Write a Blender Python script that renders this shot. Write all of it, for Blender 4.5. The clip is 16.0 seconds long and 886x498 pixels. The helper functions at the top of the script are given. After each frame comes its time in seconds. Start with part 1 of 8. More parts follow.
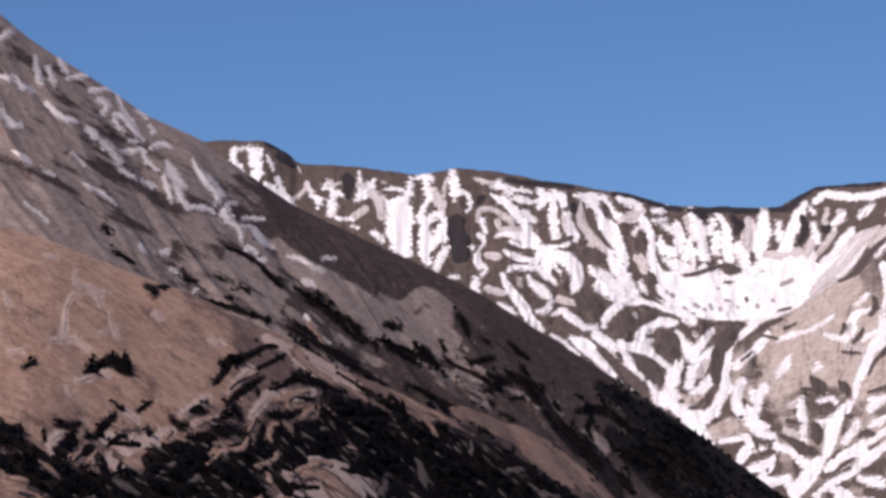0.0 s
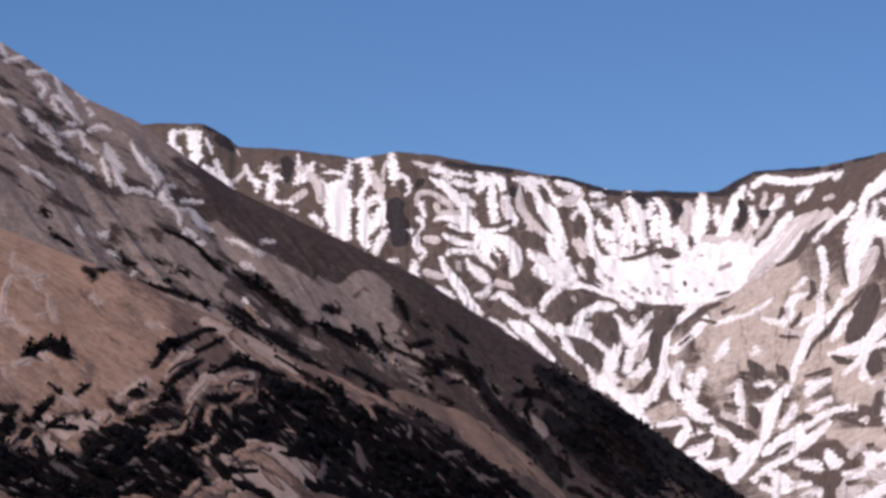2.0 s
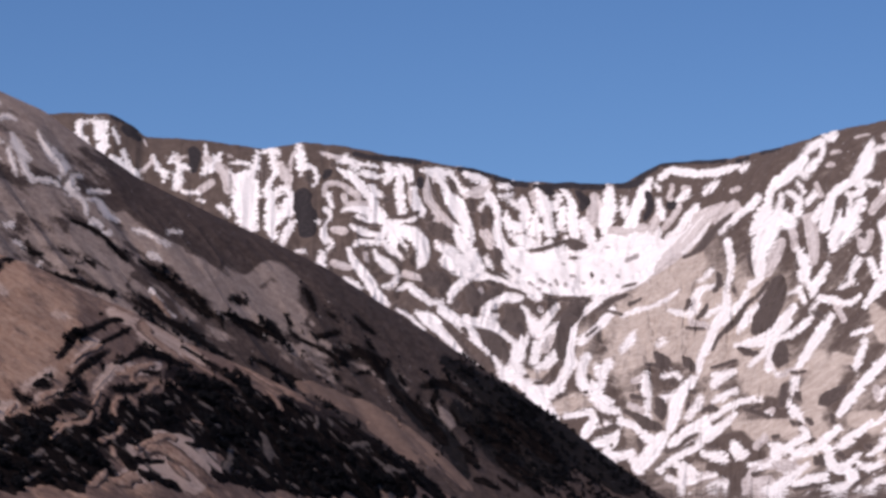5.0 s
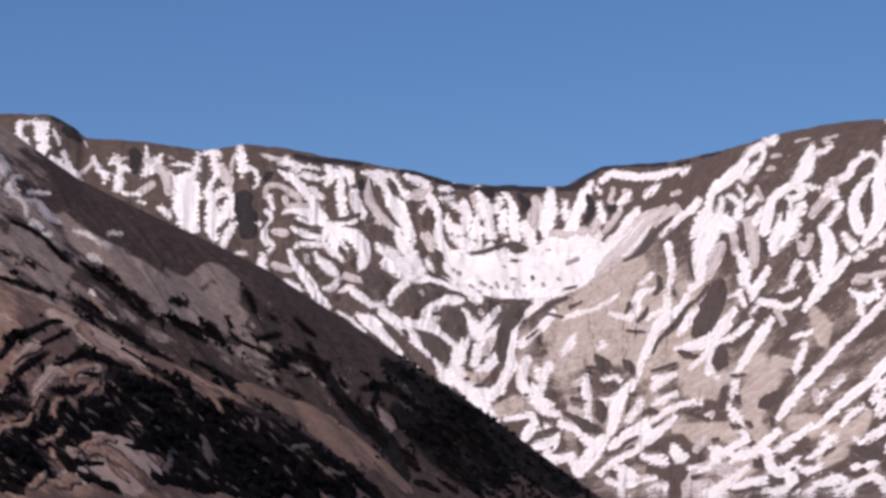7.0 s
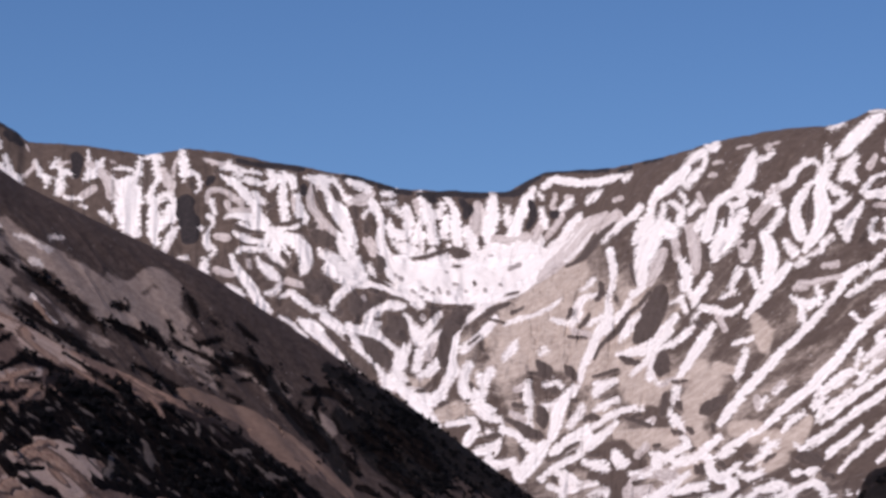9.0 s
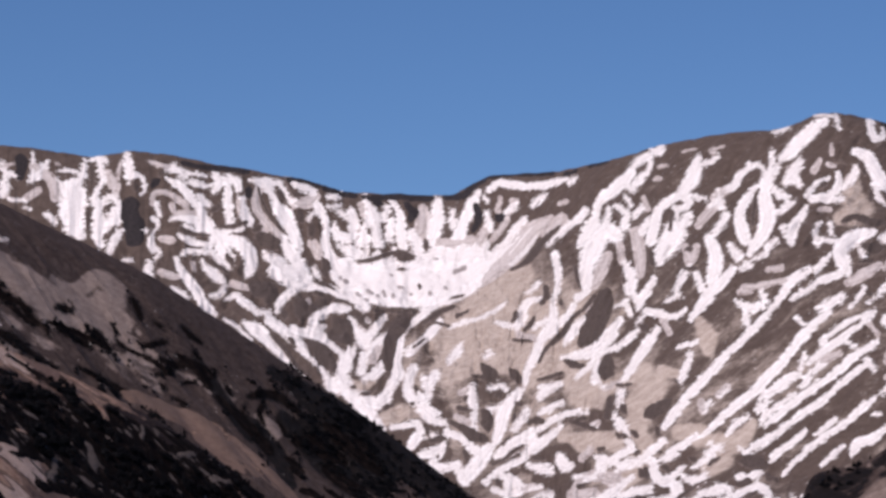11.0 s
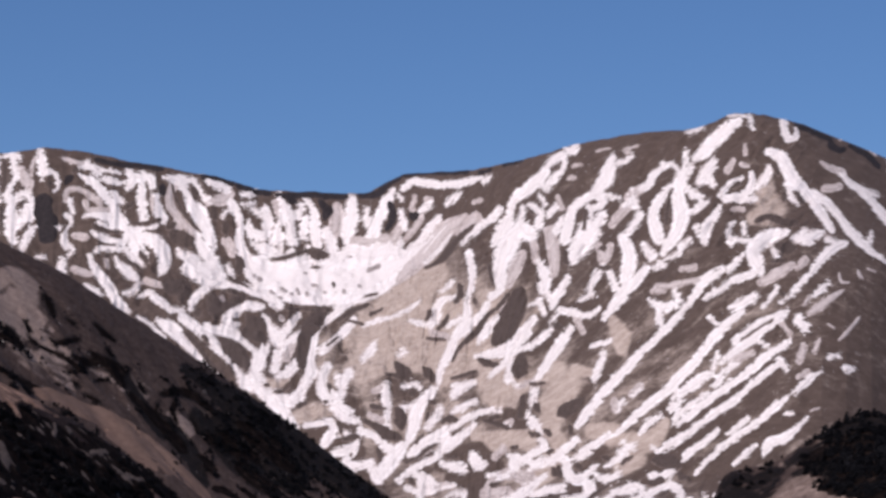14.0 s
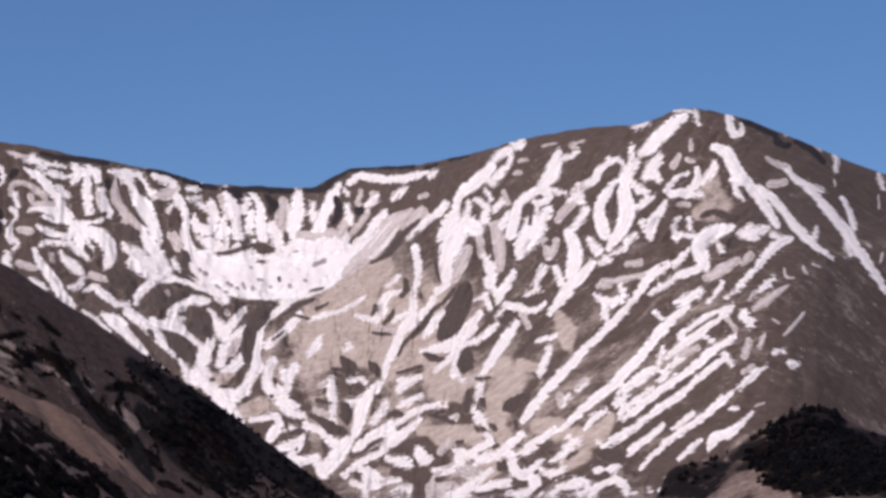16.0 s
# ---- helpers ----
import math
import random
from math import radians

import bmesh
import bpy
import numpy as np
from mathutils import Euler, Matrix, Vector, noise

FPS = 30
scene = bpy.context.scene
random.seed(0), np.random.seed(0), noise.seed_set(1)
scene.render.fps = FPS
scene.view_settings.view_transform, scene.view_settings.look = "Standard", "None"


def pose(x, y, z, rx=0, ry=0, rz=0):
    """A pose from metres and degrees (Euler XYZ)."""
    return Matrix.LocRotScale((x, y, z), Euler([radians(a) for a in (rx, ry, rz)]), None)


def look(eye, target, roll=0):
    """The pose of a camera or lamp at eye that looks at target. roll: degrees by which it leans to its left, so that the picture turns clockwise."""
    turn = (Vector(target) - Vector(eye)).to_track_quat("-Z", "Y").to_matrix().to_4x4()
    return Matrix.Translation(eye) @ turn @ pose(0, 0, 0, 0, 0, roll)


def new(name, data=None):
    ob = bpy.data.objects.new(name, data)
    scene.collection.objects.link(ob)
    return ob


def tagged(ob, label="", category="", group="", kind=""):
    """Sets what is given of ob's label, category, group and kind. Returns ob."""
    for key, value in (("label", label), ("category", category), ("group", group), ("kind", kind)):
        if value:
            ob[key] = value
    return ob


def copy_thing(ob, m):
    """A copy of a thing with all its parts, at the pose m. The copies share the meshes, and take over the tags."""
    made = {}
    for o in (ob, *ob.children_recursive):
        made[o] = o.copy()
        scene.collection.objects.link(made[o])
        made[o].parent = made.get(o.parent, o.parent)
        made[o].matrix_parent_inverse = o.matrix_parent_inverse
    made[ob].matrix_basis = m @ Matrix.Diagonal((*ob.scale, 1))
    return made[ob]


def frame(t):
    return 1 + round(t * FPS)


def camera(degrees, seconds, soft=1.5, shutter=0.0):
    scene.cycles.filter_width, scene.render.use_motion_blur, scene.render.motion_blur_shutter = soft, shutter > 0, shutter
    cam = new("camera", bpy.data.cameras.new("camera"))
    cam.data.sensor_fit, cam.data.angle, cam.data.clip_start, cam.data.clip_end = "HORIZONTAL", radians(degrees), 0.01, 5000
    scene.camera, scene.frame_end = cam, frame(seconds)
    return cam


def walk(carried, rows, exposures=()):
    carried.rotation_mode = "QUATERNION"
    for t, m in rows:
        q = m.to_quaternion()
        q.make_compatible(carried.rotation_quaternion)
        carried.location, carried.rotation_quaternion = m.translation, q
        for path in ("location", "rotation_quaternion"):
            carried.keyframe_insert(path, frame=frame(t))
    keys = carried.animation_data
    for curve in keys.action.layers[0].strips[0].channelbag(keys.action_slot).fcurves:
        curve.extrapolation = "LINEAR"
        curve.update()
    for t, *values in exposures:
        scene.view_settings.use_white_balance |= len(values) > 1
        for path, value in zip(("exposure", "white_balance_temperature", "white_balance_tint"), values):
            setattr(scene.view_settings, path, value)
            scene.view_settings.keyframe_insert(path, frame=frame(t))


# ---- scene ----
# A mountain cirque seen through a long lens that turns slowly to the right on one spot.
cam = camera(16.0, 16.0, soft=3.1)
EYE = 1.6
# seconds, turn to the left, tilt above level, lean (degrees)
ROWS = [
    (0.0, -0.000, 7.000, 0.070),
    (0.5, -0.258, 6.923, 0.100),
    (1.0, -0.541, 6.844, 0.088),
    (1.5, -0.805, 6.778, 0.067),
    (2.0, -1.118, 6.700, 0.078),
    (2.5, -1.384, 6.642, 0.080),
    (3.0, -1.674, 6.596, 0.060),
    (3.5, -1.947, 6.566, 0.089),
    (4.0, -2.252, 6.541, 0.114),
    (6.5, -3.609, 6.556, 0.051),
    (7.0, -3.897, 6.577, 0.048),
    (7.5, -4.151, 6.598, 0.035),
    (8.0, -4.441, 6.626, 0.009),
    (8.5, -4.689, 6.650, 0.003),
    (9.0, -4.964, 6.674, -0.021),
    (11.5, -6.244, 6.740, -0.048),
    (12.0, -6.526, 6.742, -0.065),
    (12.5, -6.763, 6.736, -0.085),
    (13.0, -7.026, 6.729, -0.071),
    (13.5, -7.273, 6.720, -0.089),
    (14.0, -7.550, 6.702, -0.098),
    (14.5, -7.781, 6.689, -0.080),
    (15.0, -8.041, 6.664, -0.128),
    (15.5, -8.272, 6.636, -0.124),
    (16.0, -8.539, 6.607, -0.090),
]
walk(cam, [(t, pose(0, 0, EYE, 90 + tilt, lean, turn)) for t, turn, tilt, lean in ROWS], [(0.0, 0.10, 6500, 19.0), (4.0, 0.03, 6500, 19.0), (8.0, -0.06, 6500, 19.0), (16.0, -0.12, 6500, 19.0)])

# ---- world, sun ----
SUN_FROM, SUN_HIGH = -136.0, 43.0       # degrees clockwise from straight ahead, degrees above level
world = bpy.data.worlds.new("world")
scene.world = world
world.use_nodes = True
wn, wl = world.node_tree.nodes, world.node_tree.links
wn.clear()
sky = wn.new("ShaderNodeTexSky")
sky.sky_type, sky.sun_disc = "NISHITA", False
sky.sun_elevation, sky.sun_rotation = radians(SUN_HIGH), radians(SUN_FROM)
sky.altitude, sky.air_density, sky.dust_density, sky.ozone_density = 2600.0, 1.0, 0.3, 6.0
back = wn.new("ShaderNodeBackground")
back.inputs["Strength"].default_value = 0.086
out = wn.new("ShaderNodeOutputWorld")
deep = wn.new("ShaderNodeHueSaturation")
deep.inputs["Saturation"].default_value, deep.inputs["Value"].default_value = 1.09, 1.0
wl.new(sky.outputs["Color"], deep.inputs["Color"])
wl.new(deep.outputs["Color"], back.inputs["Color"])
wl.new(back.outputs["Background"], out.inputs["Surface"])

lamp = bpy.data.lights.new("sun", "SUN")
lamp.energy, lamp.angle, lamp.color = 4.3, radians(0.53), (1.0, 0.908, 0.842)
sun = new("sun", lamp)
a, h = radians(SUN_FROM), radians(SUN_HIGH)
sun.matrix_basis = look((3000 * math.sin(a) * math.cos(h), 3000 * math.cos(a) * math.cos(h), 3000 * math.sin(h)), (0, 0, 0))


# ---- materials ----
def material(name, stops, rough=0.9, size=0.05, fine=0.6, bump=0.4, depth=1.0, stretch=(1, 1, 1), island=0.0, shine=0.15):
    """A rough natural surface: a colour ramp over two scales of noise, and fine relief."""
    m = bpy.data.materials.new(name)
    m.use_nodes = True
    n, l = m.node_tree.nodes, m.node_tree.links
    b = n["Principled BSDF"]
    b.inputs["Roughness"].default_value = rough
    b.inputs["Specular IOR Level"].default_value = shine
    where = n.new("ShaderNodeTexCoord")
    turn = n.new("ShaderNodeMapping")
    turn.inputs["Scale"].default_value = stretch
    l.new(where.outputs["Object"], turn.inputs["Vector"])
    big, small = n.new("ShaderNodeTexNoise"), n.new("ShaderNodeTexNoise")
    for tex, s, d in ((big, size, 5.0), (small, fine, 6.0)):
        tex.inputs["Scale"].default_value, tex.inputs["Detail"].default_value = s, d
        tex.inputs["Roughness"].default_value = 0.62
        l.new(turn.outputs["Vector"], tex.inputs["Vector"])
    mix = n.new("ShaderNodeMix")
    mix.inputs["Factor"].default_value = 0.42
    l.new(big.outputs["Fac"], mix.inputs["A"])
    l.new(small.outputs["Fac"], mix.inputs["B"])
    value = mix.outputs["Result"]
    if island:
        info = n.new("ShaderNodeObjectInfo")
        add = n.new("ShaderNodeMath")
        add.operation, add.inputs[1].default_value = "MULTIPLY_ADD", island
        l.new(info.outputs["Random"], add.inputs[0])
        l.new(value, add.inputs[2])
        value = add.outputs["Value"]
    ramp = n.new("ShaderNodeValToRGB")
    e = ramp.color_ramp.elements
    while len(e) < len(stops):
        e.new(0.5)
    for el, (p, c) in zip(e, stops):
        el.position, el.color = p, (*c, 1)
    l.new(value, ramp.inputs["Fac"])
    l.new(ramp.outputs["Color"], b.inputs["Base Color"])
    rise = n.new("ShaderNodeBump")
    rise.inputs["Strength"].default_value, rise.inputs["Distance"].default_value = bump, depth
    l.new(small.outputs["Fac"], rise.inputs["Height"])
    l.new(rise.outputs["Normal"], b.inputs["Normal"])
    return m


def covered(name, under, over, edge=0.5, spread=0.10, size=0.03, dusting=None, relief=0.6, deep=None, grain=1.0, dark=None, patchy=1.0):
    """One surface lying in ragged sheets over another, where the mesh's "pale" share says so."""
    m = bpy.data.materials.new(name)
    m.use_nodes = True
    n, l = m.node_tree.nodes, m.node_tree.links
    b = n["Principled BSDF"]
    b.inputs["Roughness"].default_value = 0.92
    b.inputs["Specular IOR Level"].default_value = 0.12
    where = n.new("ShaderNodeTexCoord")

    def tex(scale, detail, rough):
        t = n.new("ShaderNodeTexNoise")
        t.inputs["Scale"].default_value, t.inputs["Detail"].default_value, t.inputs["Roughness"].default_value = scale, detail, rough
        l.new(where.outputs["Object"], t.inputs["Vector"])
        return t.outputs["Fac"]

    def ramp(value, stops):
        r = n.new("ShaderNodeValToRGB")
        e = r.color_ramp.elements
        while len(e) < len(stops):
            e.new(0.5)
        for el, (p, c) in zip(e, stops):
            el.position, el.color = p, (*c, 1)
        l.new(value, r.inputs["Fac"])
        return r.outputs["Color"]

    def maths(op, a, c, add=None):
        k = n.new("ShaderNodeMath")
        k.operation = op
        for i, v in enumerate((a, c, add)):
            if v is None:
                continue
            if isinstance(v, float):
                k.inputs[i].default_value = v
            else:
                l.new(v, k.inputs[i])
        return k.outputs["Value"]

    share = n.new("ShaderNodeAttribute")
    share.attribute_name = "pale"
    mid, fine = tex(size, 5.0, 0.6), tex(size * 7, 6.0, 0.65)
    total = maths("MULTIPLY_ADD", mid, 0.7 * patchy, share.outputs["Fac"])
    total = maths("MULTIPLY_ADD", fine, 0.35 * patchy, total)
    total = maths("SUBTRACT", total, 0.525 * patchy)
    cover = n.new("ShaderNodeMapRange")
    cover.interpolation_type = "SMOOTHSTEP"
    for key, v in (("From Min", edge - spread), ("From Max", edge + spread)):
        cover.inputs[key].default_value = v
    l.new(total, cover.inputs["Value"])
    tone = maths("MULTIPLY_ADD", fine, 0.5, maths("MULTIPLY", tex(size * 2.3, 4.0, 0.6), 0.5))
    mix = n.new("ShaderNodeMix")
    mix.data_type = "RGBA"
    l.new(cover.outputs["Result"], mix.inputs["Factor"])
    l.new(ramp(tone, under), mix.inputs["A"])
    l.new(ramp(tone, over), mix.inputs["B"])
    colour = mix.outputs["Result"]
    if dusting:
        # thin melting snow on top, in ragged shreds where the mesh's "dusting" share says so
        thin = n.new("ShaderNodeAttribute")
        thin.attribute_name = "dusting"
        lie = maths("MULTIPLY_ADD", tex(0.10, 4.0, 0.6), 0.8, thin.outputs["Fac"])
        lie = maths("SUBTRACT", maths("MULTIPLY_ADD", fine, 0.3, lie), 0.55)
        white = n.new("ShaderNodeMapRange")
        white.interpolation_type = "SMOOTHSTEP"
        for key, v in (("From Min", 0.42), ("From Max", 0.62)):
            white.inputs[key].default_value = v
        l.new(lie, white.inputs["Value"])
        top = n.new("ShaderNodeMix")
        top.data_type = "RGBA"
        l.new(white.outputs["Result"], top.inputs["Factor"])
        l.new(colour, top.inputs["A"])
        l.new(ramp(tone, dusting), top.inputs["B"])
        colour = top.outputs["Result"]
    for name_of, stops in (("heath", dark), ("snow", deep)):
        # heath with the woods' painted shade, or old snow, full where the mesh's share is above nought, with a crooked
        # margin
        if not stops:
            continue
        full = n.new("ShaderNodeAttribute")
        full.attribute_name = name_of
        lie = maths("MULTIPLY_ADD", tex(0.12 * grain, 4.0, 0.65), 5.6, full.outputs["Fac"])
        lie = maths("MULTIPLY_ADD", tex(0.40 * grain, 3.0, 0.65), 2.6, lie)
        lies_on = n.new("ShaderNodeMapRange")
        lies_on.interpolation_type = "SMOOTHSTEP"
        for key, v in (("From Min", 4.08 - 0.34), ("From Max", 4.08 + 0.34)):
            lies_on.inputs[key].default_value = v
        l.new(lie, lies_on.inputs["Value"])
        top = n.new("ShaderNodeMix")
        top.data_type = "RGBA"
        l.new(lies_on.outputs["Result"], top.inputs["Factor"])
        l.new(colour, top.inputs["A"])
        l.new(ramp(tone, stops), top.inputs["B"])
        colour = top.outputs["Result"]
    l.new(colour, b.inputs["Base Color"])
    rise = n.new("ShaderNodeBump")
    rise.inputs["Strength"].default_value, rise.inputs["Distance"].default_value = relief, 3.0
    l.new(fine, rise.inputs["Height"])
    l.new(rise.outputs["Normal"], b.inputs["Normal"])
    return m


ROCK = covered("rock_and_scree", [(0.36, (0.073, 0.0535, 0.045)), (0.5, (0.095, 0.0705, 0.0595)), (0.64, (0.122, 0.0915, 0.078))], [(0.36, (0.305, 0.246, 0.208)), (0.5, (0.425, 0.355, 0.306)), (0.64, (0.54, 0.463, 0.406))], spread=0.15, relief=0.06, patchy=0.75,
               dusting=[(0.36, (0.31, 0.262, 0.243)), (0.5, (0.48, 0.422, 0.40)), (0.63, (0.70, 0.645, 0.625))],
               deep=[(0.33, (0.59, 0.545, 0.52)), (0.46, (0.76, 0.725, 0.705)), (0.58, (0.88, 0.853, 0.842))])
SNOW = covered("old_snow", [(0.36, (0.52, 0.475, 0.46)), (0.5, (0.64, 0.60, 0.585)), (0.64, (0.76, 0.725, 0.712))], [(0.33, (0.60, 0.55, 0.525)), (0.46, (0.75, 0.71, 0.69)), (0.6, (0.86, 0.83, 0.818))], 0.42, 0.13, 0.14, relief=0.15)
SOIL = [(0.38, (0.040, 0.0265, 0.023)), (0.5, (0.066, 0.046, 0.040)), (0.62, (0.105, 0.076, 0.067))]
STONY = [(0.36, (0.20, 0.147, 0.124)), (0.5, (0.285, 0.217, 0.186)), (0.64, (0.39, 0.31, 0.272))]
SLOPE = covered("hillside_soil", SOIL, STONY, 0.5, 0.22, 0.09, dusting=[(0.36, (0.24, 0.195, 0.178)), (0.5, (0.365, 0.308, 0.286)), (0.64, (0.56, 0.495, 0.465))],
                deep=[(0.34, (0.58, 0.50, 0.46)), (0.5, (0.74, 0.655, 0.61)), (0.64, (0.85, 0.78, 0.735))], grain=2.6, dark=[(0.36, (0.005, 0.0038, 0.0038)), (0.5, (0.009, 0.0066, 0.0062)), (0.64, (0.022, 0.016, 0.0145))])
MEADOW = covered("dry_meadow", [(0.36, (0.075, 0.045, 0.036)), (0.5, (0.135, 0.085, 0.068)), (0.64, (0.22, 0.15, 0.122))], [(0.36, (0.19, 0.107, 0.076)), (0.5, (0.36, 0.227, 0.164)), (0.64, (0.51, 0.355, 0.272))], 0.5, 0.22, 0.10)
GRASS = covered("dry_grass", [(0.36, (0.095, 0.059, 0.047)), (0.5, (0.15, 0.096, 0.077)), (0.64, (0.22, 0.15, 0.122))], [(0.36, (0.245, 0.141, 0.096)), (0.5, (0.362, 0.224, 0.156)), (0.64, (0.475, 0.32, 0.235))], 0.5, 0.2, 0.08, relief=0.3,
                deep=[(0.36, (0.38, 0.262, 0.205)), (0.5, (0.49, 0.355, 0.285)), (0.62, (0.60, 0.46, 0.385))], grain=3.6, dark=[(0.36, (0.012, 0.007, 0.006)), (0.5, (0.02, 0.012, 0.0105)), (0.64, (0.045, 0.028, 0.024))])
GREY = covered("grey_scrub", [(0.36, (0.006, 0.005, 0.005)), (0.64, (0.025, 0.02, 0.019))], [(0.36, (0.055, 0.043, 0.038)), (0.5, (0.125, 0.097, 0.085)), (0.64, (0.22, 0.177, 0.157))], 0.5, 0.2, 0.2)
THIN = covered("thin_snow", [(0.36, (0.20, 0.158, 0.14)), (0.5, (0.31, 0.252, 0.228)), (0.64, (0.42, 0.355, 0.325))], [(0.34, (0.60, 0.52, 0.475)), (0.5, (0.76, 0.67, 0.62)), (0.64, (0.86, 0.785, 0.74))], 0.36, 0.2, 0.35, relief=0.2)
DUST = covered("melting_snow", [(0.36, (0.22, 0.183, 0.168)), (0.5, (0.32, 0.275, 0.257)), (0.64, (0.42, 0.37, 0.352))], [(0.34, (0.36, 0.31, 0.295)), (0.5, (0.54, 0.485, 0.465)), (0.64, (0.70, 0.65, 0.635))], 0.42, 0.16, 0.14, relief=0.2)
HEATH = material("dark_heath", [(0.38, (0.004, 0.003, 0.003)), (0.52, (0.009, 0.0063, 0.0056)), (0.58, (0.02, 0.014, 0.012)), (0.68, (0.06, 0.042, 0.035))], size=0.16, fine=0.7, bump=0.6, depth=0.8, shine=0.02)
STRIP = material("strip_grass", [(0.36, (0.115, 0.074, 0.058)), (0.62, (0.20, 0.134, 0.106))], size=0.04, fine=0.3, bump=0.4)
SAND = covered("bare_sand", [(0.36, (0.26, 0.172, 0.13)), (0.5, (0.34, 0.235, 0.182)), (0.64, (0.42, 0.30, 0.24))], [(0.36, (0.38, 0.262, 0.205)), (0.5, (0.49, 0.355, 0.285)), (0.62, (0.60, 0.46, 0.385))], 0.4, 0.2, 0.5, relief=0.2)
BARE = covered("bare_rock", [(0.36, (0.14, 0.108, 0.096)), (0.5, (0.19, 0.15, 0.133)), (0.64, (0.26, 0.215, 0.195))], [(0.36, (0.050, 0.038, 0.034)), (0.5, (0.083, 0.064, 0.057)), (0.64, (0.125, 0.099, 0.088))], 0.40, 0.14, 0.14, relief=0.3)
# dark rock, whose colour also paints a line of shade under the crest
SHADED_ROCK = covered("shaded_dark_rock", [(0.36, (0.05, 0.039, 0.037)), (0.5, (0.075, 0.059, 0.055)), (0.64, (0.11, 0.088, 0.08))], [(0.36, (0.016, 0.014, 0.016)), (0.5, (0.030, 0.026, 0.028)), (0.64, (0.06, 0.05, 0.049))], 0.40, 0.16, 0.14, relief=0.3)
WET = covered("wet_snow", [(0.36, (0.60, 0.555, 0.54)), (0.64, (0.74, 0.70, 0.69))], [(0.36, (0.24, 0.21, 0.20)), (0.64, (0.38, 0.34, 0.33))], 0.42, 0.2, 0.14, relief=0.2)
EARTH = material("valley_earth", [(0.38, (0.05, 0.045, 0.03)), (0.62, (0.13, 0.10, 0.07))], size=0.02, fine=0.3)
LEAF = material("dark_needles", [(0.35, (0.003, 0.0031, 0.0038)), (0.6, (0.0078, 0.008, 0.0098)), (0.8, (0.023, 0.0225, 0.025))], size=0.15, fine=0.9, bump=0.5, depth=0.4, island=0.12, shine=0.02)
BARK = material("bark", [(0.4, (0.05, 0.035, 0.025)), (0.6, (0.11, 0.08, 0.06))], size=0.8, fine=4.0)


# ---- shapes of the land ----
def lattice(ix, iy, seed):
    h = (ix.astype(np.int64) * 374761393 + iy.astype(np.int64) * 668265263 + seed * 982451653) & 0xFFFFFFFF
    h = ((h ^ (h >> 13)) * 1274126177) & 0xFFFFFFFF
    return ((h ^ (h >> 16)) & 0xFFFF) / 32767.5 - 1.0


def rough_field(x, y, seed=0, octaves=4, gain=0.5):
    """Smooth random values about -1 to 1, in several octaves."""
    x, y = np.asarray(x, float), np.asarray(y, float)
    total, amp, norm = 0.0, 1.0, 0.0
    for o in range(octaves):
        ix, iy = np.floor(x), np.floor(y)
        fx, fy = x - ix, y - iy
        fx, fy = fx * fx * (3 - 2 * fx), fy * fy * (3 - 2 * fy)
        a, b = lattice(ix, iy, seed + o), lattice(ix + 1, iy, seed + o)
        c, d = lattice(ix, iy + 1, seed + o), lattice(ix + 1, iy + 1, seed + o)
        total = total + amp * ((a * (1 - fx) + b * fx) * (1 - fy) + (c * (1 - fx) + d * fx) * fy)
        norm += amp
        amp *= gain
        x, y = x * 2.03 + 17.3, y * 2.03 + 9.1
    return total / norm


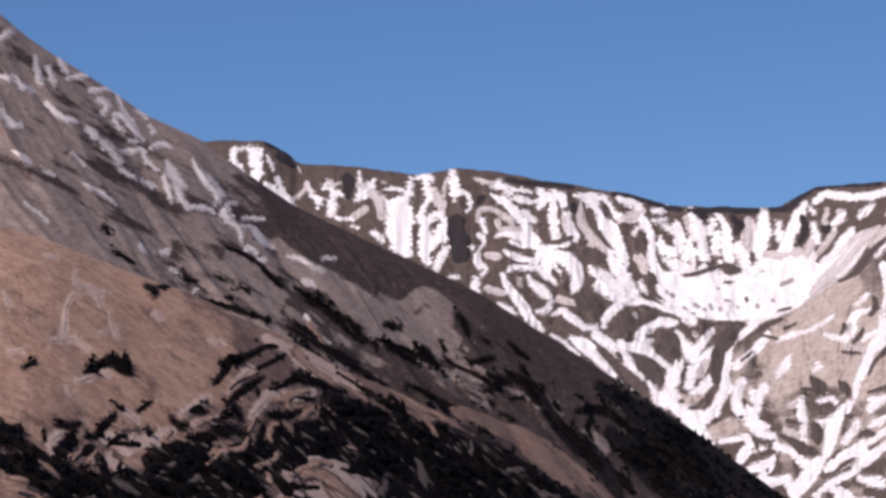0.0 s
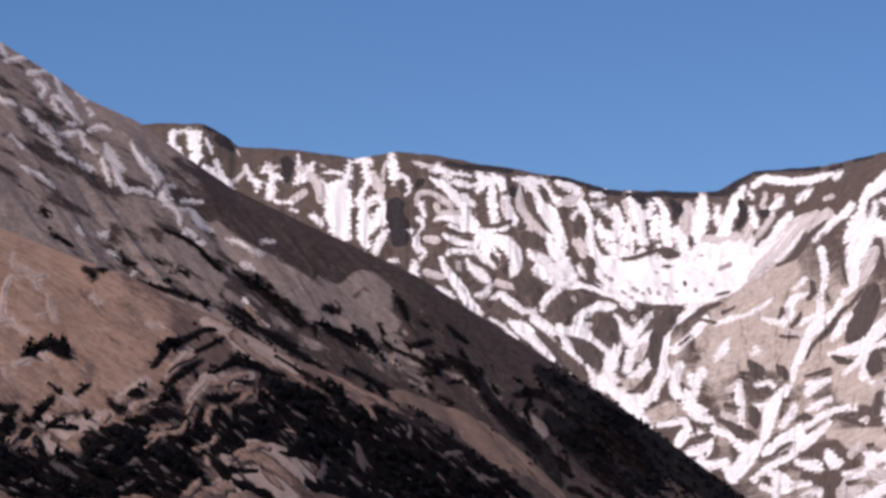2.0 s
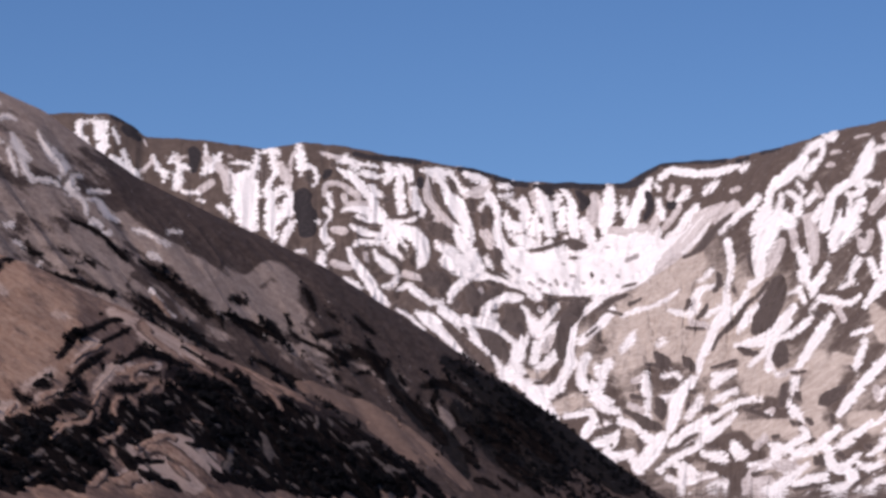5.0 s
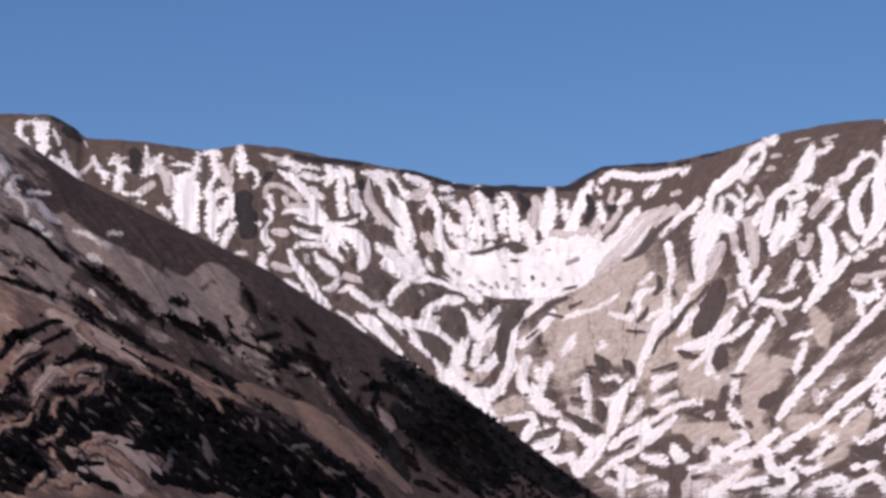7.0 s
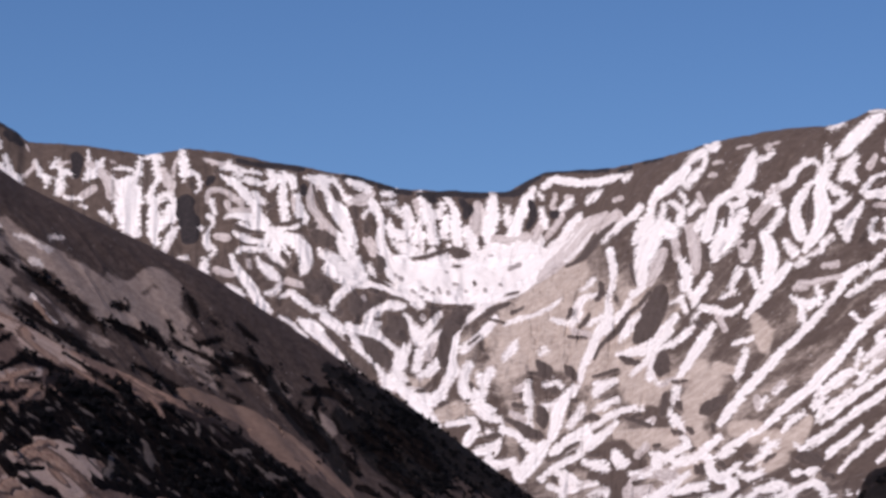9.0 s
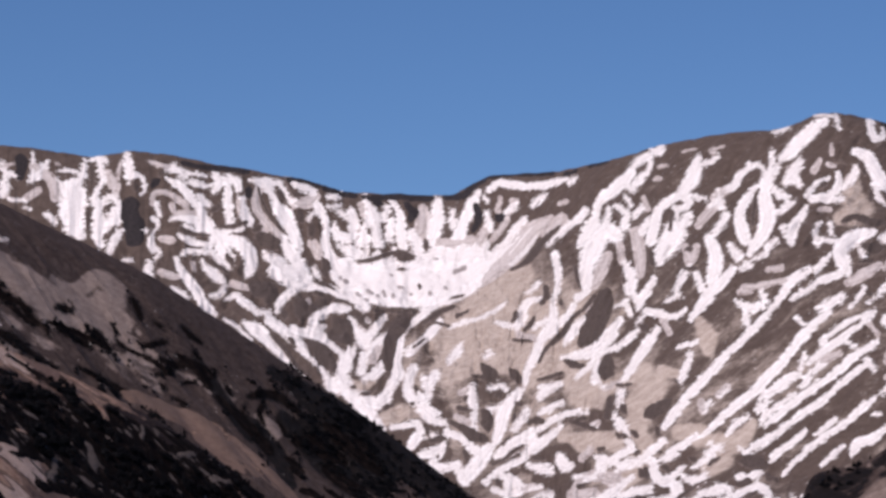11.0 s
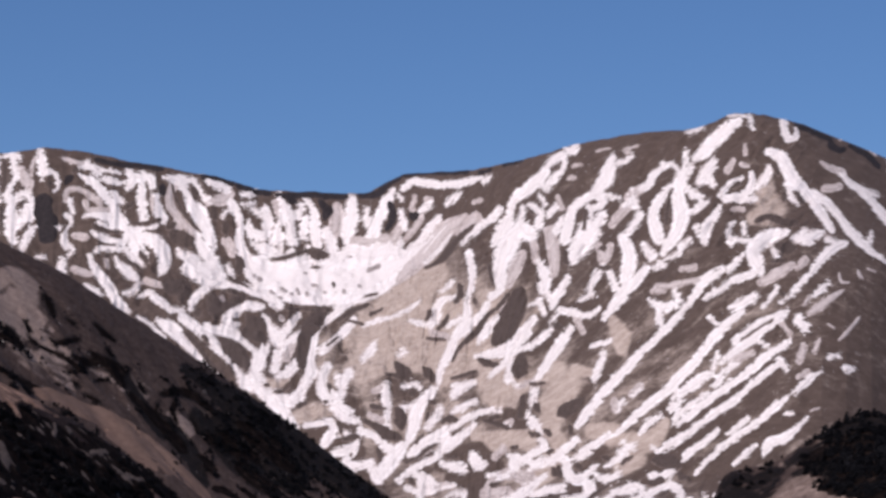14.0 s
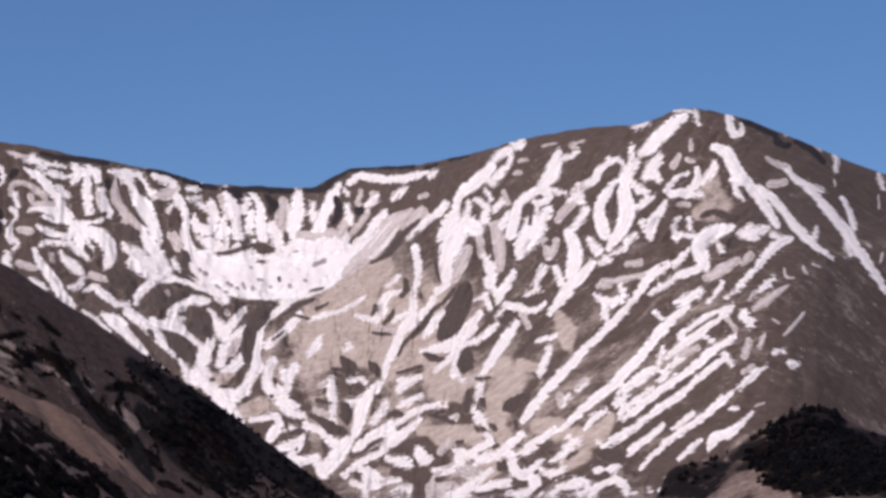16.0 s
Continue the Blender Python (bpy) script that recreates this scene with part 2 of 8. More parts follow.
class Land:
    """A mountainside as a height over the plan. Lines run from the foot over the crest to the back: each gives, bearing by bearing
    (degrees clockwise from straight ahead), its distance and its angle above level as seen from the valley."""

    def __init__(self, relief, pale=None):
        self.lines, self.relief, self.pale = [], relief, pale

    def line(self, dist, rise, soft=1.2):
        """soft: degrees over which the line's rise is smoothed."""
        self.lines.append((dist, rise, soft))

    def knots(self, bearing):
        rs, zs = [], []
        for dist, rise, soft in self.lines:
            r = sum(np.interp(bearing + k * 0.45, *zip(*dist)) for k in range(-2, 3)) / 5
            e = sum(np.interp(bearing + k * soft / 2, *zip(*rise)) for k in range(-2, 3)) / 5
            rs.append(r)
            zs.append(EYE + r * np.tan(np.radians(e)))
        return np.array(rs), np.array(zs)

    def height(self, x, y):
        bearing, r = np.degrees(np.arctan2(x, y)), np.hypot(x, y)
        rs, zs = self.knots(bearing)
        n = len(rs)
        slope = [(zs[k + 1] - zs[k]) / (rs[k + 1] - rs[k]) for k in range(n - 1)]
        tangent = [slope[0]] + [np.where(slope[k - 1] * slope[k] > 0, 2 * slope[k - 1] * slope[k] / (slope[k - 1] + slope[k] + 1e-9), np.where(slope[k - 1] > 0, zs[k] / rs[k], 0.0)) for k in range(1, n - 1)] + [slope[-1]]
        z = zs[0] + (r - rs[0]) * slope[0]
        for k in range(n - 1):
            w = rs[k + 1] - rs[k]
            t = np.clip((r - rs[k]) / w, 0, 1)
            h = zs[k] * (1 + 2 * t) * (1 - t) ** 2 + w * tangent[k] * t * (1 - t) ** 2 + zs[k + 1] * t * t * (3 - 2 * t) + w * tangent[k + 1] * t * t * (t - 1)
            z = np.where(r >= rs[k], h, z)
        z = np.where(r > rs[-1], zs[-1], z)
        return z + self.relief(x, y, bearing, r, rs)

    def survey(self, lo, hi, low, high, crest):
        """A table of how far off the slope lies, by bearing and rise, up to the line numbered crest."""
        self.b, self.e = np.arange(lo, hi, 0.03), np.arange(low, high, 0.02)
        rs, _ = self.knots(self.b)
        f = np.linspace(0.0, 1.0, 500)[:, None]
        r = rs[0] * (1 - f) + rs[crest] * f
        s, c = np.sin(np.radians(self.b)), np.cos(np.radians(self.b))
        rise = np.degrees(np.arctan2(self.height(r * s, r * c) - EYE, r))
        rise = np.maximum.accumulate(rise, 0) + np.arange(len(f))[:, None] * 1e-7
        self.far_off = np.stack([np.interp(self.e, rise[:, k], r[:, k]) for k in range(len(self.b))], 1)

    def at(self, bearing, rise):
        """The place on the slope at that bearing and rise, as seen from the valley."""
        u = np.clip((bearing - self.b[0]) / 0.03, 0, len(self.b) - 1.001)
        v = np.clip((rise - self.e[0]) / 0.02, 0, len(self.e) - 1.001)
        i, j = u.astype(int), v.astype(int)
        fu, fv, d = u - i, v - j, self.far_off
        r = (d[j, i] * (1 - fu) + d[j, i + 1] * fu) * (1 - fv) + (d[j + 1, i] * (1 - fu) + d[j + 1, i + 1] * fu) * fv
        x, y = r * np.sin(np.radians(bearing)), r * np.cos(np.radians(bearing))
        return x, y, self.height(x, y)


    def mesh(self, name, bearings, fractions, mat):
        """One sheet over the given bearings and fractions of the way from the foot to the back."""
        rs, _ = self.knots(bearings)
        n = len(rs)
        # fractions count lines: 0 the foot, 1 the next line, and so on
        k = np.minimum(np.floor(fractions).astype(int), n - 2)
        f = fractions - k
        r = rs[k] * (1 - f)[:, None] + rs[k + 1] * f[:, None]
        s, c = np.sin(np.radians(bearings)), np.cos(np.radians(bearings))
        x, y = r * s, r * c
        z = self.height(x, y)
        ob = sheet(name, x, y, z, mat)
        if self.pale:
            share = self.pale(x, y, z, bearings[None, :] + 0 * x, r)
            ob.data.attributes.new("pale", "FLOAT", "POINT").data.foreach_set("value", share.astype(np.float32).ravel())
        return ob


def sheet(name, x, y, z, mat):
    rows, cols = x.shape
    me = bpy.data.meshes.new(name)
    me.vertices.add(rows * cols)
    me.vertices.foreach_set("co", np.stack([x, y, z], -1).astype(np.float32).ravel())
    i = np.arange(rows * cols).reshape(rows, cols)
    quads = np.stack([i[:-1, :-1], i[:-1, 1:], i[1:, 1:], i[1:, :-1]], -1).reshape(-1, 4)
    me.loops.add(quads.size)
    me.loops.foreach_set("vertex_index", quads.ravel().astype(np.int32))
    me.polygons.add(len(quads))
    me.polygons.foreach_set("loop_start", np.arange(0, quads.size, 4, dtype=np.int32))
    me.polygons.foreach_set("use_smooth", np.ones(len(quads), bool))
    me.update(calc_edges=True)
    me.validate()
    me.materials.append(mat)
    return new(name, me)


def smooth(a, b, v):
    t = np.clip((v - a) / (b - a), 0, 1)
    return t * t * (3 - 2 * t)


def far_relief(x, y, bearing, r, rs):
    """Gullies and ribs down the fall line, slanting to the side on the peak, with crags below the crest."""
    lean = smooth(6.2, 9.5, bearing)
    depth = (rs[-3] - r) / (rs[-3] - rs[0])
    q = bearing + lean * depth * 6.0
    q = q + 0.12 * rough_field(bearing * 2.0, r / 160, 3, 3)
    ribs = rough_field(q * 1.6, r / 260, 11, 4, 0.6)
    ribs = 0.5 - np.abs(ribs) * 1.6
    lumps = rough_field(x / 130, y / 130, 21, 5, 0.55)
    steep = smooth(0.62, 0.3, depth) * smooth(15.0, 13.8, bearing)
    near_top = smooth(-0.02, 0.07, depth)
    calm = 1 - 0.8 * smooth(13.4, 14.6, bearing)
    return (ribs * (4 + 6 * steep) + lumps * 8) * (0.10 + 0.90 * near_top) * calm


def near_relief(x, y, bearing, r, rs):
    depth = (rs[-3] - r) / (rs[-3] - rs[0])
    q = bearing - depth * 13.0
    ribs = 0.5 - np.abs(rough_field(q * 0.8, bearing * 0.25, 31, 4, 0.55)) * 1.5
    lumps = rough_field(x / 60, y / 60, 41, 5, 0.55)
    return (ribs * 5 + lumps * 3.5) * (0.15 + 0.85 * smooth(0.0, 0.15, depth))


def knoll_relief(x, y, bearing, r, rs):
    depth = (rs[-3] - r) / (rs[-3] - rs[0])
    return rough_field(x / 45, y / 45, 51, 5, 0.5) * 2.6 * (0.25 + 0.75 * smooth(0.0, 0.15, depth))


def far_pale(x, y, z, bearing, r):
    """Where pale scree covers the dark rock: the fan below the bowl, the lower slopes, chutes between the crags."""
    e = np.degrees(np.arctan2(z - EYE, r))
    fan = np.exp(-((bearing - 7.3) / 1.5) ** 2 - ((e - 5.3) / 0.9) ** 2)
    low = smooth(6.0, 4.2, e) * smooth(15.3, 13.8, bearing)
    lean = smooth(6.2, 9.5, bearing)
    q = bearing - lean * e * 0.9
    chutes = rough_field(q * 2.6, e * 0.9, 81, 4, 0.55)
    flank = smooth(14.0, 14.7, bearing - 0.23 * (e - 4.5))
    return 0.32 + 0.05 * smooth(9.3, 10.5, bearing) * smooth(7.4, 6.4, e) + 0.50 * fan + 0.05 * low * (1 - flank) + (0.30 - 0.18 * smooth(5.4, 6.4, e)) * (1 - 0.5 * smooth(9.3, 10.5, bearing)) * chutes * (1 - 0.85 * flank) - 0.01 * flank - 0.14 * smooth(7.0, 7.6, e) * smooth(10.0, 8.0, bearing) - 0.10 * smooth(5.5, 3.5, bearing)


def near_pale(x, y, z, bearing, r):
    """Greyer stony ground on the upper slope, darker and smoother along the edge, towards the right and above the
    knoll.
    """
    e = np.degrees(np.arctan2(z - EYE, r))
    q = bearing * 0.55 + e
    streaks = rough_field(q * 1.7, bearing * 0.4, 91, 5, 0.7)
    rills = rough_field(q * 6.5, bearing * 1.6, 93, 4, 0.7)
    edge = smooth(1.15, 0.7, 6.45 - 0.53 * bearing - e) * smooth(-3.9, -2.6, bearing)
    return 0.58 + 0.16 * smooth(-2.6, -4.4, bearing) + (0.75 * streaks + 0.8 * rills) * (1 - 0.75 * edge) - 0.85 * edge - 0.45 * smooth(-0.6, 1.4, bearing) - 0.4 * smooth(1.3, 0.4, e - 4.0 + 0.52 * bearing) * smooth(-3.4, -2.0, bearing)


def knoll_pale(x, y, z, bearing, r):
    """Open dry grass on the upper knoll, darker soil towards the wood."""
    e = np.degrees(np.arctan2(z - EYE, r))
    q = bearing * 0.5 + e
    streaks = rough_field(q * 2.6, bearing * 1.5, 97, 5, 0.7)
    return 0.36 + 0.40 * smooth(-3.2, -4.8, bearing) * smooth(3.3, 4.4, e) + 0.6 * streaks


def level(v, lo=-60, hi=60):
    return [(lo, v), (hi, v)]


# the cirque: skyline of the headwall, the notch and the peak
CREST = [(-60, 7.0), (-30, 8.2), (-8, 8.8), (-4.40, 8.94), (-3.98, 8.97), (-3.26, 8.95), (-2.82, 8.73), (-2.63, 8.54), (-1.49, 8.47), (-0.45, 8.33), (0.27, 8.46), (1.00, 8.39), (1.62, 8.26), (2.65, 8.11), (3.27, 8.00), (4.15, 7.76), (4.92, 7.72), (6.15, 7.70),
         (6.41, 7.85), (6.82, 8.04), (8.17, 8.15), (8.79, 8.28), (9.93, 8.59), (11.07, 8.78), (12.21, 8.85), (12.83, 9.12), (13.2, 9.11), (14.09, 8.93), (15.21, 8.47), (15.92, 8.15), (16.61, 7.89), (20, 7.2), (30, 7.5), (60, 6.0)]
far = Land(far_relief, far_pale)
far.line(level(1900), level(1.0))
far.line([(-60, 2850), (1, 2850), (6, 2750), (9, 2500), (12, 2330), (14.3, 2250), (18, 2560), (60, 2600)], [(-60, 2.2), (60, 2.2)])
far.line([(-60, 3280), (3, 3280), (7, 3120), (10, 2770), (14.4, 2480), (18, 2880), (60, 2800)], [(-60, 4.3), (3, 4.3), (7, 4.3), (10, 4.4), (14, 4.6), (60, 4.2)])
far.line([(-60, 3800), (5, 3800), (7, 3600), (9, 3250), (12, 2900), (14.6, 2720), (18, 3150), (60, 3100)], [(-60, 5.9), (5, 5.9), (7, 5.95), (9, 6.2), (12, 6.6), (15, 6.4), (60, 5.3)])
far.line([(-60, 4030), (5, 4030), (7, 3870), (9, 3560), (12, 3150), (14.8, 2990), (18, 3380), (60, 3300)], [(-60, 6.6), (2, 6.5), (5, 6.45), (7, 6.75), (9, 7.3), (12, 7.8), (14.5, 7.5), (18, 6.6), (60, 6.0)])
far.line([(-60, 4260), (6, 4250), (7, 4100), (9, 3830), (11, 3560), (13, 3380), (15, 3410), (18, 3680), (60, 3700)], CREST, 0.08)
far.line([(-60, 4420), (6, 4410), (9, 4030), (13, 3580), (18, 3880), (60, 3900)], [(-60, 6.2), (6, 6.6), (13, 7.9), (18, 6.0), (60, 5.0)])
far.line([(-60, 4900), (60, 4900)], level(1.0))
near = Land(near_relief, near_pale)
near.line([(-60, 900), (-8, 900), (6, 1250), (10, 1500)], level(-0.4))
near.line([(-60, 1150), (-8, 1180), (6, 1520), (10, 1650)], [(-60, 4.0), (-8, 4.5), (-2, 3.0), (3, 1.2), (6, 0.4), (10, -0.3)])
near.line([(-60, 1350), (-8, 1390), (6, 1690), (10, 1800)], [(-60, 7.6), (-8, 7.8), (-2, 5.2), (3, 2.8), (6, 1.4), (10, 0.0)])
near.line([(-60, 1560), (-8, 1620), (6, 1850), (10, 1950)], [(-60, 13), (-20, 13), (-12, 12.4), (-8.13, 11.16), (-7.51, 10.67), (-6.26, 9.94), (-5.43, 9.39), (-4.50, 8.99), (-2.73, 7.78), (-0.87, 6.91), (0.68, 6.19), (1.81, 5.47), (3.86, 4.17), (5.07, 3.30), (6.18, 2.46), (8, 1.2), (10, 0.2)], 0.1)
near.line([(-60, 1660), (-8, 1720), (6, 1950), (10, 2030)], [(-60, 11.5), (-12, 11), (-8, 9.8), (-2, 5.8), (3, 3.3), (6, 1.6), (10, 0.0)])
near.line([(-60, 2200), (10, 2200)], level(0.0))
knoll = Land(knoll_relief, knoll_pale)
knoll.line([(-60, 590), (-8, 600), (3, 980), (6, 1120)], level(-0.4))
knoll.line([(-60, 780), (-8, 780), (3, 1090), (6, 1200)], [(-60, 2.0), (-8, 2.2), (-3, 1.9), (0, 0.9), (3, 0.2), (6, -0.3)])
knoll.line([(-60, 900), (-8, 920), (3, 1170), (6, 1260)], [(-60, 5.0), (-8, 5.0), (-3, 3.9), (0, 2.2), (3, 0.7), (6, -0.3)])
knoll.line([(-60, 1070), (-8, 1090), (3, 1260), (6, 1330)], [(-60, 9.5), (-14, 8.6), (-8.07, 7.36), (-7.15, 7.12), (-5.50, 6.47), (-4.58, 6.17), (-3.55, 5.67), (-2.9, 5.42), (-2.4, 5.15), (-1.90, 4.85), (-0.87, 4.42), (0.16, 3.92), (1.18, 3.36), (2.2, 2.68), (3.2, 1.8), (6, -0.2)], 0.2)
knoll.line([(-60, 1130), (-8, 1160), (3, 1340), (6, 1380)], [(-60, 7.0), (-8, 5.2), (-3, 4.0), (0, 2.2), (3, 0.6), (6, -0.3)])
knoll.line([(-60, 1500), (6, 1500)], level(0.0))
spur = Land(knoll_relief)
spur.line([(8, 900), (14, 760), (60, 700)], level(-0.4))
spur.line([(8, 960), (14, 860), (60, 800)], [(8, -0.3), (12, 0.3), (16, 1.2), (60, 1.5)])
spur.line([(8, 1010), (14, 960), (60, 900)], [(8, -0.3), (12, 1.2), (16, 2.7), (60, 3.0)])
spur.line([(8, 1060), (14, 1060), (60, 1050)], [(8, -0.2), (10.5, 0.5), (12.43, 2.09), (12.54, 2.45), (12.69, 2.64), (12.95, 2.70), (13.20, 2.74), (13.43, 2.75), (13.71, 2.89), (14.02, 3.13), (14.33, 3.31), (14.63, 3.45), (14.84, 3.56), (15.14, 3.66), (15.45, 3.68), (15.70, 3.57), (15.90, 3.44), (16.15, 3.32), (16.53, 3.19), (20, 4.2), (60, 6.0)], 0.08)
spur.line([(8, 1110), (14, 1130), (60, 1150)], [(8, -0.3), (12, 1.2), (16, 2.7), (60, 4.0)])
spur.line([(8, 1500), (60, 1500)], level(0.0))


def spread(lo, a, b, hi, step, coarse):
    """Bearings, close together from a to b and wide apart outside."""
    return np.concatenate([np.arange(lo, a, coarse), np.arange(a, b, step), np.arange(b, hi + coarse / 2, coarse)])


def steps(*counts):
    """Rows between the lines of a Land, so many to each stretch."""
    out = [np.linspace(k, k + 1, n, endpoint=False) for k, n in enumerate(counts)]
    return np.concatenate(out + [[len(counts)]])


# ---- the land ----
SPLIT = 6.30
g = np.concatenate([np.linspace(-9000, -700, 30), np.linspace(-600, 600, 61), np.linspace(700, 9000, 30)])
gx, gy = np.meshgrid(g, g)
gr = np.hypot(gx, gy)
gz = rough_field(gx / 220, gy / 220, 61, 4) * 2.0 * smooth(5, 120, gr) - 3.0 * smooth(0, 200, gr) + 14 * smooth(900, 2200, gy)
tagged(sheet("ground", gx, gy, gz, EARTH), "brown earth and dry grass of the valley floor", "ground", kind="structure")

left = spread(-50, -5.0, SPLIT, SPLIT, 0.016, 1.0)
left = np.append(left[left < SPLIT - 0.01], SPLIT)
headwall = far.mesh("mountain", left, steps(4, 60, 90, 80, 70, 70, 10, 4), ROCK)
tagged(headwall, "rocky cirque headwall of grey-brown rock, streaked with old snow", "mountain")
right = spread(SPLIT, SPLIT, 17.2, 50, 0.016, 1.0)
peak = far.mesh("mountain_peak", right, steps(4, 60, 100, 90, 80, 80, 10, 4), ROCK)
tagged(peak, "rounded rocky mountain peak with snow in slanting gullies", "mountain")
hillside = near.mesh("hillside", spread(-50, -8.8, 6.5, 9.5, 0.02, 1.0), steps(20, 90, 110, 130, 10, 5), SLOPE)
tagged(hillside, "steep dark brown hillside of soil and scrub with snow flecks", "hillside")
hillock = knoll.mesh("grassy_knoll", spread(-50, -8.8, 2.8, 5.8, 0.02, 1.0), steps(10, 90, 90, 90, 8, 4), GRASS)
tagged(hillock, "rounded knoll of dry reddish brown grass", "hill")
ridge = spur.mesh("wooded_spur", spread(8.5, 11.5, 17.2, 50, 0.04, 1.0), steps(10, 40, 40, 40, 8, 4), SLOPE)
tagged(ridge, "low dark spur covered with scrub and conifers", "hill")


# ---- snow, scree and slabs lying on the slopes ----
def drape(name, stops, land, mat, thick, ragged, seed, fade=False):
    """A patch that lies on the land along a few stops (x, y, width), with a ragged outline and rounded ends."""
    p = np.array(stops, float)
    d = np.concatenate([[0], np.cumsum(np.hypot(*np.diff(p[:, :2], axis=0).T))])
    n = int(np.clip(d[-1] / 2.5, 10, 120))
    s = np.linspace(0, d[-1], n)
    soft = np.array([np.interp(np.clip(s + k * d[-1] * 0.06, 0, d[-1]), d, p[:, c]) for c in range(3) for k in (-1, 0, 1)]).reshape(3, 3, n).mean(1)
    cx, cy, w = soft
    tx, ty = np.gradient(cx), np.gradient(cy)
    norm = np.hypot(tx, ty) + 1e-9
    nx, ny = -ty / norm, tx / norm
    end = np.clip(np.minimum(s, d[-1] - s) / (0.85 * np.minimum(w, 0.6 * d[-1]) + 0.1), 0, 1)
    w = w * (0.6 * np.sqrt(1 - (1 - end) ** 2) + 0.4 * end) + 0.2
    inner = np.linspace(-0.8, 0.8, int(np.clip(w.max() / 4, 5, 60)))
    u = np.concatenate([[-1, -0.9], inner, [0.9, 1]])[:, None]
    rise = np.interp(np.abs(u), [0, 0.6, 0.9, 1.0], [1.0, 0.9, 0.35, -0.7])
    scale = np.clip(p[:, 2].mean() * 0.8, 5.0, 20.0)
    sway = 0.16 * w * rough_field(s / (2.2 * scale), s * 0 + seed * 1.9, 73, 2)
    cx, cy = cx + nx * sway, cy + ny * sway
    side = 1 + ragged * np.where(u < 0, rough_field(s / scale, s * 0 + seed * 3.7, 71, 3, 0.5), rough_field(s / scale, s * 0 + seed * 5.3 + 40, 72, 3, 0.5))
    off = 0.5 * w * u * side
    x, y = cx + nx * off, cy + ny * off
    # melt and drift bend the whole outline
    k, bend = 1.0 / np.clip(1.3 * p[:, 2].mean(), 3.0, 40.0), 0.32 * min(p[:, 2].mean(), 11.0)
    x, y = x + bend * rough_field(x * k, y * k, 75, 2), y + bend * rough_field(x * k + 31.7, y * k + 11.3, 76, 2)
    z = land.height(x, y) + thick * rise * (0.35 + 0.65 * end)
    if (nx * ty - ny * tx).mean() > 0:
        x, y, z = x[::-1], y[::-1], z[::-1]
    ob = sheet(name, x, y, z, mat)
    if fade:
        # full in the middle, thinning out to the margin
        share = (0.98 - 0.95 * np.abs(np.clip(u, -1, 1)) ** 1.5) * (0.3 + 0.7 * end)
        ob.data.attributes.new("pale", "FLOAT", "POINT").data.foreach_set("value", (share + 0 * x)[::(-1 if (nx * ty - ny * tx).mean() > 0 else 1)].astype(np.float32).ravel())
    return ob


made = [0]
far.survey(-5.2, 17.2, 1.8, 9.4, 5)
near.survey(-8.8, 6.4, -0.2, 12.2, 3)
knoll.survey(-8.8, 3.2, -0.2, 8.2, 3)


def course(stops, ends=0.3):
    """A smooth line through stops (bearing, rise, breadth), in hundredths of a degree, a little drawn out at both ends."""
    p = np.array(stops, float) * (100, 100, 1)
    for k, m in ((0, 1), (-1, -2)):
        d = p[k, :2] - p[m, :2]
        p[k, :2] = p[k, :2] + d / (np.hypot(*d) + 1e-6) * ends * p[k, 2]
    d = np.concatenate([[0], np.cumsum(np.hypot(*np.diff(p[:, :2], axis=0).T))])
    s = np.linspace(0, d[-1], int(np.clip(d[-1] / 1.8, 9, 90)))
    way = np.gradient(p, d, axis=0) if len(p) > 2 else np.repeat((p[1:] - p[:1]) / d[-1], 2, 0)
    k = np.clip(np.searchsorted(d, s, "right") - 1, 0, len(d) - 2)
    w = (d[k + 1] - d[k])[:, None]
    t = (s - d[k])[:, None] / w
    line = p[k] * (1 + 2 * t) * (1 - t) ** 2 + p[k + 1] * t * t * (3 - 2 * t) + w * way[k] * t * (1 - t) ** 2 + w * way[k + 1] * t * t * (t - 1)
    return line, s


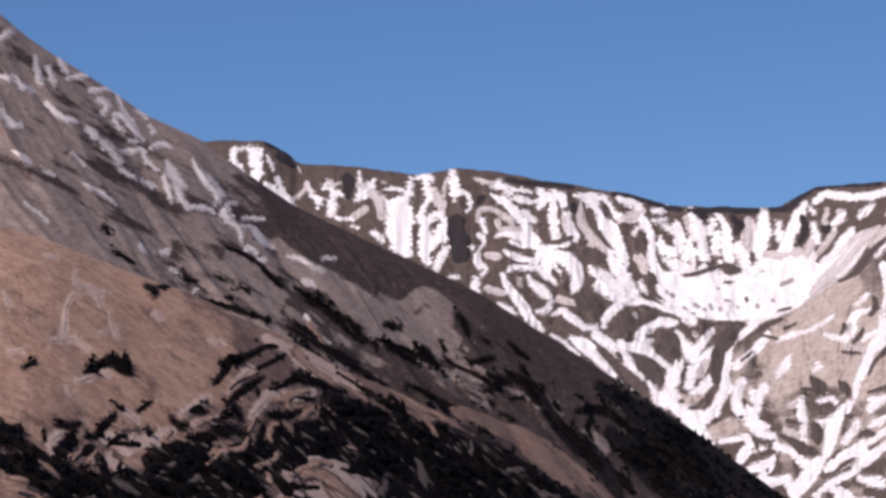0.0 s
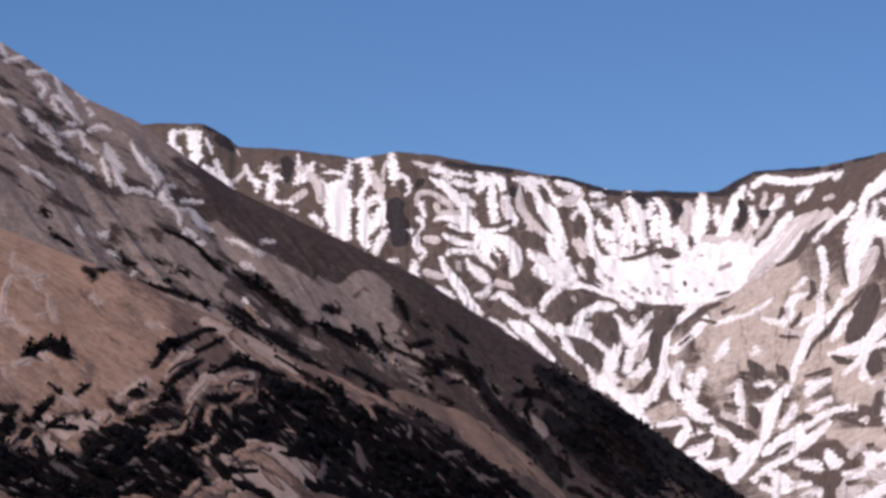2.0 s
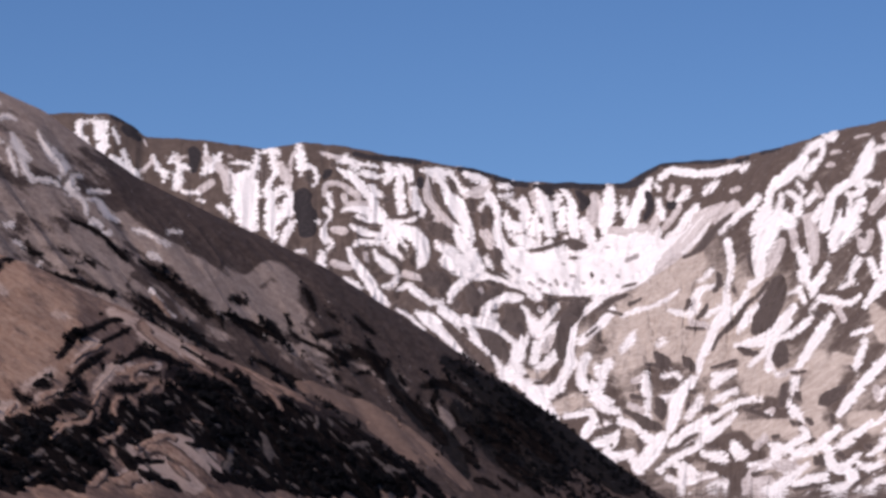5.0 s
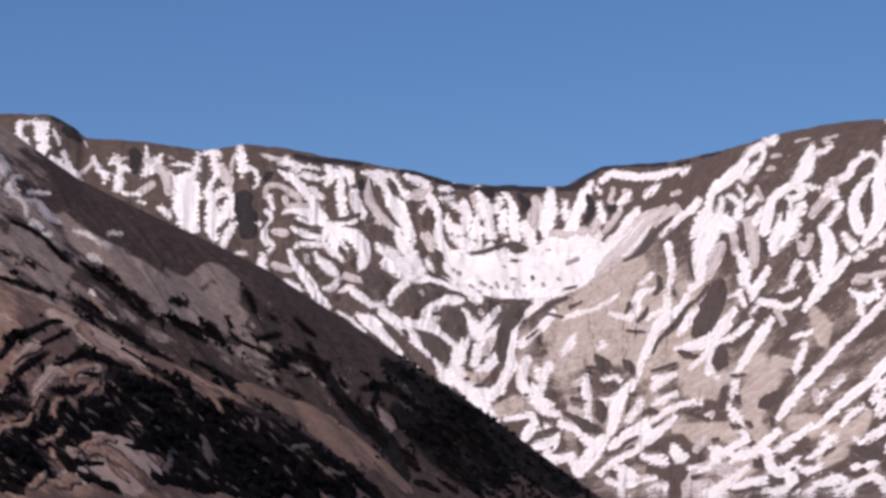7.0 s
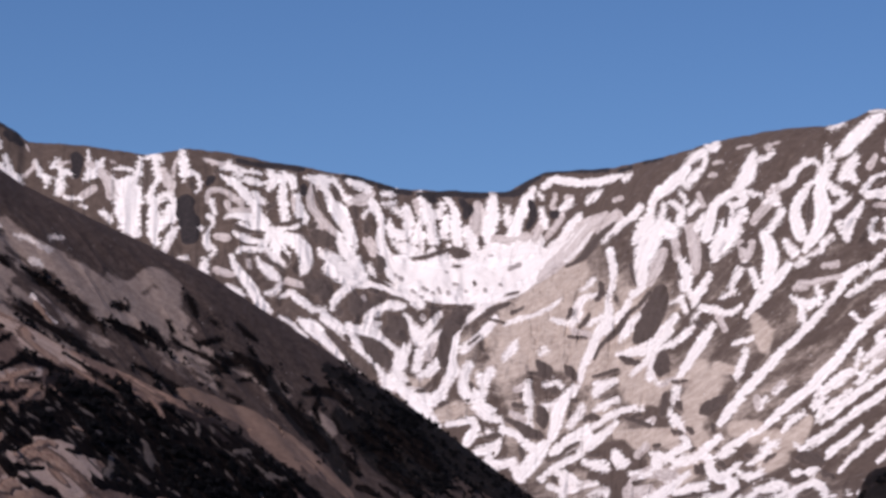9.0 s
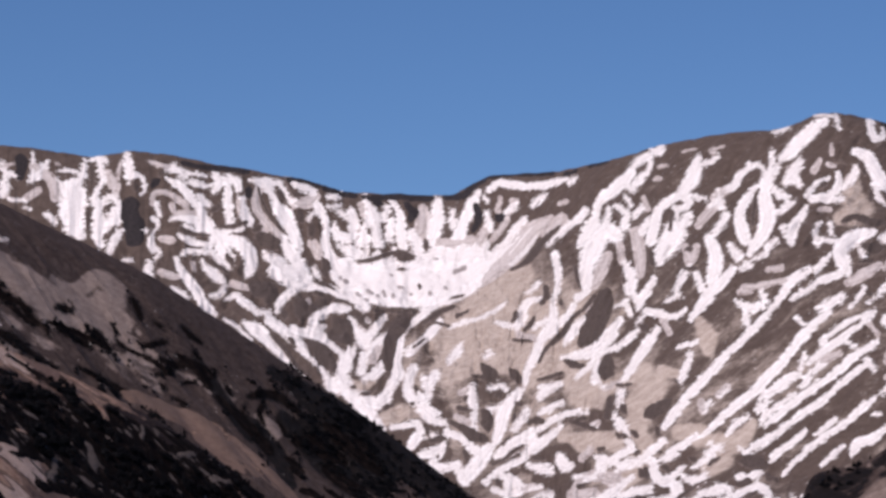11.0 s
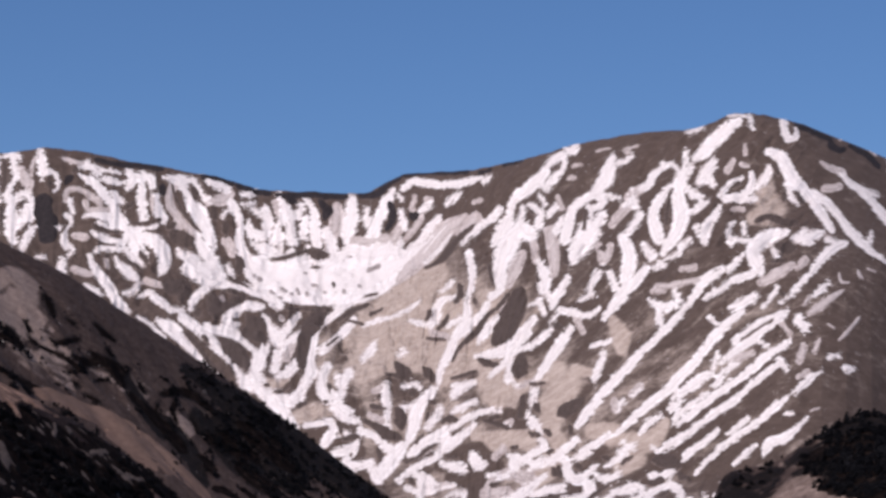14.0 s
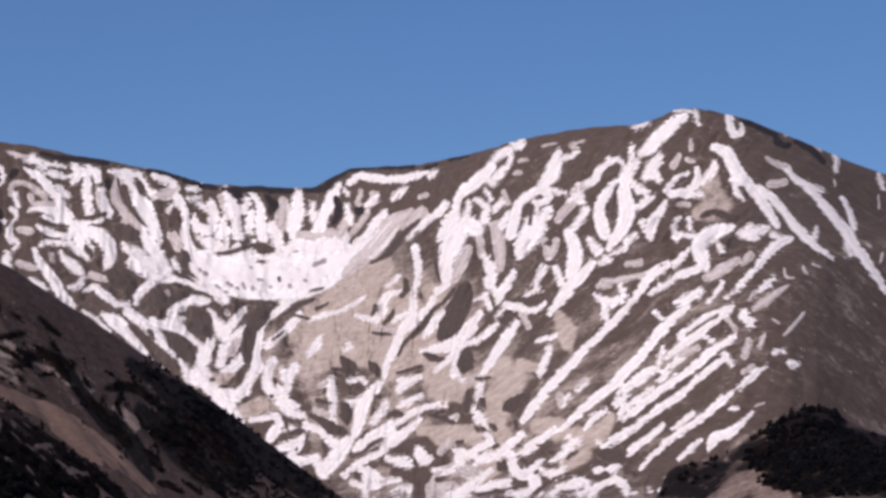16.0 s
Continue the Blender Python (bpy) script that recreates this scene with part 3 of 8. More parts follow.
def lay(name, stops, land, mat, thick, ragged, fuller=1.05):
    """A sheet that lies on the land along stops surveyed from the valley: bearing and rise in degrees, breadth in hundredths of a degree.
    Its margin is ragged and thins out into the ground."""
    made[0] += 1
    seed = made[0]
    line, s = course(stops)
    cx, cy, w = line[:, 0], line[:, 1], np.maximum(line[:, 2], 2.0)
    tx, ty = np.gradient(cx), np.gradient(cy)
    norm = np.hypot(tx, ty) + 1e-9
    nx, ny = -ty / norm, tx / norm
    # blunt or pointed ends, by chance
    blunt = 0.35 + 0.55 * (lattice(np.array([seed, seed]), np.array([1, 2]), 7) * 0.5 + 0.5)
    reach = 0.55 * np.minimum(w, 0.9 * s[-1]) + 0.1
    end = np.minimum(np.clip(s / reach, 0, 1) ** blunt[0], np.clip((s[-1] - s) / reach, 0, 1) ** blunt[1])
    w = fuller * w * end + 0.3
    # long narrow streaks run clean, short broad patches are crooked
    slim = np.clip(s[-1] / w.mean() / 5 - 0.2, 0, 1)
    wide = np.clip(w.mean() / 14, 1, 2)
    ragged, crook = ragged * (1.25 - 0.75 * slim), 3.6 - 2.4 * slim
    inner = np.linspace(-0.86, 0.86, int(np.clip(w.max() / 2.5, 5, 36)))
    u = np.concatenate([[-1.08, -0.95], inner, [0.95, 1.08]])[:, None]
    rise = np.interp(np.abs(u), [0, 0.6, 0.95, 1.08], [1.0, 0.9, 0.35, -0.6])
    scale = np.clip(w.mean(), 9.0, 16.0)
    side = 1 + ragged * np.where(u < 0, rough_field(s / scale, s * 0 + seed * 3.7, 71, 3, 0.55), rough_field(s / scale, s * 0 + seed * 5.3 + 40, 72, 3, 0.55)) * np.minimum(1.0, 16.0 / w.mean())
    off = 0.5 * w * u * side
    b, e = cx + nx * off, cy + ny * off
    b, e = b + crook * wide * rough_field(b / (9 * wide), e / (9 * wide), 75, 3, 0.6), e + crook * wide * rough_field(b / (9 * wide) + 31.7, e / (9 * wide) + 11.3, 76, 3, 0.6)
    x, y, z = land.at(b / 100, e / 100)
    z = z + thick * rise * (0.7 + 0.3 * end)
    # full within, thinning out over the last few paces to the margin
    share = np.interp((1.08 - np.abs(u)) * 0.5 * w, [0, 1.5, 4, 7], [0.15, 0.45, 0.8, 1.1]) + 0 * x
    if (nx * ty - ny * tx).mean() < 0:
        x, y, z, share = x[::-1], y[::-1], z[::-1], share[::-1]
    ob = sheet(name, x, y, z, mat)
    ob.data.attributes.new("pale", "FLOAT", "POINT").data.foreach_set("value", share.astype(np.float32).ravel())
    return ob


lies = {"snow": [], "thin": [], "rock": []}


def snow(*stops):
    lies["snow"].append(stops)
    p = np.array(stops)
    long, wide = 100 * np.hypot(*np.diff(p[:, :2], axis=0).T).sum(), p[:, 2].mean()
    label = "broad bright field of old snow on the cirque floor" if wide > 50 else "long narrow streak of white snow in a gully" if long > 5 * wide else "ragged patch of old white snow on rock" if long > 1.6 * wide else "small fleck of old snow between rocks"
    return tagged(lay("snow_patch", stops, far, SNOW, 0.5, 0.5, 0.42), label, "snow patch", "snow patches on the mountain")


def thin(*stops):
    lies["thin"].append(stops)
    return tagged(lay("thin_snow_patch", stops, far, DUST, 0.4, 0.6, 0.6), "thin greyish snow half melted over broken rock", "snow patch", "thin snow on the mountain")


def melt(*stops):
    return tagged(lay("melt_hollow", stops, far, WET, 1.2, 0.5, 1.2), "grey wet hollow melting in the bright snowfield", "snow patch", "melting hollows in the snowfield")


strewn = []


def scree(*stops):
    strewn.append(stops)


scraped = []


def scrape(*stops):
    """Ground swept bare of scree."""
    scraped.append(stops)


def rock(*stops):
    lies["rock"].append(stops)
    lay("crag", stops, far, BARE, 1.2, 0.6, 1.05).parent = peak if stops[0][0] > SPLIT else headwall


# Lays a dark face of rock, or along the crest a strip of painted shade.
def rock_shade(*stops):
    lay("cliff_band", stops, far, SHADED_ROCK, 0.6, 0.7, 1.25).parent = peak if stops[0][0] > SPLIT else headwall


# snow strokes of the hillside; its dark mats, with painted tree shade among them
flecks, mats = [], []


def snow_fleck(*stops):
    flecks.append(stops)
    return tagged(lay("snow_fleck", stops, near, THIN, 0.2, 0.5, 0.7), "thin greyish snow remnant on the dark hillside", "snow patch", "snow flecks on the hillside")


bared = []


def stony(*stops):
    bared.append(stops)


slabs = []


def slab(*stops):
    slabs.append(stops)


def angles(ob):
    """Bearing and rise of each vertex, in hundredths of a degree."""
    co = np.empty(len(ob.data.vertices) * 3, np.float32)
    ob.data.vertices.foreach_get("co", co)
    x, y, z = co.reshape(-1, 3).T.astype(float)
    return 100 * np.degrees(np.arctan2(x, y)), 100 * np.degrees(np.arctan2(z - EYE, np.hypot(x, y)))


def inside(b, e, streaks, share=False, reach=8.0):
    """How far each place lies inside the nearest of the streaks, in hundredths of a degree (negative: outside), or as a share of its half breadth."""
    deep = np.full(len(b), -reach)
    order = np.argsort(b)
    ranked = b[order]
    for stops in streaks:
        line, _ = course(stops, 0.1)
        line = line[::2]
        wide = 0.5 * line[:, 2].max() * 1.4 + reach
        lo, hi = np.searchsorted(ranked, (line[:, 0].min() - wide, line[:, 0].max() + wide))
        some = order[lo:hi]
        some = some[(e[some] > line[:, 1].min() - wide) & (e[some] < line[:, 1].max() + wide)]
        if len(some):
            run = np.gradient(line[:, :2], axis=0)
            half = 0.5 * np.hypot(*run.T) + 1e-6
            run = run / (2 * half[:, None])
            db, de = b[some, None] - line[:, 0], e[some, None] - line[:, 1]
            along = np.clip(db * run[:, 0] + de * run[:, 1], -half, half)
            d = np.hypot(db - along * run[:, 0], de - along * run[:, 1])
            d = (1 - d / (0.5 * line[:, 2])) if share else (0.5 * line[:, 2] - d)
            # the margins of long narrow streaks are the cleaner
            long = np.hypot(*np.diff(line[:, :2], axis=0).T).sum() / line[:, 2].mean()
            deep[some] = np.maximum(deep[some], d.max(1) * (1 if share else 1 + 0.8 * float(smooth(2.5, 6.0, long))))
    return deep


def strew(ob, streaks, amount):
    """More of the paler cover along the given streaks, fading out at their sides."""
    b, e = angles(ob)
    more = smooth(-0.5, 0.5, inside(b, e, streaks, True))
    pale = np.empty(len(b), np.float32)
    ob.data.attributes["pale"].data.foreach_get("value", pale)
    ob.data.attributes["pale"].data.foreach_set("value", (pale + amount * more).astype(np.float32))


# Near-black streaks along the hillside, each laid as a thin mat.
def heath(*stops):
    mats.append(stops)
    return tagged(lay("scrub_patch", stops, near, HEATH, 0.3, 0.6, 0.7), "low very dark mat on the steep hillside", "scrub", "scrub mats on the slopes")


# strokes for heath and for shade painted under the trees, and for bare ground
tufts_and_shade, trails, spur_heath_shades, worn = [], [], [], []


def knoll_heath(*stops):
    tufts_and_shade.append(stops)
    return tagged(lay("scrub_patch", stops, knoll, HEATH, 0.3, 0.6, 0.7), "dark brown tangle of heath on dry grass", "scrub", "scrub mats on the slopes")


def earth(*stops):
    trails.append(stops)
    lay("bare_earth", stops, knoll, SAND, 0.15, 0.5, 0.45).parent = hillock


def wood_shade(*stops):
    """Shade of the wood, put into the colour of the ground below it."""
    tufts_and_shade.append(stops)


# Shade under the hillside trees, painted into the soil's colour.
def hill_wood_shade(*stops):
    mats.append(stops)


# Dark heath of the spur together with its trees' shade, both painted on.
def spur_heath_shade(*stops):
    spur_heath_shades.append(stops)


def spur_earth(*stops):
    """Pale worn ground on the spur."""
    worn.append(stops)


def scrub_patch(land, *stops):
    made[0] += 1
    ob = drape("scrub_patch", stops, land, HEATH, 0.4, 0.7, made[0])
    return tagged(ob, "low mat of very dark heath and scrub", "scrub", "scrub mats on the slopes")


open_spots = []


def keep_open(stops):
    """Remember a patch, so that no tree is set on it."""
    p = np.array(stops, float)
    k = np.linspace(0, len(p) - 1, 12)
    open_spots.append(np.stack([np.interp(k, np.arange(len(p)), p[:, c]) for c in range(3)], 1))


def grey_scrub(*stops):
    made[0] += 1
    keep_open(stops)
    ob = drape("grey_scrub_patch", stops, knoll, GREY, 0.6, 0.8, made[0], fade=True)
    return tagged(ob, "pale grey leafless scrub among dark conifers", "scrub", "grey scrub in the wood")


def clearing(*stops):
    made[0] += 1
    keep_open(stops)
    drape("clearing", stops, knoll, MEADOW, 0.55, 0.8, made[0], fade=True).parent = hillock


def grass_strip(*stops):
    made[0] += 1
    drape("grass_strip", stops, near, STRIP, 0.8, 0.4, made[0]).parent = hillside


scree((4.22, 4.33, 20), (4.43, 4.21, 20), (4.68, 4.33, 14))
scree((4.94, 3.66, 24), (5.14, 3.71, 34), (5.42, 3.75, 30))
scree((7.37, 6.26, 36), (7.06, 5.96, 44), (6.75, 5.70, 40), (6.44, 5.47, 30))
scree((6.13, 5.04, 50), (6.54, 5.09, 80), (6.95, 5.04, 60), (7.36, 4.83, 40))
scree((6.02, 4.53, 40), (6.43, 4.68, 50), (6.95, 4.68, 40))
scree((8.39, 4.26, 40), (8.54, 4.05, 50), (8.80, 3.95, 30))
scree((8.13, 3.28, 10), (8.34, 3.30, 14))
scree((8.54, 3.18, 36), (8.85, 3.23, 34))
scree((13.47, 7.83, 26), (13.45, 7.57, 44), (13.55, 7.40, 50), (13.24, 7.24, 24))
scree((10.65, 5.38, 20), (10.78, 5.13, 30), (10.81, 4.87, 20))
scree((11.57, 3.54, 16), (11.37, 3.23, 30), (11.06, 3.08, 30))
scree((10.96, 3.28, 20), (10.60, 3.23, 24))
scree((9.57, 4.46, 30), (9.73, 4.26, 56), (9.57, 3.95, 50), (9.47, 3.54, 36), (9.62, 3.23, 24))
scree((9.98, 4.51, 20), (10.19, 4.46, 14))
scree((9.16, 2.52, 26), (9.44, 2.67, 30))
scree((10.85, 2.77, 30), (11.06, 2.87, 26))
scree((8.48, 4.21, 40), (8.81, 4.10, 50))
scree((8.67, 3.24, 18), (9.08, 3.18, 28))
scree((10.30, 3.40, 24), (10.61, 3.43, 20))
# dark rock faces, and the shade below the crest put in as colour
rock_shade((3.08, 7.98, 8), (3.45, 7.96, 9), (3.71, 7.86, 10))
rock_shade((3.76, 7.84, 10), (4.07, 7.74, 9), (4.38, 7.68, 10))
rock_shade((4.48, 7.67, 8), (4.79, 7.65, 10), (5.11, 7.70, 12), (5.42, 7.67, 12), (5.78, 7.65, 12))
rock_shade((5.99, 7.67, 10), (6.35, 7.71, 12), (6.53, 7.89, 12), (6.76, 8.01, 9))
rock_shade((6.76, 8.03, 8), (7.18, 8.09, 8), (7.59, 8.09, 9), (8.00, 8.10, 7))
rock_shade((5.26, 7.56, 12), (5.41, 7.41, 14), (5.36, 7.22, 10))
rock_shade((4.69, 7.56, 8), (4.85, 7.56, 10))
rock_shade((6.55, 7.55, 8), (6.61, 7.24, 12), (6.50, 7.04, 8))
rock_shade((6.94, 7.27, 12), (7.09, 7.33, 10))
rock_shade((-3.04, 8.71, 16), (-2.85, 8.59, 18), (-2.70, 8.49, 10))
rock_shade((-3.27, 8.91, 9), (-3.01, 8.83, 10), (-2.75, 8.67, 10))
rock_shade((-1.75, 8.35, 14), (-1.72, 8.14, 18), (-1.74, 7.94, 16))
rock_shade((1.17, 8.27, 8), (1.48, 8.20, 9), (2.00, 8.16, 9), (2.41, 8.11, 8))
rock_shade((0.29, 7.60, 20), (0.26, 7.29, 28), (0.35, 6.99, 26), (0.25, 6.78, 22))
rock_shade((0.75, 7.96, 14), (0.65, 7.81, 12))
rock_shade((2.41, 7.82, 14), (2.41, 7.66, 12))
rock_shade((14.59, 8.58, 10), (14.79, 8.45, 12), (14.89, 8.47, 8))
rock_shade((14.95, 8.53, 9), (15.30, 8.32, 10), (15.50, 8.11, 8))
rock_shade((13.97, 8.93, 8), (14.28, 8.79, 9), (14.64, 8.63, 8))
rock_shade((8.64, 8.21, 7), (8.74, 8.26, 8), (9.00, 8.32, 6))
rock_shade((8.19, 8.07, 7), (8.43, 8.15, 7))
thin((-3.87, 8.30, 8), (-3.78, 8.23, 7))
thin((-2.66, 7.95, 12), (-2.56, 8.04, 12), (-2.48, 8.17, 9))
thin((-2.65, 8.49, 8), (-2.60, 8.39, 6))
thin((-2.00, 8.16, 9), (-1.88, 8.20, 8))
thin((-1.59, 7.61, 10), (-1.43, 7.73, 12))
thin((-1.49, 8.15, 14), (-1.26, 8.00, 20), (-1.13, 7.81, 18), (-1.11, 7.63, 14))
thin((-1.11, 8.22, 9), (-1.07, 8.21, 8))
thin((-0.13, 8.04, 14), (-0.04, 7.89, 22), (-0.05, 7.75, 18))
thin((0.07, 8.25, 10), (0.02, 8.07, 12))
thin((0.59, 8.28, 12), (0.81, 8.22, 14), (0.96, 8.19, 14))
thin((0.65, 7.55, 8), (0.67, 7.68, 9), (0.81, 7.74, 10), (0.98, 7.69, 10), (1.13, 7.59, 10), (1.27, 7.48, 9))
thin((1.01, 7.48, 7), (1.04, 7.40, 5))
thin((1.17, 7.35, 9), (1.43, 7.34, 10))
thin((0.84, 6.89, 9), (0.98, 6.87, 12))
thin((0.85, 6.27, 12), (0.97, 6.23, 12), (1.11, 6.20, 7))
thin((1.40, 6.43, 9), (1.42, 6.34, 8))
thin((2.15, 6.08, 10), (2.31, 6.03, 10), (2.43, 6.00, 6))
thin((2.23, 7.57, 8), (2.25, 7.45, 8))
thin((2.59, 7.80, 14), (2.53, 7.56, 15), (2.57, 7.41, 14), (2.70, 7.25, 12), (2.88, 7.05, 12), (3.05, 6.86, 10))
thin((2.65, 7.10, 9), (2.71, 6.97, 13))
thin((3.27, 7.55, 12), (3.52, 7.59, 18), (3.65, 7.67, 8))
thin((3.60, 6.79, 16), (3.68, 6.63, 14))
thin((4.46, 7.51, 9), (4.50, 7.39, 9))
thin((5.59, 7.42, 16), (5.58, 7.22, 22), (5.54, 7.02, 18))
thin((5.96, 6.84, 16), (6.14, 6.84, 16), (6.50, 6.89, 18))
thin((6.74, 7.07, 14), (6.61, 6.86, 20))
thin((7.01, 7.62, 10), (6.98, 7.44, 10))
thin((7.24, 7.62, 6), (7.31, 7.62, 6))
thin((7.12, 7.23, 10), (7.02, 7.08, 12), (6.90, 6.93, 8))
thin((7.91, 7.26, 14), (7.58, 7.06, 30), (7.25, 6.70, 40), (6.96, 6.42, 34), (6.70, 6.12, 12))
thin((3.51, 5.77, 7), (3.54, 5.66, 7))
thin((4.07, 5.15, 5), (4.24, 5.11, 6))
thin((4.77, 4.94, 14), (4.68, 4.72, 12))
thin((7.38, 5.18, 10), (7.59, 5.13, 9))
thin((8.68, 5.76, 10), (8.63, 5.64, 9))
thin((8.82, 5.23, 9), (8.81, 5.11, 7))
thin((6.31, 4.12, 9), (6.41, 4.17, 8))
thin((6.23, 3.68, 8), (6.40, 3.58, 12))
thin((9.65, 7.62, 8), (9.71, 7.47, 8))
thin((9.94, 8.21, 8), (10.04, 8.23, 7))
thin((9.87, 7.99, 7), (9.93, 7.99, 7))
thin((8.12, 7.25, 20), (7.89, 7.05, 22))
thin((8.13, 7.56, 8), (8.22, 7.59, 7))
thin((10.37, 8.49, 6), (10.61, 8.52, 6))
thin((10.89, 7.44, 12), (10.76, 7.31, 14), (10.64, 7.15, 11))
thin((10.95, 7.66, 12), (11.14, 7.76, 10))
thin((10.91, 8.50, 12), (11.08, 8.56, 7))
thin((13.06, 8.57, 8), (13.07, 8.43, 7))
thin((13.03, 8.21, 7), (13.10, 8.20, 7))
thin((12.83, 8.26, 8), (12.75, 8.11, 9))
thin((12.87, 7.40, 7), (12.99, 7.40, 7))
thin((15.30, 8.44, 7), (15.45, 8.33, 7))
thin((14.79, 8.63, 8), (14.85, 8.63, 7))
thin((14.46, 8.22, 6), (14.63, 8.12, 9), (14.82, 8.05, 9))
thin((14.53, 7.75, 10), (14.76, 7.79, 10))
thin((15.66, 7.80, 8), (15.69, 7.70, 7))
thin((16.46, 7.53, 7), (16.47, 7.28, 8))
thin((8.98, 6.57, 16), (8.86, 6.31, 20), (8.74, 6.08, 12))
thin((9.50, 6.98, 20), (9.56, 6.62, 22), (9.58, 6.26, 12))
thin((9.21, 6.72, 14), (9.23, 6.52, 12))
thin((10.58, 6.72, 12), (10.49, 6.53, 20), (10.41, 6.72, 12))
thin((9.99, 5.39, 12), (10.08, 5.21, 8))
thin((8.70, 5.15, 8), (8.78, 5.10, 7))
thin((12.20, 6.13, 10), (11.87, 6.06, 12), (11.46, 6.01, 12))
thin((13.87, 6.36, 12), (13.64, 6.23, 20), (13.35, 6.08, 14))
thin((12.10, 6.35, 12), (11.89, 6.32, 9))
thin((14.11, 6.44, 14), (14.01, 6.33, 8))
thin((11.40, 5.92, 10), (11.58, 5.92, 8))
thin((13.73, 5.30, 10), (13.84, 5.15, 10))
thin((13.14, 4.79, 11), (12.83, 4.65, 13))
thin((14.14, 4.45, 10), (14.01, 4.37, 7))
thin((14.09, 4.88, 14), (14.01, 4.67, 14))
thin((8.96, 4.22, 9), (9.13, 4.28, 9))
thin((16.25, 6.64, 8), (16.31, 6.59, 7))
thin((16.52, 6.48, 10), (16.47, 6.30, 8))
thin((14.82, 5.91, 9), (14.61, 5.79, 20), (14.40, 5.64, 18), (14.19, 5.51, 9))
thin((14.19, 5.78, 9), (14.11, 5.65, 8))
thin((14.74, 6.23, 9), (14.78, 6.08, 10), (14.92, 6.05, 9))
thin((15.09, 6.26, 12), (15.15, 6.12, 12))
thin((15.25, 6.31, 8), (15.41, 6.24, 6))
thin((15.10, 5.43, 9), (14.96, 5.26, 12), (14.82, 5.11, 12), (14.72, 5.01, 7))
thin((14.53, 5.31, 8), (14.65, 5.23, 8))
thin((14.38, 5.04, 14), (14.30, 4.84, 12))
thin((14.36, 3.80, 7), (14.19, 3.74, 9))
thin((7.35, 2.37, 10), (7.59, 2.42, 7))
thin((8.68, 2.64, 12), (8.49, 2.56, 10), (8.37, 2.39, 12), (8.33, 2.19, 12))
thin((8.49, 2.19, 16), (8.70, 2.31, 12))
thin((8.78, 2.60, 12), (8.99, 2.52, 12))
thin((8.68, 3.51, 8), (8.77, 3.56, 8))
thin((8.62, 3.06, 11), (8.51, 2.95, 10))
thin((8.95, 2.62, 13), (9.15, 2.58, 9))
thin((8.38, 2.25, 24), (8.66, 2.30, 14))
thin((11.10, 4.21, 10), (10.98, 4.08, 11))
thin((10.66, 3.91, 12), (10.69, 3.80, 11))
snow((-3.80, 8.80, 10), (-3.85, 8.67, 14), (-3.77, 8.52, 14), (-3.70, 8.39, 18))
snow((-3.82, 8.80, 8), (-3.68, 8.81, 8))
snow((-3.57, 8.79, 10), (-3.43, 8.74, 26), (-3.47, 8.58, 18))
snow((-3.38, 8.51, 14), (-3.42, 8.35, 24), (-3.44, 8.23, 14))
snow((-3.21, 8.66, 8), (-3.16, 8.56, 9), (-3.11, 8.44, 6))
snow((-3.22, 8.15, 11), (-3.03, 8.03, 14), (-2.85, 7.91, 16), (-2.74, 7.77, 12), (-2.68, 7.69, 6))
snow((-3.02, 8.27, 9), (-2.97, 8.10, 14))
snow((-2.48, 8.16, 8), (-2.40, 8.00, 12), (-2.29, 7.88, 16), (-2.27, 7.79, 10))
snow((-2.18, 8.13, 10), (-2.09, 8.21, 9))
snow((-2.10, 8.11, 9), (-1.98, 8.02, 12), (-1.84, 7.99, 14), (-1.76, 7.97, 8))
snow((-2.04, 7.85, 14), (-2.01, 7.73, 18), (-2.04, 7.64, 10))
snow((-1.92, 7.55, 8), (-1.69, 7.54, 8))
snow((-1.65, 7.42, 8), (-1.58, 7.41, 7))
snow((-1.53, 8.34, 8), (-1.52, 8.20, 8))
snow((-1.55, 7.90, 12), (-1.43, 8.03, 22), (-1.33, 8.14, 16), (-1.27, 8.23, 8))
snow((-1.02, 8.08, 9), (-0.85, 8.08, 10), (-0.73, 8.06, 8))
snow((-0.59, 8.23, 12), (-0.61, 8.05, 16), (-0.71, 7.86, 22))
snow((-1.04, 7.90, 10), (-0.91, 7.69, 24))
snow((-0.79, 7.75, 36), (-0.77, 7.54, 52), (-0.79, 7.29, 50), (-0.73, 7.05, 34), (-0.62, 6.92, 12))
snow((-1.26, 7.27, 11), (-1.12, 7.19, 12))
snow((-0.42, 8.31, 11), (-0.32, 8.33, 14), (-0.20, 8.27, 9))
snow((-0.30, 8.28, 18), (-0.30, 8.13, 16), (-0.25, 7.99, 18))
snow((-0.24, 7.90, 12), (-0.34, 7.75, 14), (-0.41, 7.62, 18), (-0.32, 7.48, 24))
snow((-0.19, 7.60, 14), (-0.05, 7.61, 18), (0.01, 7.48, 16))
snow((-0.27, 7.41, 20), (-0.33, 7.29, 22), (-0.31, 7.12, 32), (-0.33, 6.93, 20), (-0.29, 6.80, 18))
snow((-0.07, 7.37, 28), (-0.02, 7.21, 24), (-0.12, 7.11, 24))
snow((0.10, 7.02, 8), (0.02, 6.93, 12), (-0.06, 6.78, 16), (-0.11, 6.66, 12))
snow((0.18, 8.38, 15), (0.21, 8.22, 18), (0.24, 8.04, 20))
snow((0.24, 8.01, 16), (0.40, 8.03, 11), (0.50, 7.89, 10), (0.51, 7.76, 8), (0.45, 7.68, 6))
snow((0.20, 7.89, 7), (0.24, 7.86, 7))
snow((0.93, 8.14, 10), (1.10, 8.15, 18), (1.21, 8.04, 16))
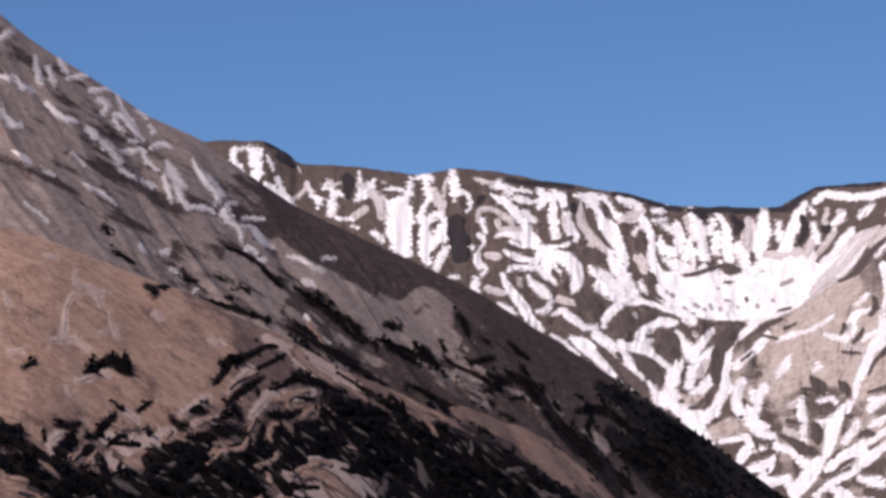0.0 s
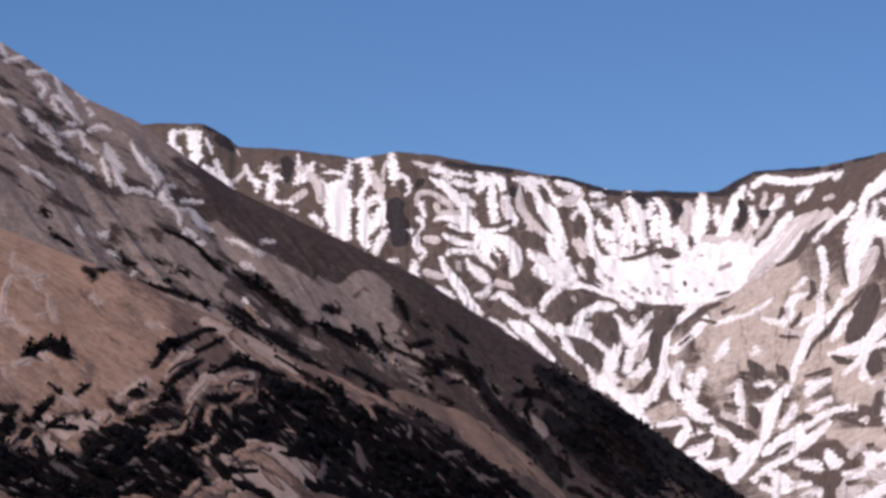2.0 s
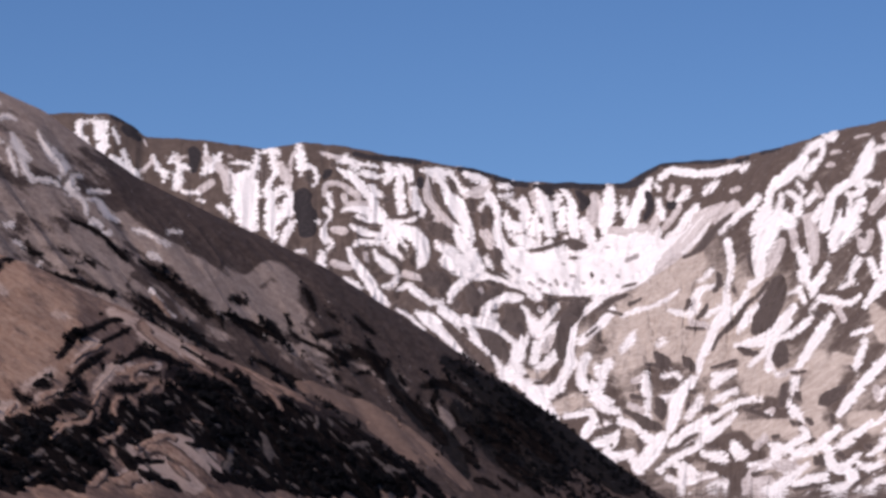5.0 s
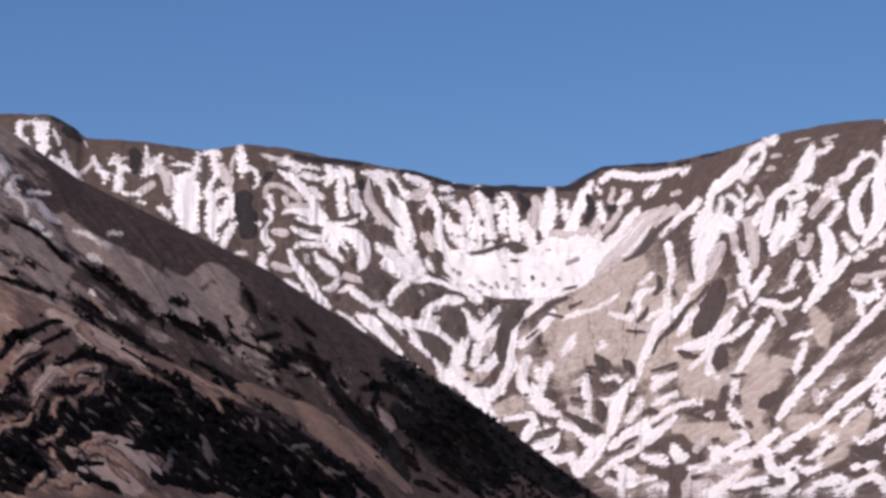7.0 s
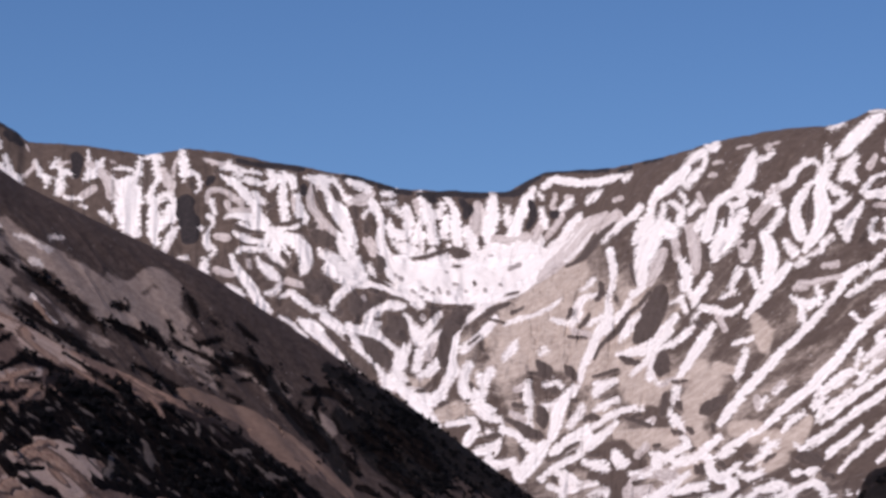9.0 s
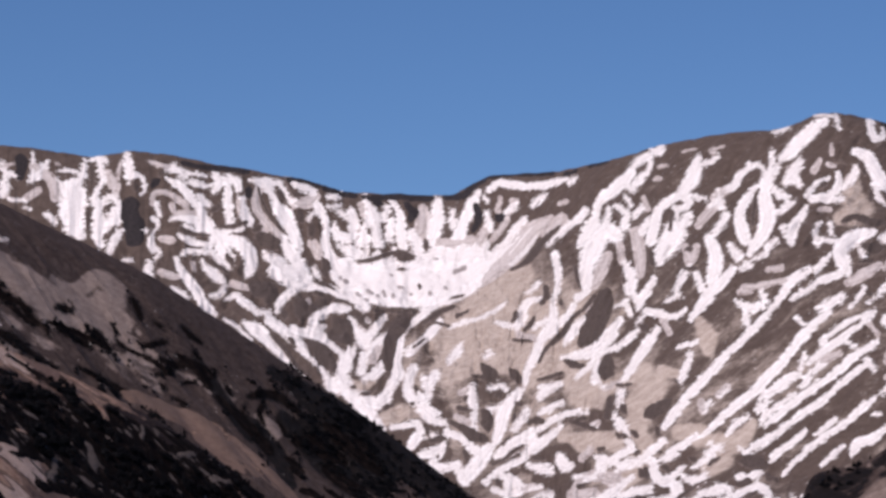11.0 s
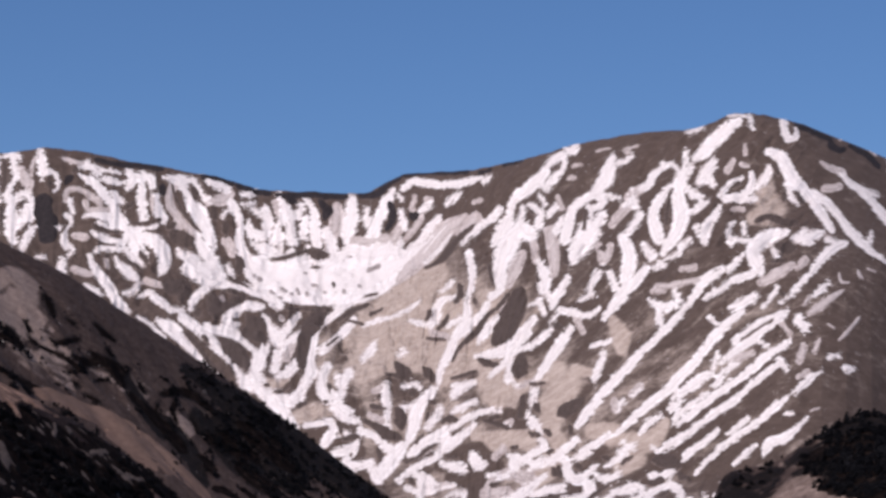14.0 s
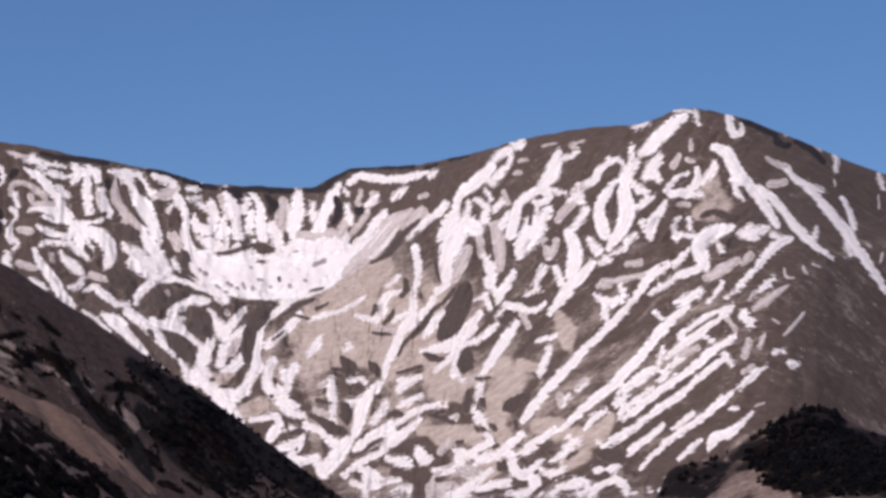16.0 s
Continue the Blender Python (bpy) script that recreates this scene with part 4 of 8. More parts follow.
snow((0.92, 7.97, 7), (1.07, 7.89, 14), (1.22, 7.79, 18), (1.36, 7.63, 18), (1.48, 7.48, 16), (1.61, 7.30, 20), (1.74, 7.05, 24), (1.90, 6.79, 26), (2.04, 6.56, 24))
snow((1.25, 8.09, 7), (1.46, 8.06, 9), (1.61, 8.02, 7))
snow((1.36, 7.91, 12), (1.53, 7.87, 12), (1.68, 7.86, 8))
snow((1.51, 7.66, 8), (1.60, 7.56, 18), (1.70, 7.48, 9))
snow((1.77, 8.06, 12), (1.87, 7.96, 20), (1.79, 7.80, 14))
snow((2.03, 7.77, 18), (2.03, 7.46, 18), (2.08, 7.15, 13))
snow((1.98, 7.97, 18), (2.15, 7.94, 24), (2.21, 7.80, 12))
snow((0.74, 7.48, 12), (0.76, 7.36, 15))
snow((1.00, 7.24, 7), (1.17, 7.28, 14), (1.38, 7.24, 20), (1.54, 7.13, 22))
snow((1.28, 7.14, 9), (1.43, 7.03, 12))
snow((0.69, 7.23, 12), (0.77, 7.13, 8), (0.70, 7.03, 8), (0.64, 6.89, 11), (0.66, 6.72, 16), (0.76, 6.67, 11))
snow((0.44, 7.05, 10), (0.51, 7.03, 11))
snow((1.16, 6.94, 8), (1.38, 6.84, 14), (1.59, 6.79, 14), (1.81, 6.83, 14))
snow((1.23, 6.62, 9), (1.44, 6.69, 14), (1.59, 6.67, 12))
snow((0.18, 6.50, 8), (0.26, 6.50, 7))
snow((0.72, 6.53, 9), (0.77, 6.57, 9))
snow((1.55, 6.55, 7), (1.65, 6.38, 14), (1.80, 6.24, 20), (1.94, 6.14, 12))
snow((0.61, 6.43, 10), (0.60, 6.31, 18), (0.62, 6.23, 14))
snow((1.10, 6.51, 10), (1.18, 6.33, 14), (1.30, 6.17, 18), (1.44, 5.99, 20), (1.56, 5.78, 20), (1.67, 5.64, 18), (1.81, 5.53, 8))
snow((1.06, 5.98, 9), (1.20, 5.88, 14), (1.34, 5.83, 7))
snow((1.30, 6.64, 10), (1.50, 6.67, 10))
snow((1.74, 6.65, 14), (1.90, 6.51, 14), (2.06, 6.41, 12))
snow((1.77, 5.86, 10), (1.90, 5.90, 11), (1.99, 6.02, 9))
snow((2.04, 5.81, 7), (2.21, 5.87, 12), (2.31, 5.76, 16), (2.47, 5.66, 14), (2.58, 5.55, 9))
snow((2.62, 5.57, 12), (2.77, 5.55, 11))
snow((2.30, 7.59, 16), (2.31, 7.41, 18), (2.38, 7.27, 20), (2.44, 7.16, 7))
snow((2.46, 7.96, 9), (2.64, 7.94, 18), (2.83, 7.92, 16), (2.98, 7.94, 8))
snow((2.70, 7.90, 20), (2.85, 7.70, 18), (2.95, 7.49, 26), (3.09, 7.29, 30), (3.19, 7.05, 26), (3.29, 6.84, 20), (3.36, 6.71, 8))
snow((2.95, 7.93, 10), (3.04, 7.80, 12), (3.16, 7.61, 12), (3.27, 7.56, 10))
snow((3.05, 6.87, 18), (3.16, 6.69, 26), (3.29, 6.48, 28), (3.43, 6.26, 22))
snow((3.16, 7.97, 12), (3.34, 7.88, 18), (3.53, 7.80, 17), (3.62, 7.67, 9))
snow((3.63, 7.56, 12), (3.72, 7.41, 18), (3.80, 7.25, 14), (3.84, 7.05, 14), (3.81, 6.84, 16), (3.87, 6.69, 16), (3.96, 6.54, 15), (4.07, 6.35, 18))
snow((3.52, 7.28, 6), (3.62, 7.39, 8))
snow((2.72, 6.60, 12), (2.93, 6.48, 24), (3.10, 6.33, 28), (3.32, 6.26, 34))
snow((1.79, 7.04, 10), (2.08, 7.02, 14), (2.31, 7.09, 7))
snow((1.90, 6.91, 22), (2.21, 6.84, 30), (2.39, 6.67, 28), (2.46, 6.43, 24), (2.41, 6.22, 12))
snow((3.89, 7.68, 8), (4.02, 7.70, 14), (4.14, 7.80, 8))
snow((3.89, 7.49, 5), (4.04, 7.50, 8))
snow((4.07, 7.41, 9), (4.16, 7.32, 6))
snow((3.98, 7.12, 11), (4.02, 6.99, 18), (4.17, 6.92, 20), (4.29, 6.95, 16))
snow((4.28, 7.36, 14), (4.34, 7.15, 18), (4.30, 7.01, 14))
snow((4.54, 7.67, 8), (4.59, 7.53, 13), (4.65, 7.39, 20), (4.61, 7.20, 16))
snow((4.57, 7.18, 12), (4.50, 7.04, 13), (4.54, 6.87, 20), (4.44, 6.83, 12))
snow((4.79, 7.30, 13), (4.75, 7.07, 16), (4.77, 6.86, 22))
snow((4.93, 7.44, 13), (4.90, 7.28, 12))
snow((5.03, 7.59, 9), (5.10, 7.51, 9), (5.19, 7.25, 16), (5.19, 7.05, 20), (5.23, 6.79, 16))
snow((5.02, 7.17, 18), (4.98, 6.94, 16))
snow((4.11, 6.75, 9), (4.30, 6.67, 20), (4.54, 6.63, 8))
snow((5.87, 7.57, 16), (5.87, 7.32, 26), (5.81, 7.10, 28), (5.76, 6.91, 16))
snow((5.40, 6.97, 16), (5.50, 6.79, 22), (5.52, 6.64, 12))
snow((6.14, 7.40, 10), (6.16, 7.18, 15))
snow((6.62, 7.75, 8), (6.51, 7.55, 20), (6.41, 7.35, 20), (6.32, 7.14, 22), (6.26, 6.97, 24))
snow((6.78, 7.33, 12), (6.81, 7.15, 13))
snow((6.72, 7.66, 6), (6.77, 7.62, 6))
snow((7.27, 7.51, 11), (7.15, 7.41, 10))
snow((6.83, 7.82, 10), (6.99, 7.93, 13), (7.23, 7.90, 15), (7.49, 7.87, 14), (7.80, 7.89, 14), (8.09, 7.96, 11), (8.23, 7.99, 6))
snow((7.61, 7.54, 7), (7.72, 7.64, 12), (7.85, 7.72, 5))
snow((7.44, 7.25, 12), (7.29, 7.09, 12), (7.15, 6.91, 11), (7.00, 6.74, 8))
snow((7.60, 7.12, 8), (7.37, 6.86, 11), (7.17, 6.60, 8))
snow((7.68, 6.96, 6), (7.46, 6.69, 8), (7.23, 6.47, 7))
snow((8.00, 6.95, 10), (7.91, 6.81, 7))
snow((4.07, 6.36, 36), (4.48, 6.20, 76), (4.89, 6.12, 84), (5.41, 6.11, 88), (5.93, 6.13, 84), (6.32, 6.23, 70), (6.57, 6.35, 50), (6.86, 6.51, 28), (7.15, 6.74, 14), (7.38, 6.96, 9))
snow((5.64, 6.60, 14), (5.88, 6.68, 22), (6.13, 6.60, 30), (6.55, 6.65, 26), (6.82, 6.62, 16))
snow((4.98, 6.48, 16), (5.15, 6.58, 10), (5.46, 6.48, 14))
snow((3.40, 6.28, 28), (3.50, 6.12, 24), (3.67, 6.04, 15), (3.96, 5.97, 16), (4.22, 5.86, 19), (4.50, 5.70, 20))
snow((2.93, 6.28, 26), (3.20, 6.11, 22), (3.50, 6.06, 18))
snow((3.47, 6.05, 14), (3.28, 5.99, 14), (3.12, 5.89, 16), (3.01, 5.77, 16), (2.94, 5.58, 9))
snow((3.86, 6.59, 10), (3.94, 6.43, 12), (4.03, 6.23, 14))
snow((3.62, 6.34, 10), (3.67, 6.25, 11))
snow((3.51, 5.38, 9), (3.65, 5.48, 16), (3.84, 5.57, 18), (4.02, 5.65, 22), (4.21, 5.66, 14))
snow((4.29, 5.41, 9), (4.42, 5.20, 22), (4.53, 5.03, 20))
snow((4.89, 5.48, 8), (4.77, 5.33, 14), (4.66, 5.19, 14), (4.56, 5.03, 14))
snow((4.96, 5.16, 12), (4.81, 5.05, 14), (4.66, 4.91, 12))
snow((5.87, 5.72, 10), (5.67, 5.61, 14), (5.48, 5.47, 17), (5.28, 5.32, 16), (5.18, 5.13, 18), (5.15, 4.92, 20), (5.12, 4.69, 16), (5.15, 4.43, 20))
snow((5.90, 5.39, 12), (5.74, 5.20, 16), (5.57, 5.04, 12), (5.35, 4.86, 16))
snow((2.38, 5.35, 12), (2.57, 5.25, 26), (2.75, 5.09, 22), (2.93, 4.89, 15), (3.14, 4.71, 15), (3.31, 4.53, 11), (3.48, 4.40, 5))
snow((2.83, 5.40, 20), (3.04, 5.25, 20), (3.24, 5.09, 22), (3.40, 4.92, 18), (3.55, 4.78, 15), (3.71, 4.63, 11), (3.84, 4.45, 10))
snow((3.24, 5.25, 16), (3.55, 5.21, 22), (3.81, 5.10, 18), (4.01, 4.94, 14), (4.14, 4.82, 14))
snow((3.50, 5.31, 9), (3.78, 5.32, 9))
snow((3.58, 4.84, 12), (3.63, 4.70, 8))
snow((4.25, 4.92, 22), (4.20, 4.66, 28), (4.10, 4.48, 22), (4.19, 4.31, 20))
snow((4.54, 4.76, 15), (4.48, 4.53, 15))
snow((4.93, 4.68, 10), (4.77, 4.50, 16), (4.58, 4.37, 12))
snow((3.89, 4.38, 14), (3.96, 4.26, 26), (4.07, 4.21, 14))
snow((2.00, 5.43, 5), (2.16, 5.35, 9), (2.31, 5.22, 9), (2.47, 5.08, 6))
snow((4.22, 4.17, 22), (4.42, 3.97, 26), (4.58, 3.79, 26), (4.70, 3.61, 22), (4.87, 3.44, 9))
snow((4.48, 4.02, 24), (4.76, 3.92, 20), (4.94, 4.02, 16))
snow((5.18, 4.45, 14), (5.06, 4.29, 16), (4.95, 4.12, 12), (4.83, 3.97, 10))
snow((5.42, 4.53, 16), (5.35, 4.33, 16), (5.40, 4.07, 26), (5.61, 3.97, 16))
snow((5.07, 3.49, 9), (5.32, 3.53, 10), (5.50, 3.56, 12), (5.55, 3.42, 12), (5.45, 3.25, 18), (5.38, 3.15, 12))
snow((5.48, 3.90, 12), (5.69, 3.83, 12), (5.87, 3.73, 8))
snow((5.81, 4.41, 16), (5.73, 4.24, 12))
snow((5.60, 2.99, 10), (5.74, 3.05, 14), (5.89, 3.11, 9))
snow((5.76, 2.87, 9), (5.83, 2.81, 14), (5.89, 2.73, 10))
snow((7.11, 5.75, 6), (6.85, 5.57, 7), (6.64, 5.47, 6), (6.35, 5.40, 8), (6.11, 5.31, 6))
snow((7.76, 5.83, 8), (7.55, 5.78, 12), (7.44, 5.65, 17), (7.42, 5.48, 17), (7.32, 5.34, 13), (7.14, 5.34, 10), (6.95, 5.40, 7))
snow((7.52, 5.94, 7), (7.70, 6.09, 7))
snow((8.02, 6.59, 14), (8.07, 6.31, 14), (8.06, 6.00, 10), (7.98, 5.77, 10), (7.99, 5.54, 15), (7.94, 5.36, 17), (7.83, 5.19, 18), (7.72, 4.98, 18), (7.64, 4.78, 17), (7.51, 4.52, 12), (7.44, 4.30, 14))
snow((8.35, 5.70, 9), (8.24, 5.51, 13), (8.08, 5.37, 15), (7.92, 5.20, 18))
snow((7.84, 5.41, 12), (7.63, 5.32, 8))
snow((8.59, 6.48, 18), (8.63, 6.20, 14), (8.60, 5.99, 12), (8.43, 5.83, 14))
snow((8.62, 5.51, 9), (8.44, 5.33, 16), (8.30, 5.18, 17), (8.20, 5.03, 9))
snow((9.10, 5.17, 10), (8.85, 4.92, 14), (8.64, 4.82, 14), (8.43, 4.77, 12), (8.21, 4.76, 9))
snow((9.10, 4.95, 8), (8.84, 4.78, 10), (8.64, 4.62, 11), (8.48, 4.47, 10), (8.37, 4.39, 5))
snow((6.10, 4.71, 9), (6.23, 4.88, 14), (6.29, 4.98, 7))
snow((6.74, 4.78, 8), (6.82, 4.83, 9))
snow((8.09, 4.28, 7), (7.76, 4.23, 8))
snow((5.64, 4.33, 12), (5.69, 4.10, 12))
snow((5.60, 3.81, 18), (5.77, 3.65, 18), (5.99, 3.58, 9))
snow((5.65, 3.38, 12), (5.84, 3.33, 9))
snow((5.67, 3.02, 9), (5.81, 2.98, 7))
snow((5.67, 2.79, 10), (5.93, 2.76, 14), (6.20, 2.81, 14))
snow((6.04, 3.43, 9), (5.97, 3.17, 10), (5.93, 3.00, 8))
snow((6.11, 3.39, 11), (6.34, 3.28, 14), (6.49, 3.12, 16), (6.67, 3.00, 18))
snow((6.51, 4.17, 13), (6.52, 3.94, 15), (6.54, 3.80, 7))
snow((6.52, 3.66, 10), (6.52, 3.51, 12))
snow((6.85, 4.21, 9), (6.97, 4.27, 9), (7.09, 4.21, 8))
snow((7.38, 4.17, 14), (7.28, 4.03, 16), (7.13, 3.88, 20), (7.05, 3.69, 24), (7.01, 3.48, 20), (6.95, 3.31, 16), (6.85, 3.15, 14), (6.69, 2.96, 26), (6.55, 2.77, 26), (6.39, 2.59, 26))
snow((6.79, 3.79, 10), (6.99, 3.84, 10))
snow((7.48, 3.74, 12), (7.37, 3.59, 12), (7.26, 3.46, 9))
snow((8.10, 3.50, 9), (7.90, 3.31, 14), (7.67, 3.15, 18), (7.47, 3.01, 10))
snow((7.47, 2.93, 9), (7.21, 2.82, 13), (6.96, 2.67, 12), (6.75, 2.50, 12))
snow((7.57, 3.41, 14), (7.34, 3.28, 14), (7.16, 3.15, 14), (6.95, 2.99, 12))
snow((7.57, 3.25, 18), (7.30, 3.11, 14), (7.06, 2.95, 10))
snow((8.02, 4.26, 8), (7.89, 4.18, 14), (7.74, 4.05, 12))
snow((8.10, 3.92, 10), (7.90, 3.83, 12), (7.71, 3.74, 7))
snow((8.56, 3.77, 8), (8.29, 3.76, 11), (8.03, 3.66, 10), (7.82, 3.54, 12), (7.65, 3.42, 10))
snow((6.26, 2.71, 14), (6.39, 2.53, 16))
snow((7.55, 2.80, 8), (7.67, 2.75, 15), (7.90, 2.72, 16))
snow((8.10, 2.92, 12), (8.17, 2.80, 20), (8.29, 2.79, 8))
snow((7.06, 2.61, 8), (7.21, 2.51, 14), (7.31, 2.39, 9))
snow((8.30, 7.95, 8), (8.37, 8.01, 7))
snow((9.81, 8.53, 8), (9.90, 8.49, 16), (9.98, 8.57, 8))
snow((9.40, 8.18, 9), (9.60, 8.34, 15), (9.77, 8.43, 8))
snow((9.75, 8.34, 12), (9.73, 8.14, 11), (9.58, 7.99, 14), (9.44, 7.83, 13))
snow((9.40, 8.08, 16), (9.21, 7.90, 22), (9.06, 7.77, 22), (8.88, 7.64, 18), (8.79, 7.49, 14), (8.76, 7.25, 13), (8.69, 7.01, 18))
snow((9.26, 7.93, 16), (9.44, 7.81, 9))
snow((9.31, 7.67, 8), (9.38, 7.56, 8))
snow((9.00, 7.42, 9), (8.96, 7.18, 14), (9.09, 7.01, 30))
snow((9.17, 7.47, 10), (9.31, 7.38, 13), (9.29, 7.15, 16))
snow((9.58, 7.44, 12), (9.46, 7.31, 9))
snow((9.72, 7.19, 14), (9.60, 7.03, 14))
snow((8.56, 7.41, 12), (8.44, 7.27, 14), (8.28, 7.16, 12), (8.12, 7.01, 12))
snow((8.69, 7.23, 14), (8.59, 7.03, 20), (8.51, 6.85, 16))
snow((10.64, 8.34, 13), (10.59, 8.16, 22), (10.51, 7.95, 26), (10.40, 7.80, 24), (10.33, 7.67, 14))
snow((10.99, 8.38, 7), (10.87, 8.30, 8), (10.74, 8.26, 9))
snow((10.30, 7.69, 12), (10.09, 7.58, 16), (9.91, 7.42, 16), (9.85, 7.18, 18), (9.78, 6.91, 22))
snow((10.37, 7.66, 14), (10.47, 7.57, 14), (10.41, 7.47, 13), (10.23, 7.46, 9))
snow((10.51, 7.68, 8), (10.75, 7.63, 7))
snow((10.24, 7.42, 6), (10.26, 7.15, 5))
snow((10.43, 7.28, 16), (10.30, 7.08, 24), (10.12, 6.90, 26))
snow((11.13, 7.28, 13), (11.03, 7.15, 14), (10.92, 7.00, 12))
snow((10.89, 7.49, 10), (11.03, 7.54, 11))
snow((11.61, 8.19, 10), (11.41, 8.05, 12), (11.28, 7.84, 14), (11.12, 7.77, 8))
snow((11.59, 8.23, 8), (11.73, 8.23, 7), (11.81, 8.17, 7))
snow((11.02, 7.72, 10), (11.01, 7.56, 12), (11.08, 7.47, 8))
snow((12.00, 8.44, 7), (11.99, 8.23, 8))
snow((12.04, 8.15, 13), (11.90, 7.98, 22), (11.85, 7.79, 20))
snow((11.68, 7.81, 9), (11.54, 7.64, 16), (11.44, 7.49, 18), (11.38, 7.28, 20), (11.42, 7.08, 24), (11.48, 6.90, 20))
snow((11.85, 7.79, 18), (11.85, 7.53, 26), (11.90, 7.33, 30), (11.86, 7.12, 26), (11.77, 6.92, 22), (11.63, 6.74, 16), (11.57, 6.63, 10))
snow((11.98, 7.79, 10), (12.11, 7.69, 15), (12.23, 7.62, 10))
snow((12.33, 7.53, 9), (12.19, 7.43, 11), (12.03, 7.30, 8))
snow((12.48, 8.24, 12), (12.34, 8.06, 18), (12.23, 7.91, 10))
snow((12.37, 7.96, 18), (12.49, 7.84, 7))
snow((12.91, 8.98, 16), (12.73, 8.84, 24), (12.47, 8.61, 26), (12.30, 8.43, 22), (12.17, 8.33, 12))
snow((12.07, 8.81, 9), (12.27, 8.89, 8))
snow((12.79, 9.10, 4), (13.15, 9.09, 4))
snow((13.16, 9.04, 8), (13.20, 8.89, 7))
snow((13.77, 9.02, 12), (13.78, 8.83, 14), (13.85, 8.67, 13), (13.99, 8.70, 10), (14.00, 8.84, 7))
snow((13.18, 8.02, 9), (13.18, 7.83, 12), (13.06, 7.68, 14), (12.88, 7.61, 14), (12.71, 7.60, 14))
snow((12.62, 7.68, 9), (12.81, 7.88, 8), (13.01, 7.97, 6))
snow((12.93, 7.57, 9), (13.19, 7.59, 11))
snow((13.49, 8.09, 12), (13.41, 7.93, 13), (13.31, 7.81, 8))
snow((13.54, 8.41, 16), (13.71, 8.34, 22), (13.83, 8.13, 24), (13.96, 7.90, 25), (14.13, 7.72, 20), (14.29, 7.53, 18), (14.45, 7.29, 16), (14.62, 7.02, 11))
snow((14.32, 7.67, 12), (14.57, 7.46, 15), (14.76, 7.25, 13), (14.91, 7.05, 15), (15.08, 6.89, 14))
snow((13.84, 7.80, 12), (13.89, 7.62, 9), (13.99, 7.51, 6))
snow((12.58, 7.41, 9), (12.52, 7.30, 12), (12.39, 7.14, 18), (12.31, 6.92, 18), (12.31, 6.81, 8))
snow((12.18, 7.06, 9), (12.21, 6.98, 8))
snow((12.83, 7.14, 7), (12.75, 7.02, 9), (12.79, 6.83, 12))
snow((13.03, 7.10, 7), (13.05, 6.98, 8))
snow((12.90, 6.85, 10), (13.09, 6.84, 9))
snow((15.67, 8.31, 8), (15.71, 8.16, 9), (15.70, 8.00, 8))
snow((14.80, 8.04, 9), (14.94, 7.86, 11), (15.14, 7.73, 14), (15.29, 7.58, 14), (15.44, 7.40, 16), (15.59, 7.22, 18), (15.74, 7.04, 18), (15.92, 6.86, 18))
snow((15.19, 7.73, 9), (15.40, 7.64, 10))
snow((15.82, 7.47, 8), (15.92, 7.27, 10), (15.98, 7.08, 12), (16.02, 6.95, 8))
snow((16.48, 7.87, 6), (16.54, 7.66, 8))
snow((8.88, 7.01, 28), (8.72, 6.77, 40), (8.64, 6.57, 34), (8.57, 6.31, 22), (8.54, 6.08, 16))
snow((9.31, 6.43, 12), (9.40, 6.19, 22), (9.38, 5.98, 20))
snow((9.81, 6.16, 9), (9.70, 5.97, 16), (9.58, 5.80, 15), (9.53, 5.66, 8))
snow((9.40, 5.95, 14), (9.51, 5.78, 12))
snow((10.19, 6.98, 42), (10.04, 6.74, 36), (9.93, 6.57, 20), (9.90, 6.44, 8))
snow((10.43, 6.33, 13), (10.31, 6.15, 14), (10.21, 5.97, 9))
snow((10.59, 6.26, 11), (10.68, 6.05, 14), (10.76, 5.88, 16))
snow((11.24, 6.33, 13), (11.07, 6.12, 18), (10.88, 5.95, 22), (10.74, 5.77, 22), (10.60, 5.61, 16), (10.48, 5.45, 9))
snow((10.84, 6.87, 18), (10.95, 6.51, 26), (10.91, 6.31, 26), (10.86, 6.08, 18))
snow((10.24, 5.87, 9), (10.06, 5.78, 8))
snow((9.71, 5.59, 12), (9.95, 5.54, 14), (10.19, 5.49, 12), (10.37, 5.61, 9))
snow((9.29, 5.77, 7), (9.38, 5.54, 9))
snow((9.16, 5.69, 5), (9.31, 5.73, 6))
snow((9.62, 5.51, 7), (9.54, 5.39, 8))
snow((9.19, 5.41, 12), (8.96, 5.18, 14), (8.78, 5.06, 14), (8.59, 4.91, 14), (8.37, 4.79, 12), (8.16, 4.75, 9))
snow((9.85, 5.25, 12), (9.75, 5.08, 20), (9.62, 4.90, 20), (9.50, 4.72, 16), (9.37, 4.51, 14), (9.28, 4.38, 10))
snow((9.50, 5.23, 10), (9.31, 5.06, 12), (9.14, 4.93, 9))
snow((10.26, 4.94, 7), (10.55, 5.03, 9))
snow((11.22, 6.74, 9), (11.35, 6.59, 18))
snow((11.67, 6.53, 9), (11.84, 6.61, 8))
snow((11.90, 6.73, 9), (12.02, 6.84, 10))
snow((11.43, 6.37, 9), (11.59, 6.42, 9))
snow((12.63, 6.30, 11), (12.47, 6.20, 16), (12.30, 6.09, 20), (12.16, 5.96, 11))
snow((12.69, 6.03, 9), (12.87, 6.12, 14), (13.08, 6.20, 14), (13.29, 6.29, 16))
snow((13.29, 6.32, 18), (13.23, 6.50, 28), (13.19, 6.64, 24), (13.34, 6.81, 30), (13.52, 6.91, 24), (13.75, 6.97, 14))
snow((13.56, 6.68, 8), (13.60, 6.57, 8))
snow((13.00, 6.56, 6), (12.86, 6.42, 11), (12.77, 6.31, 10))
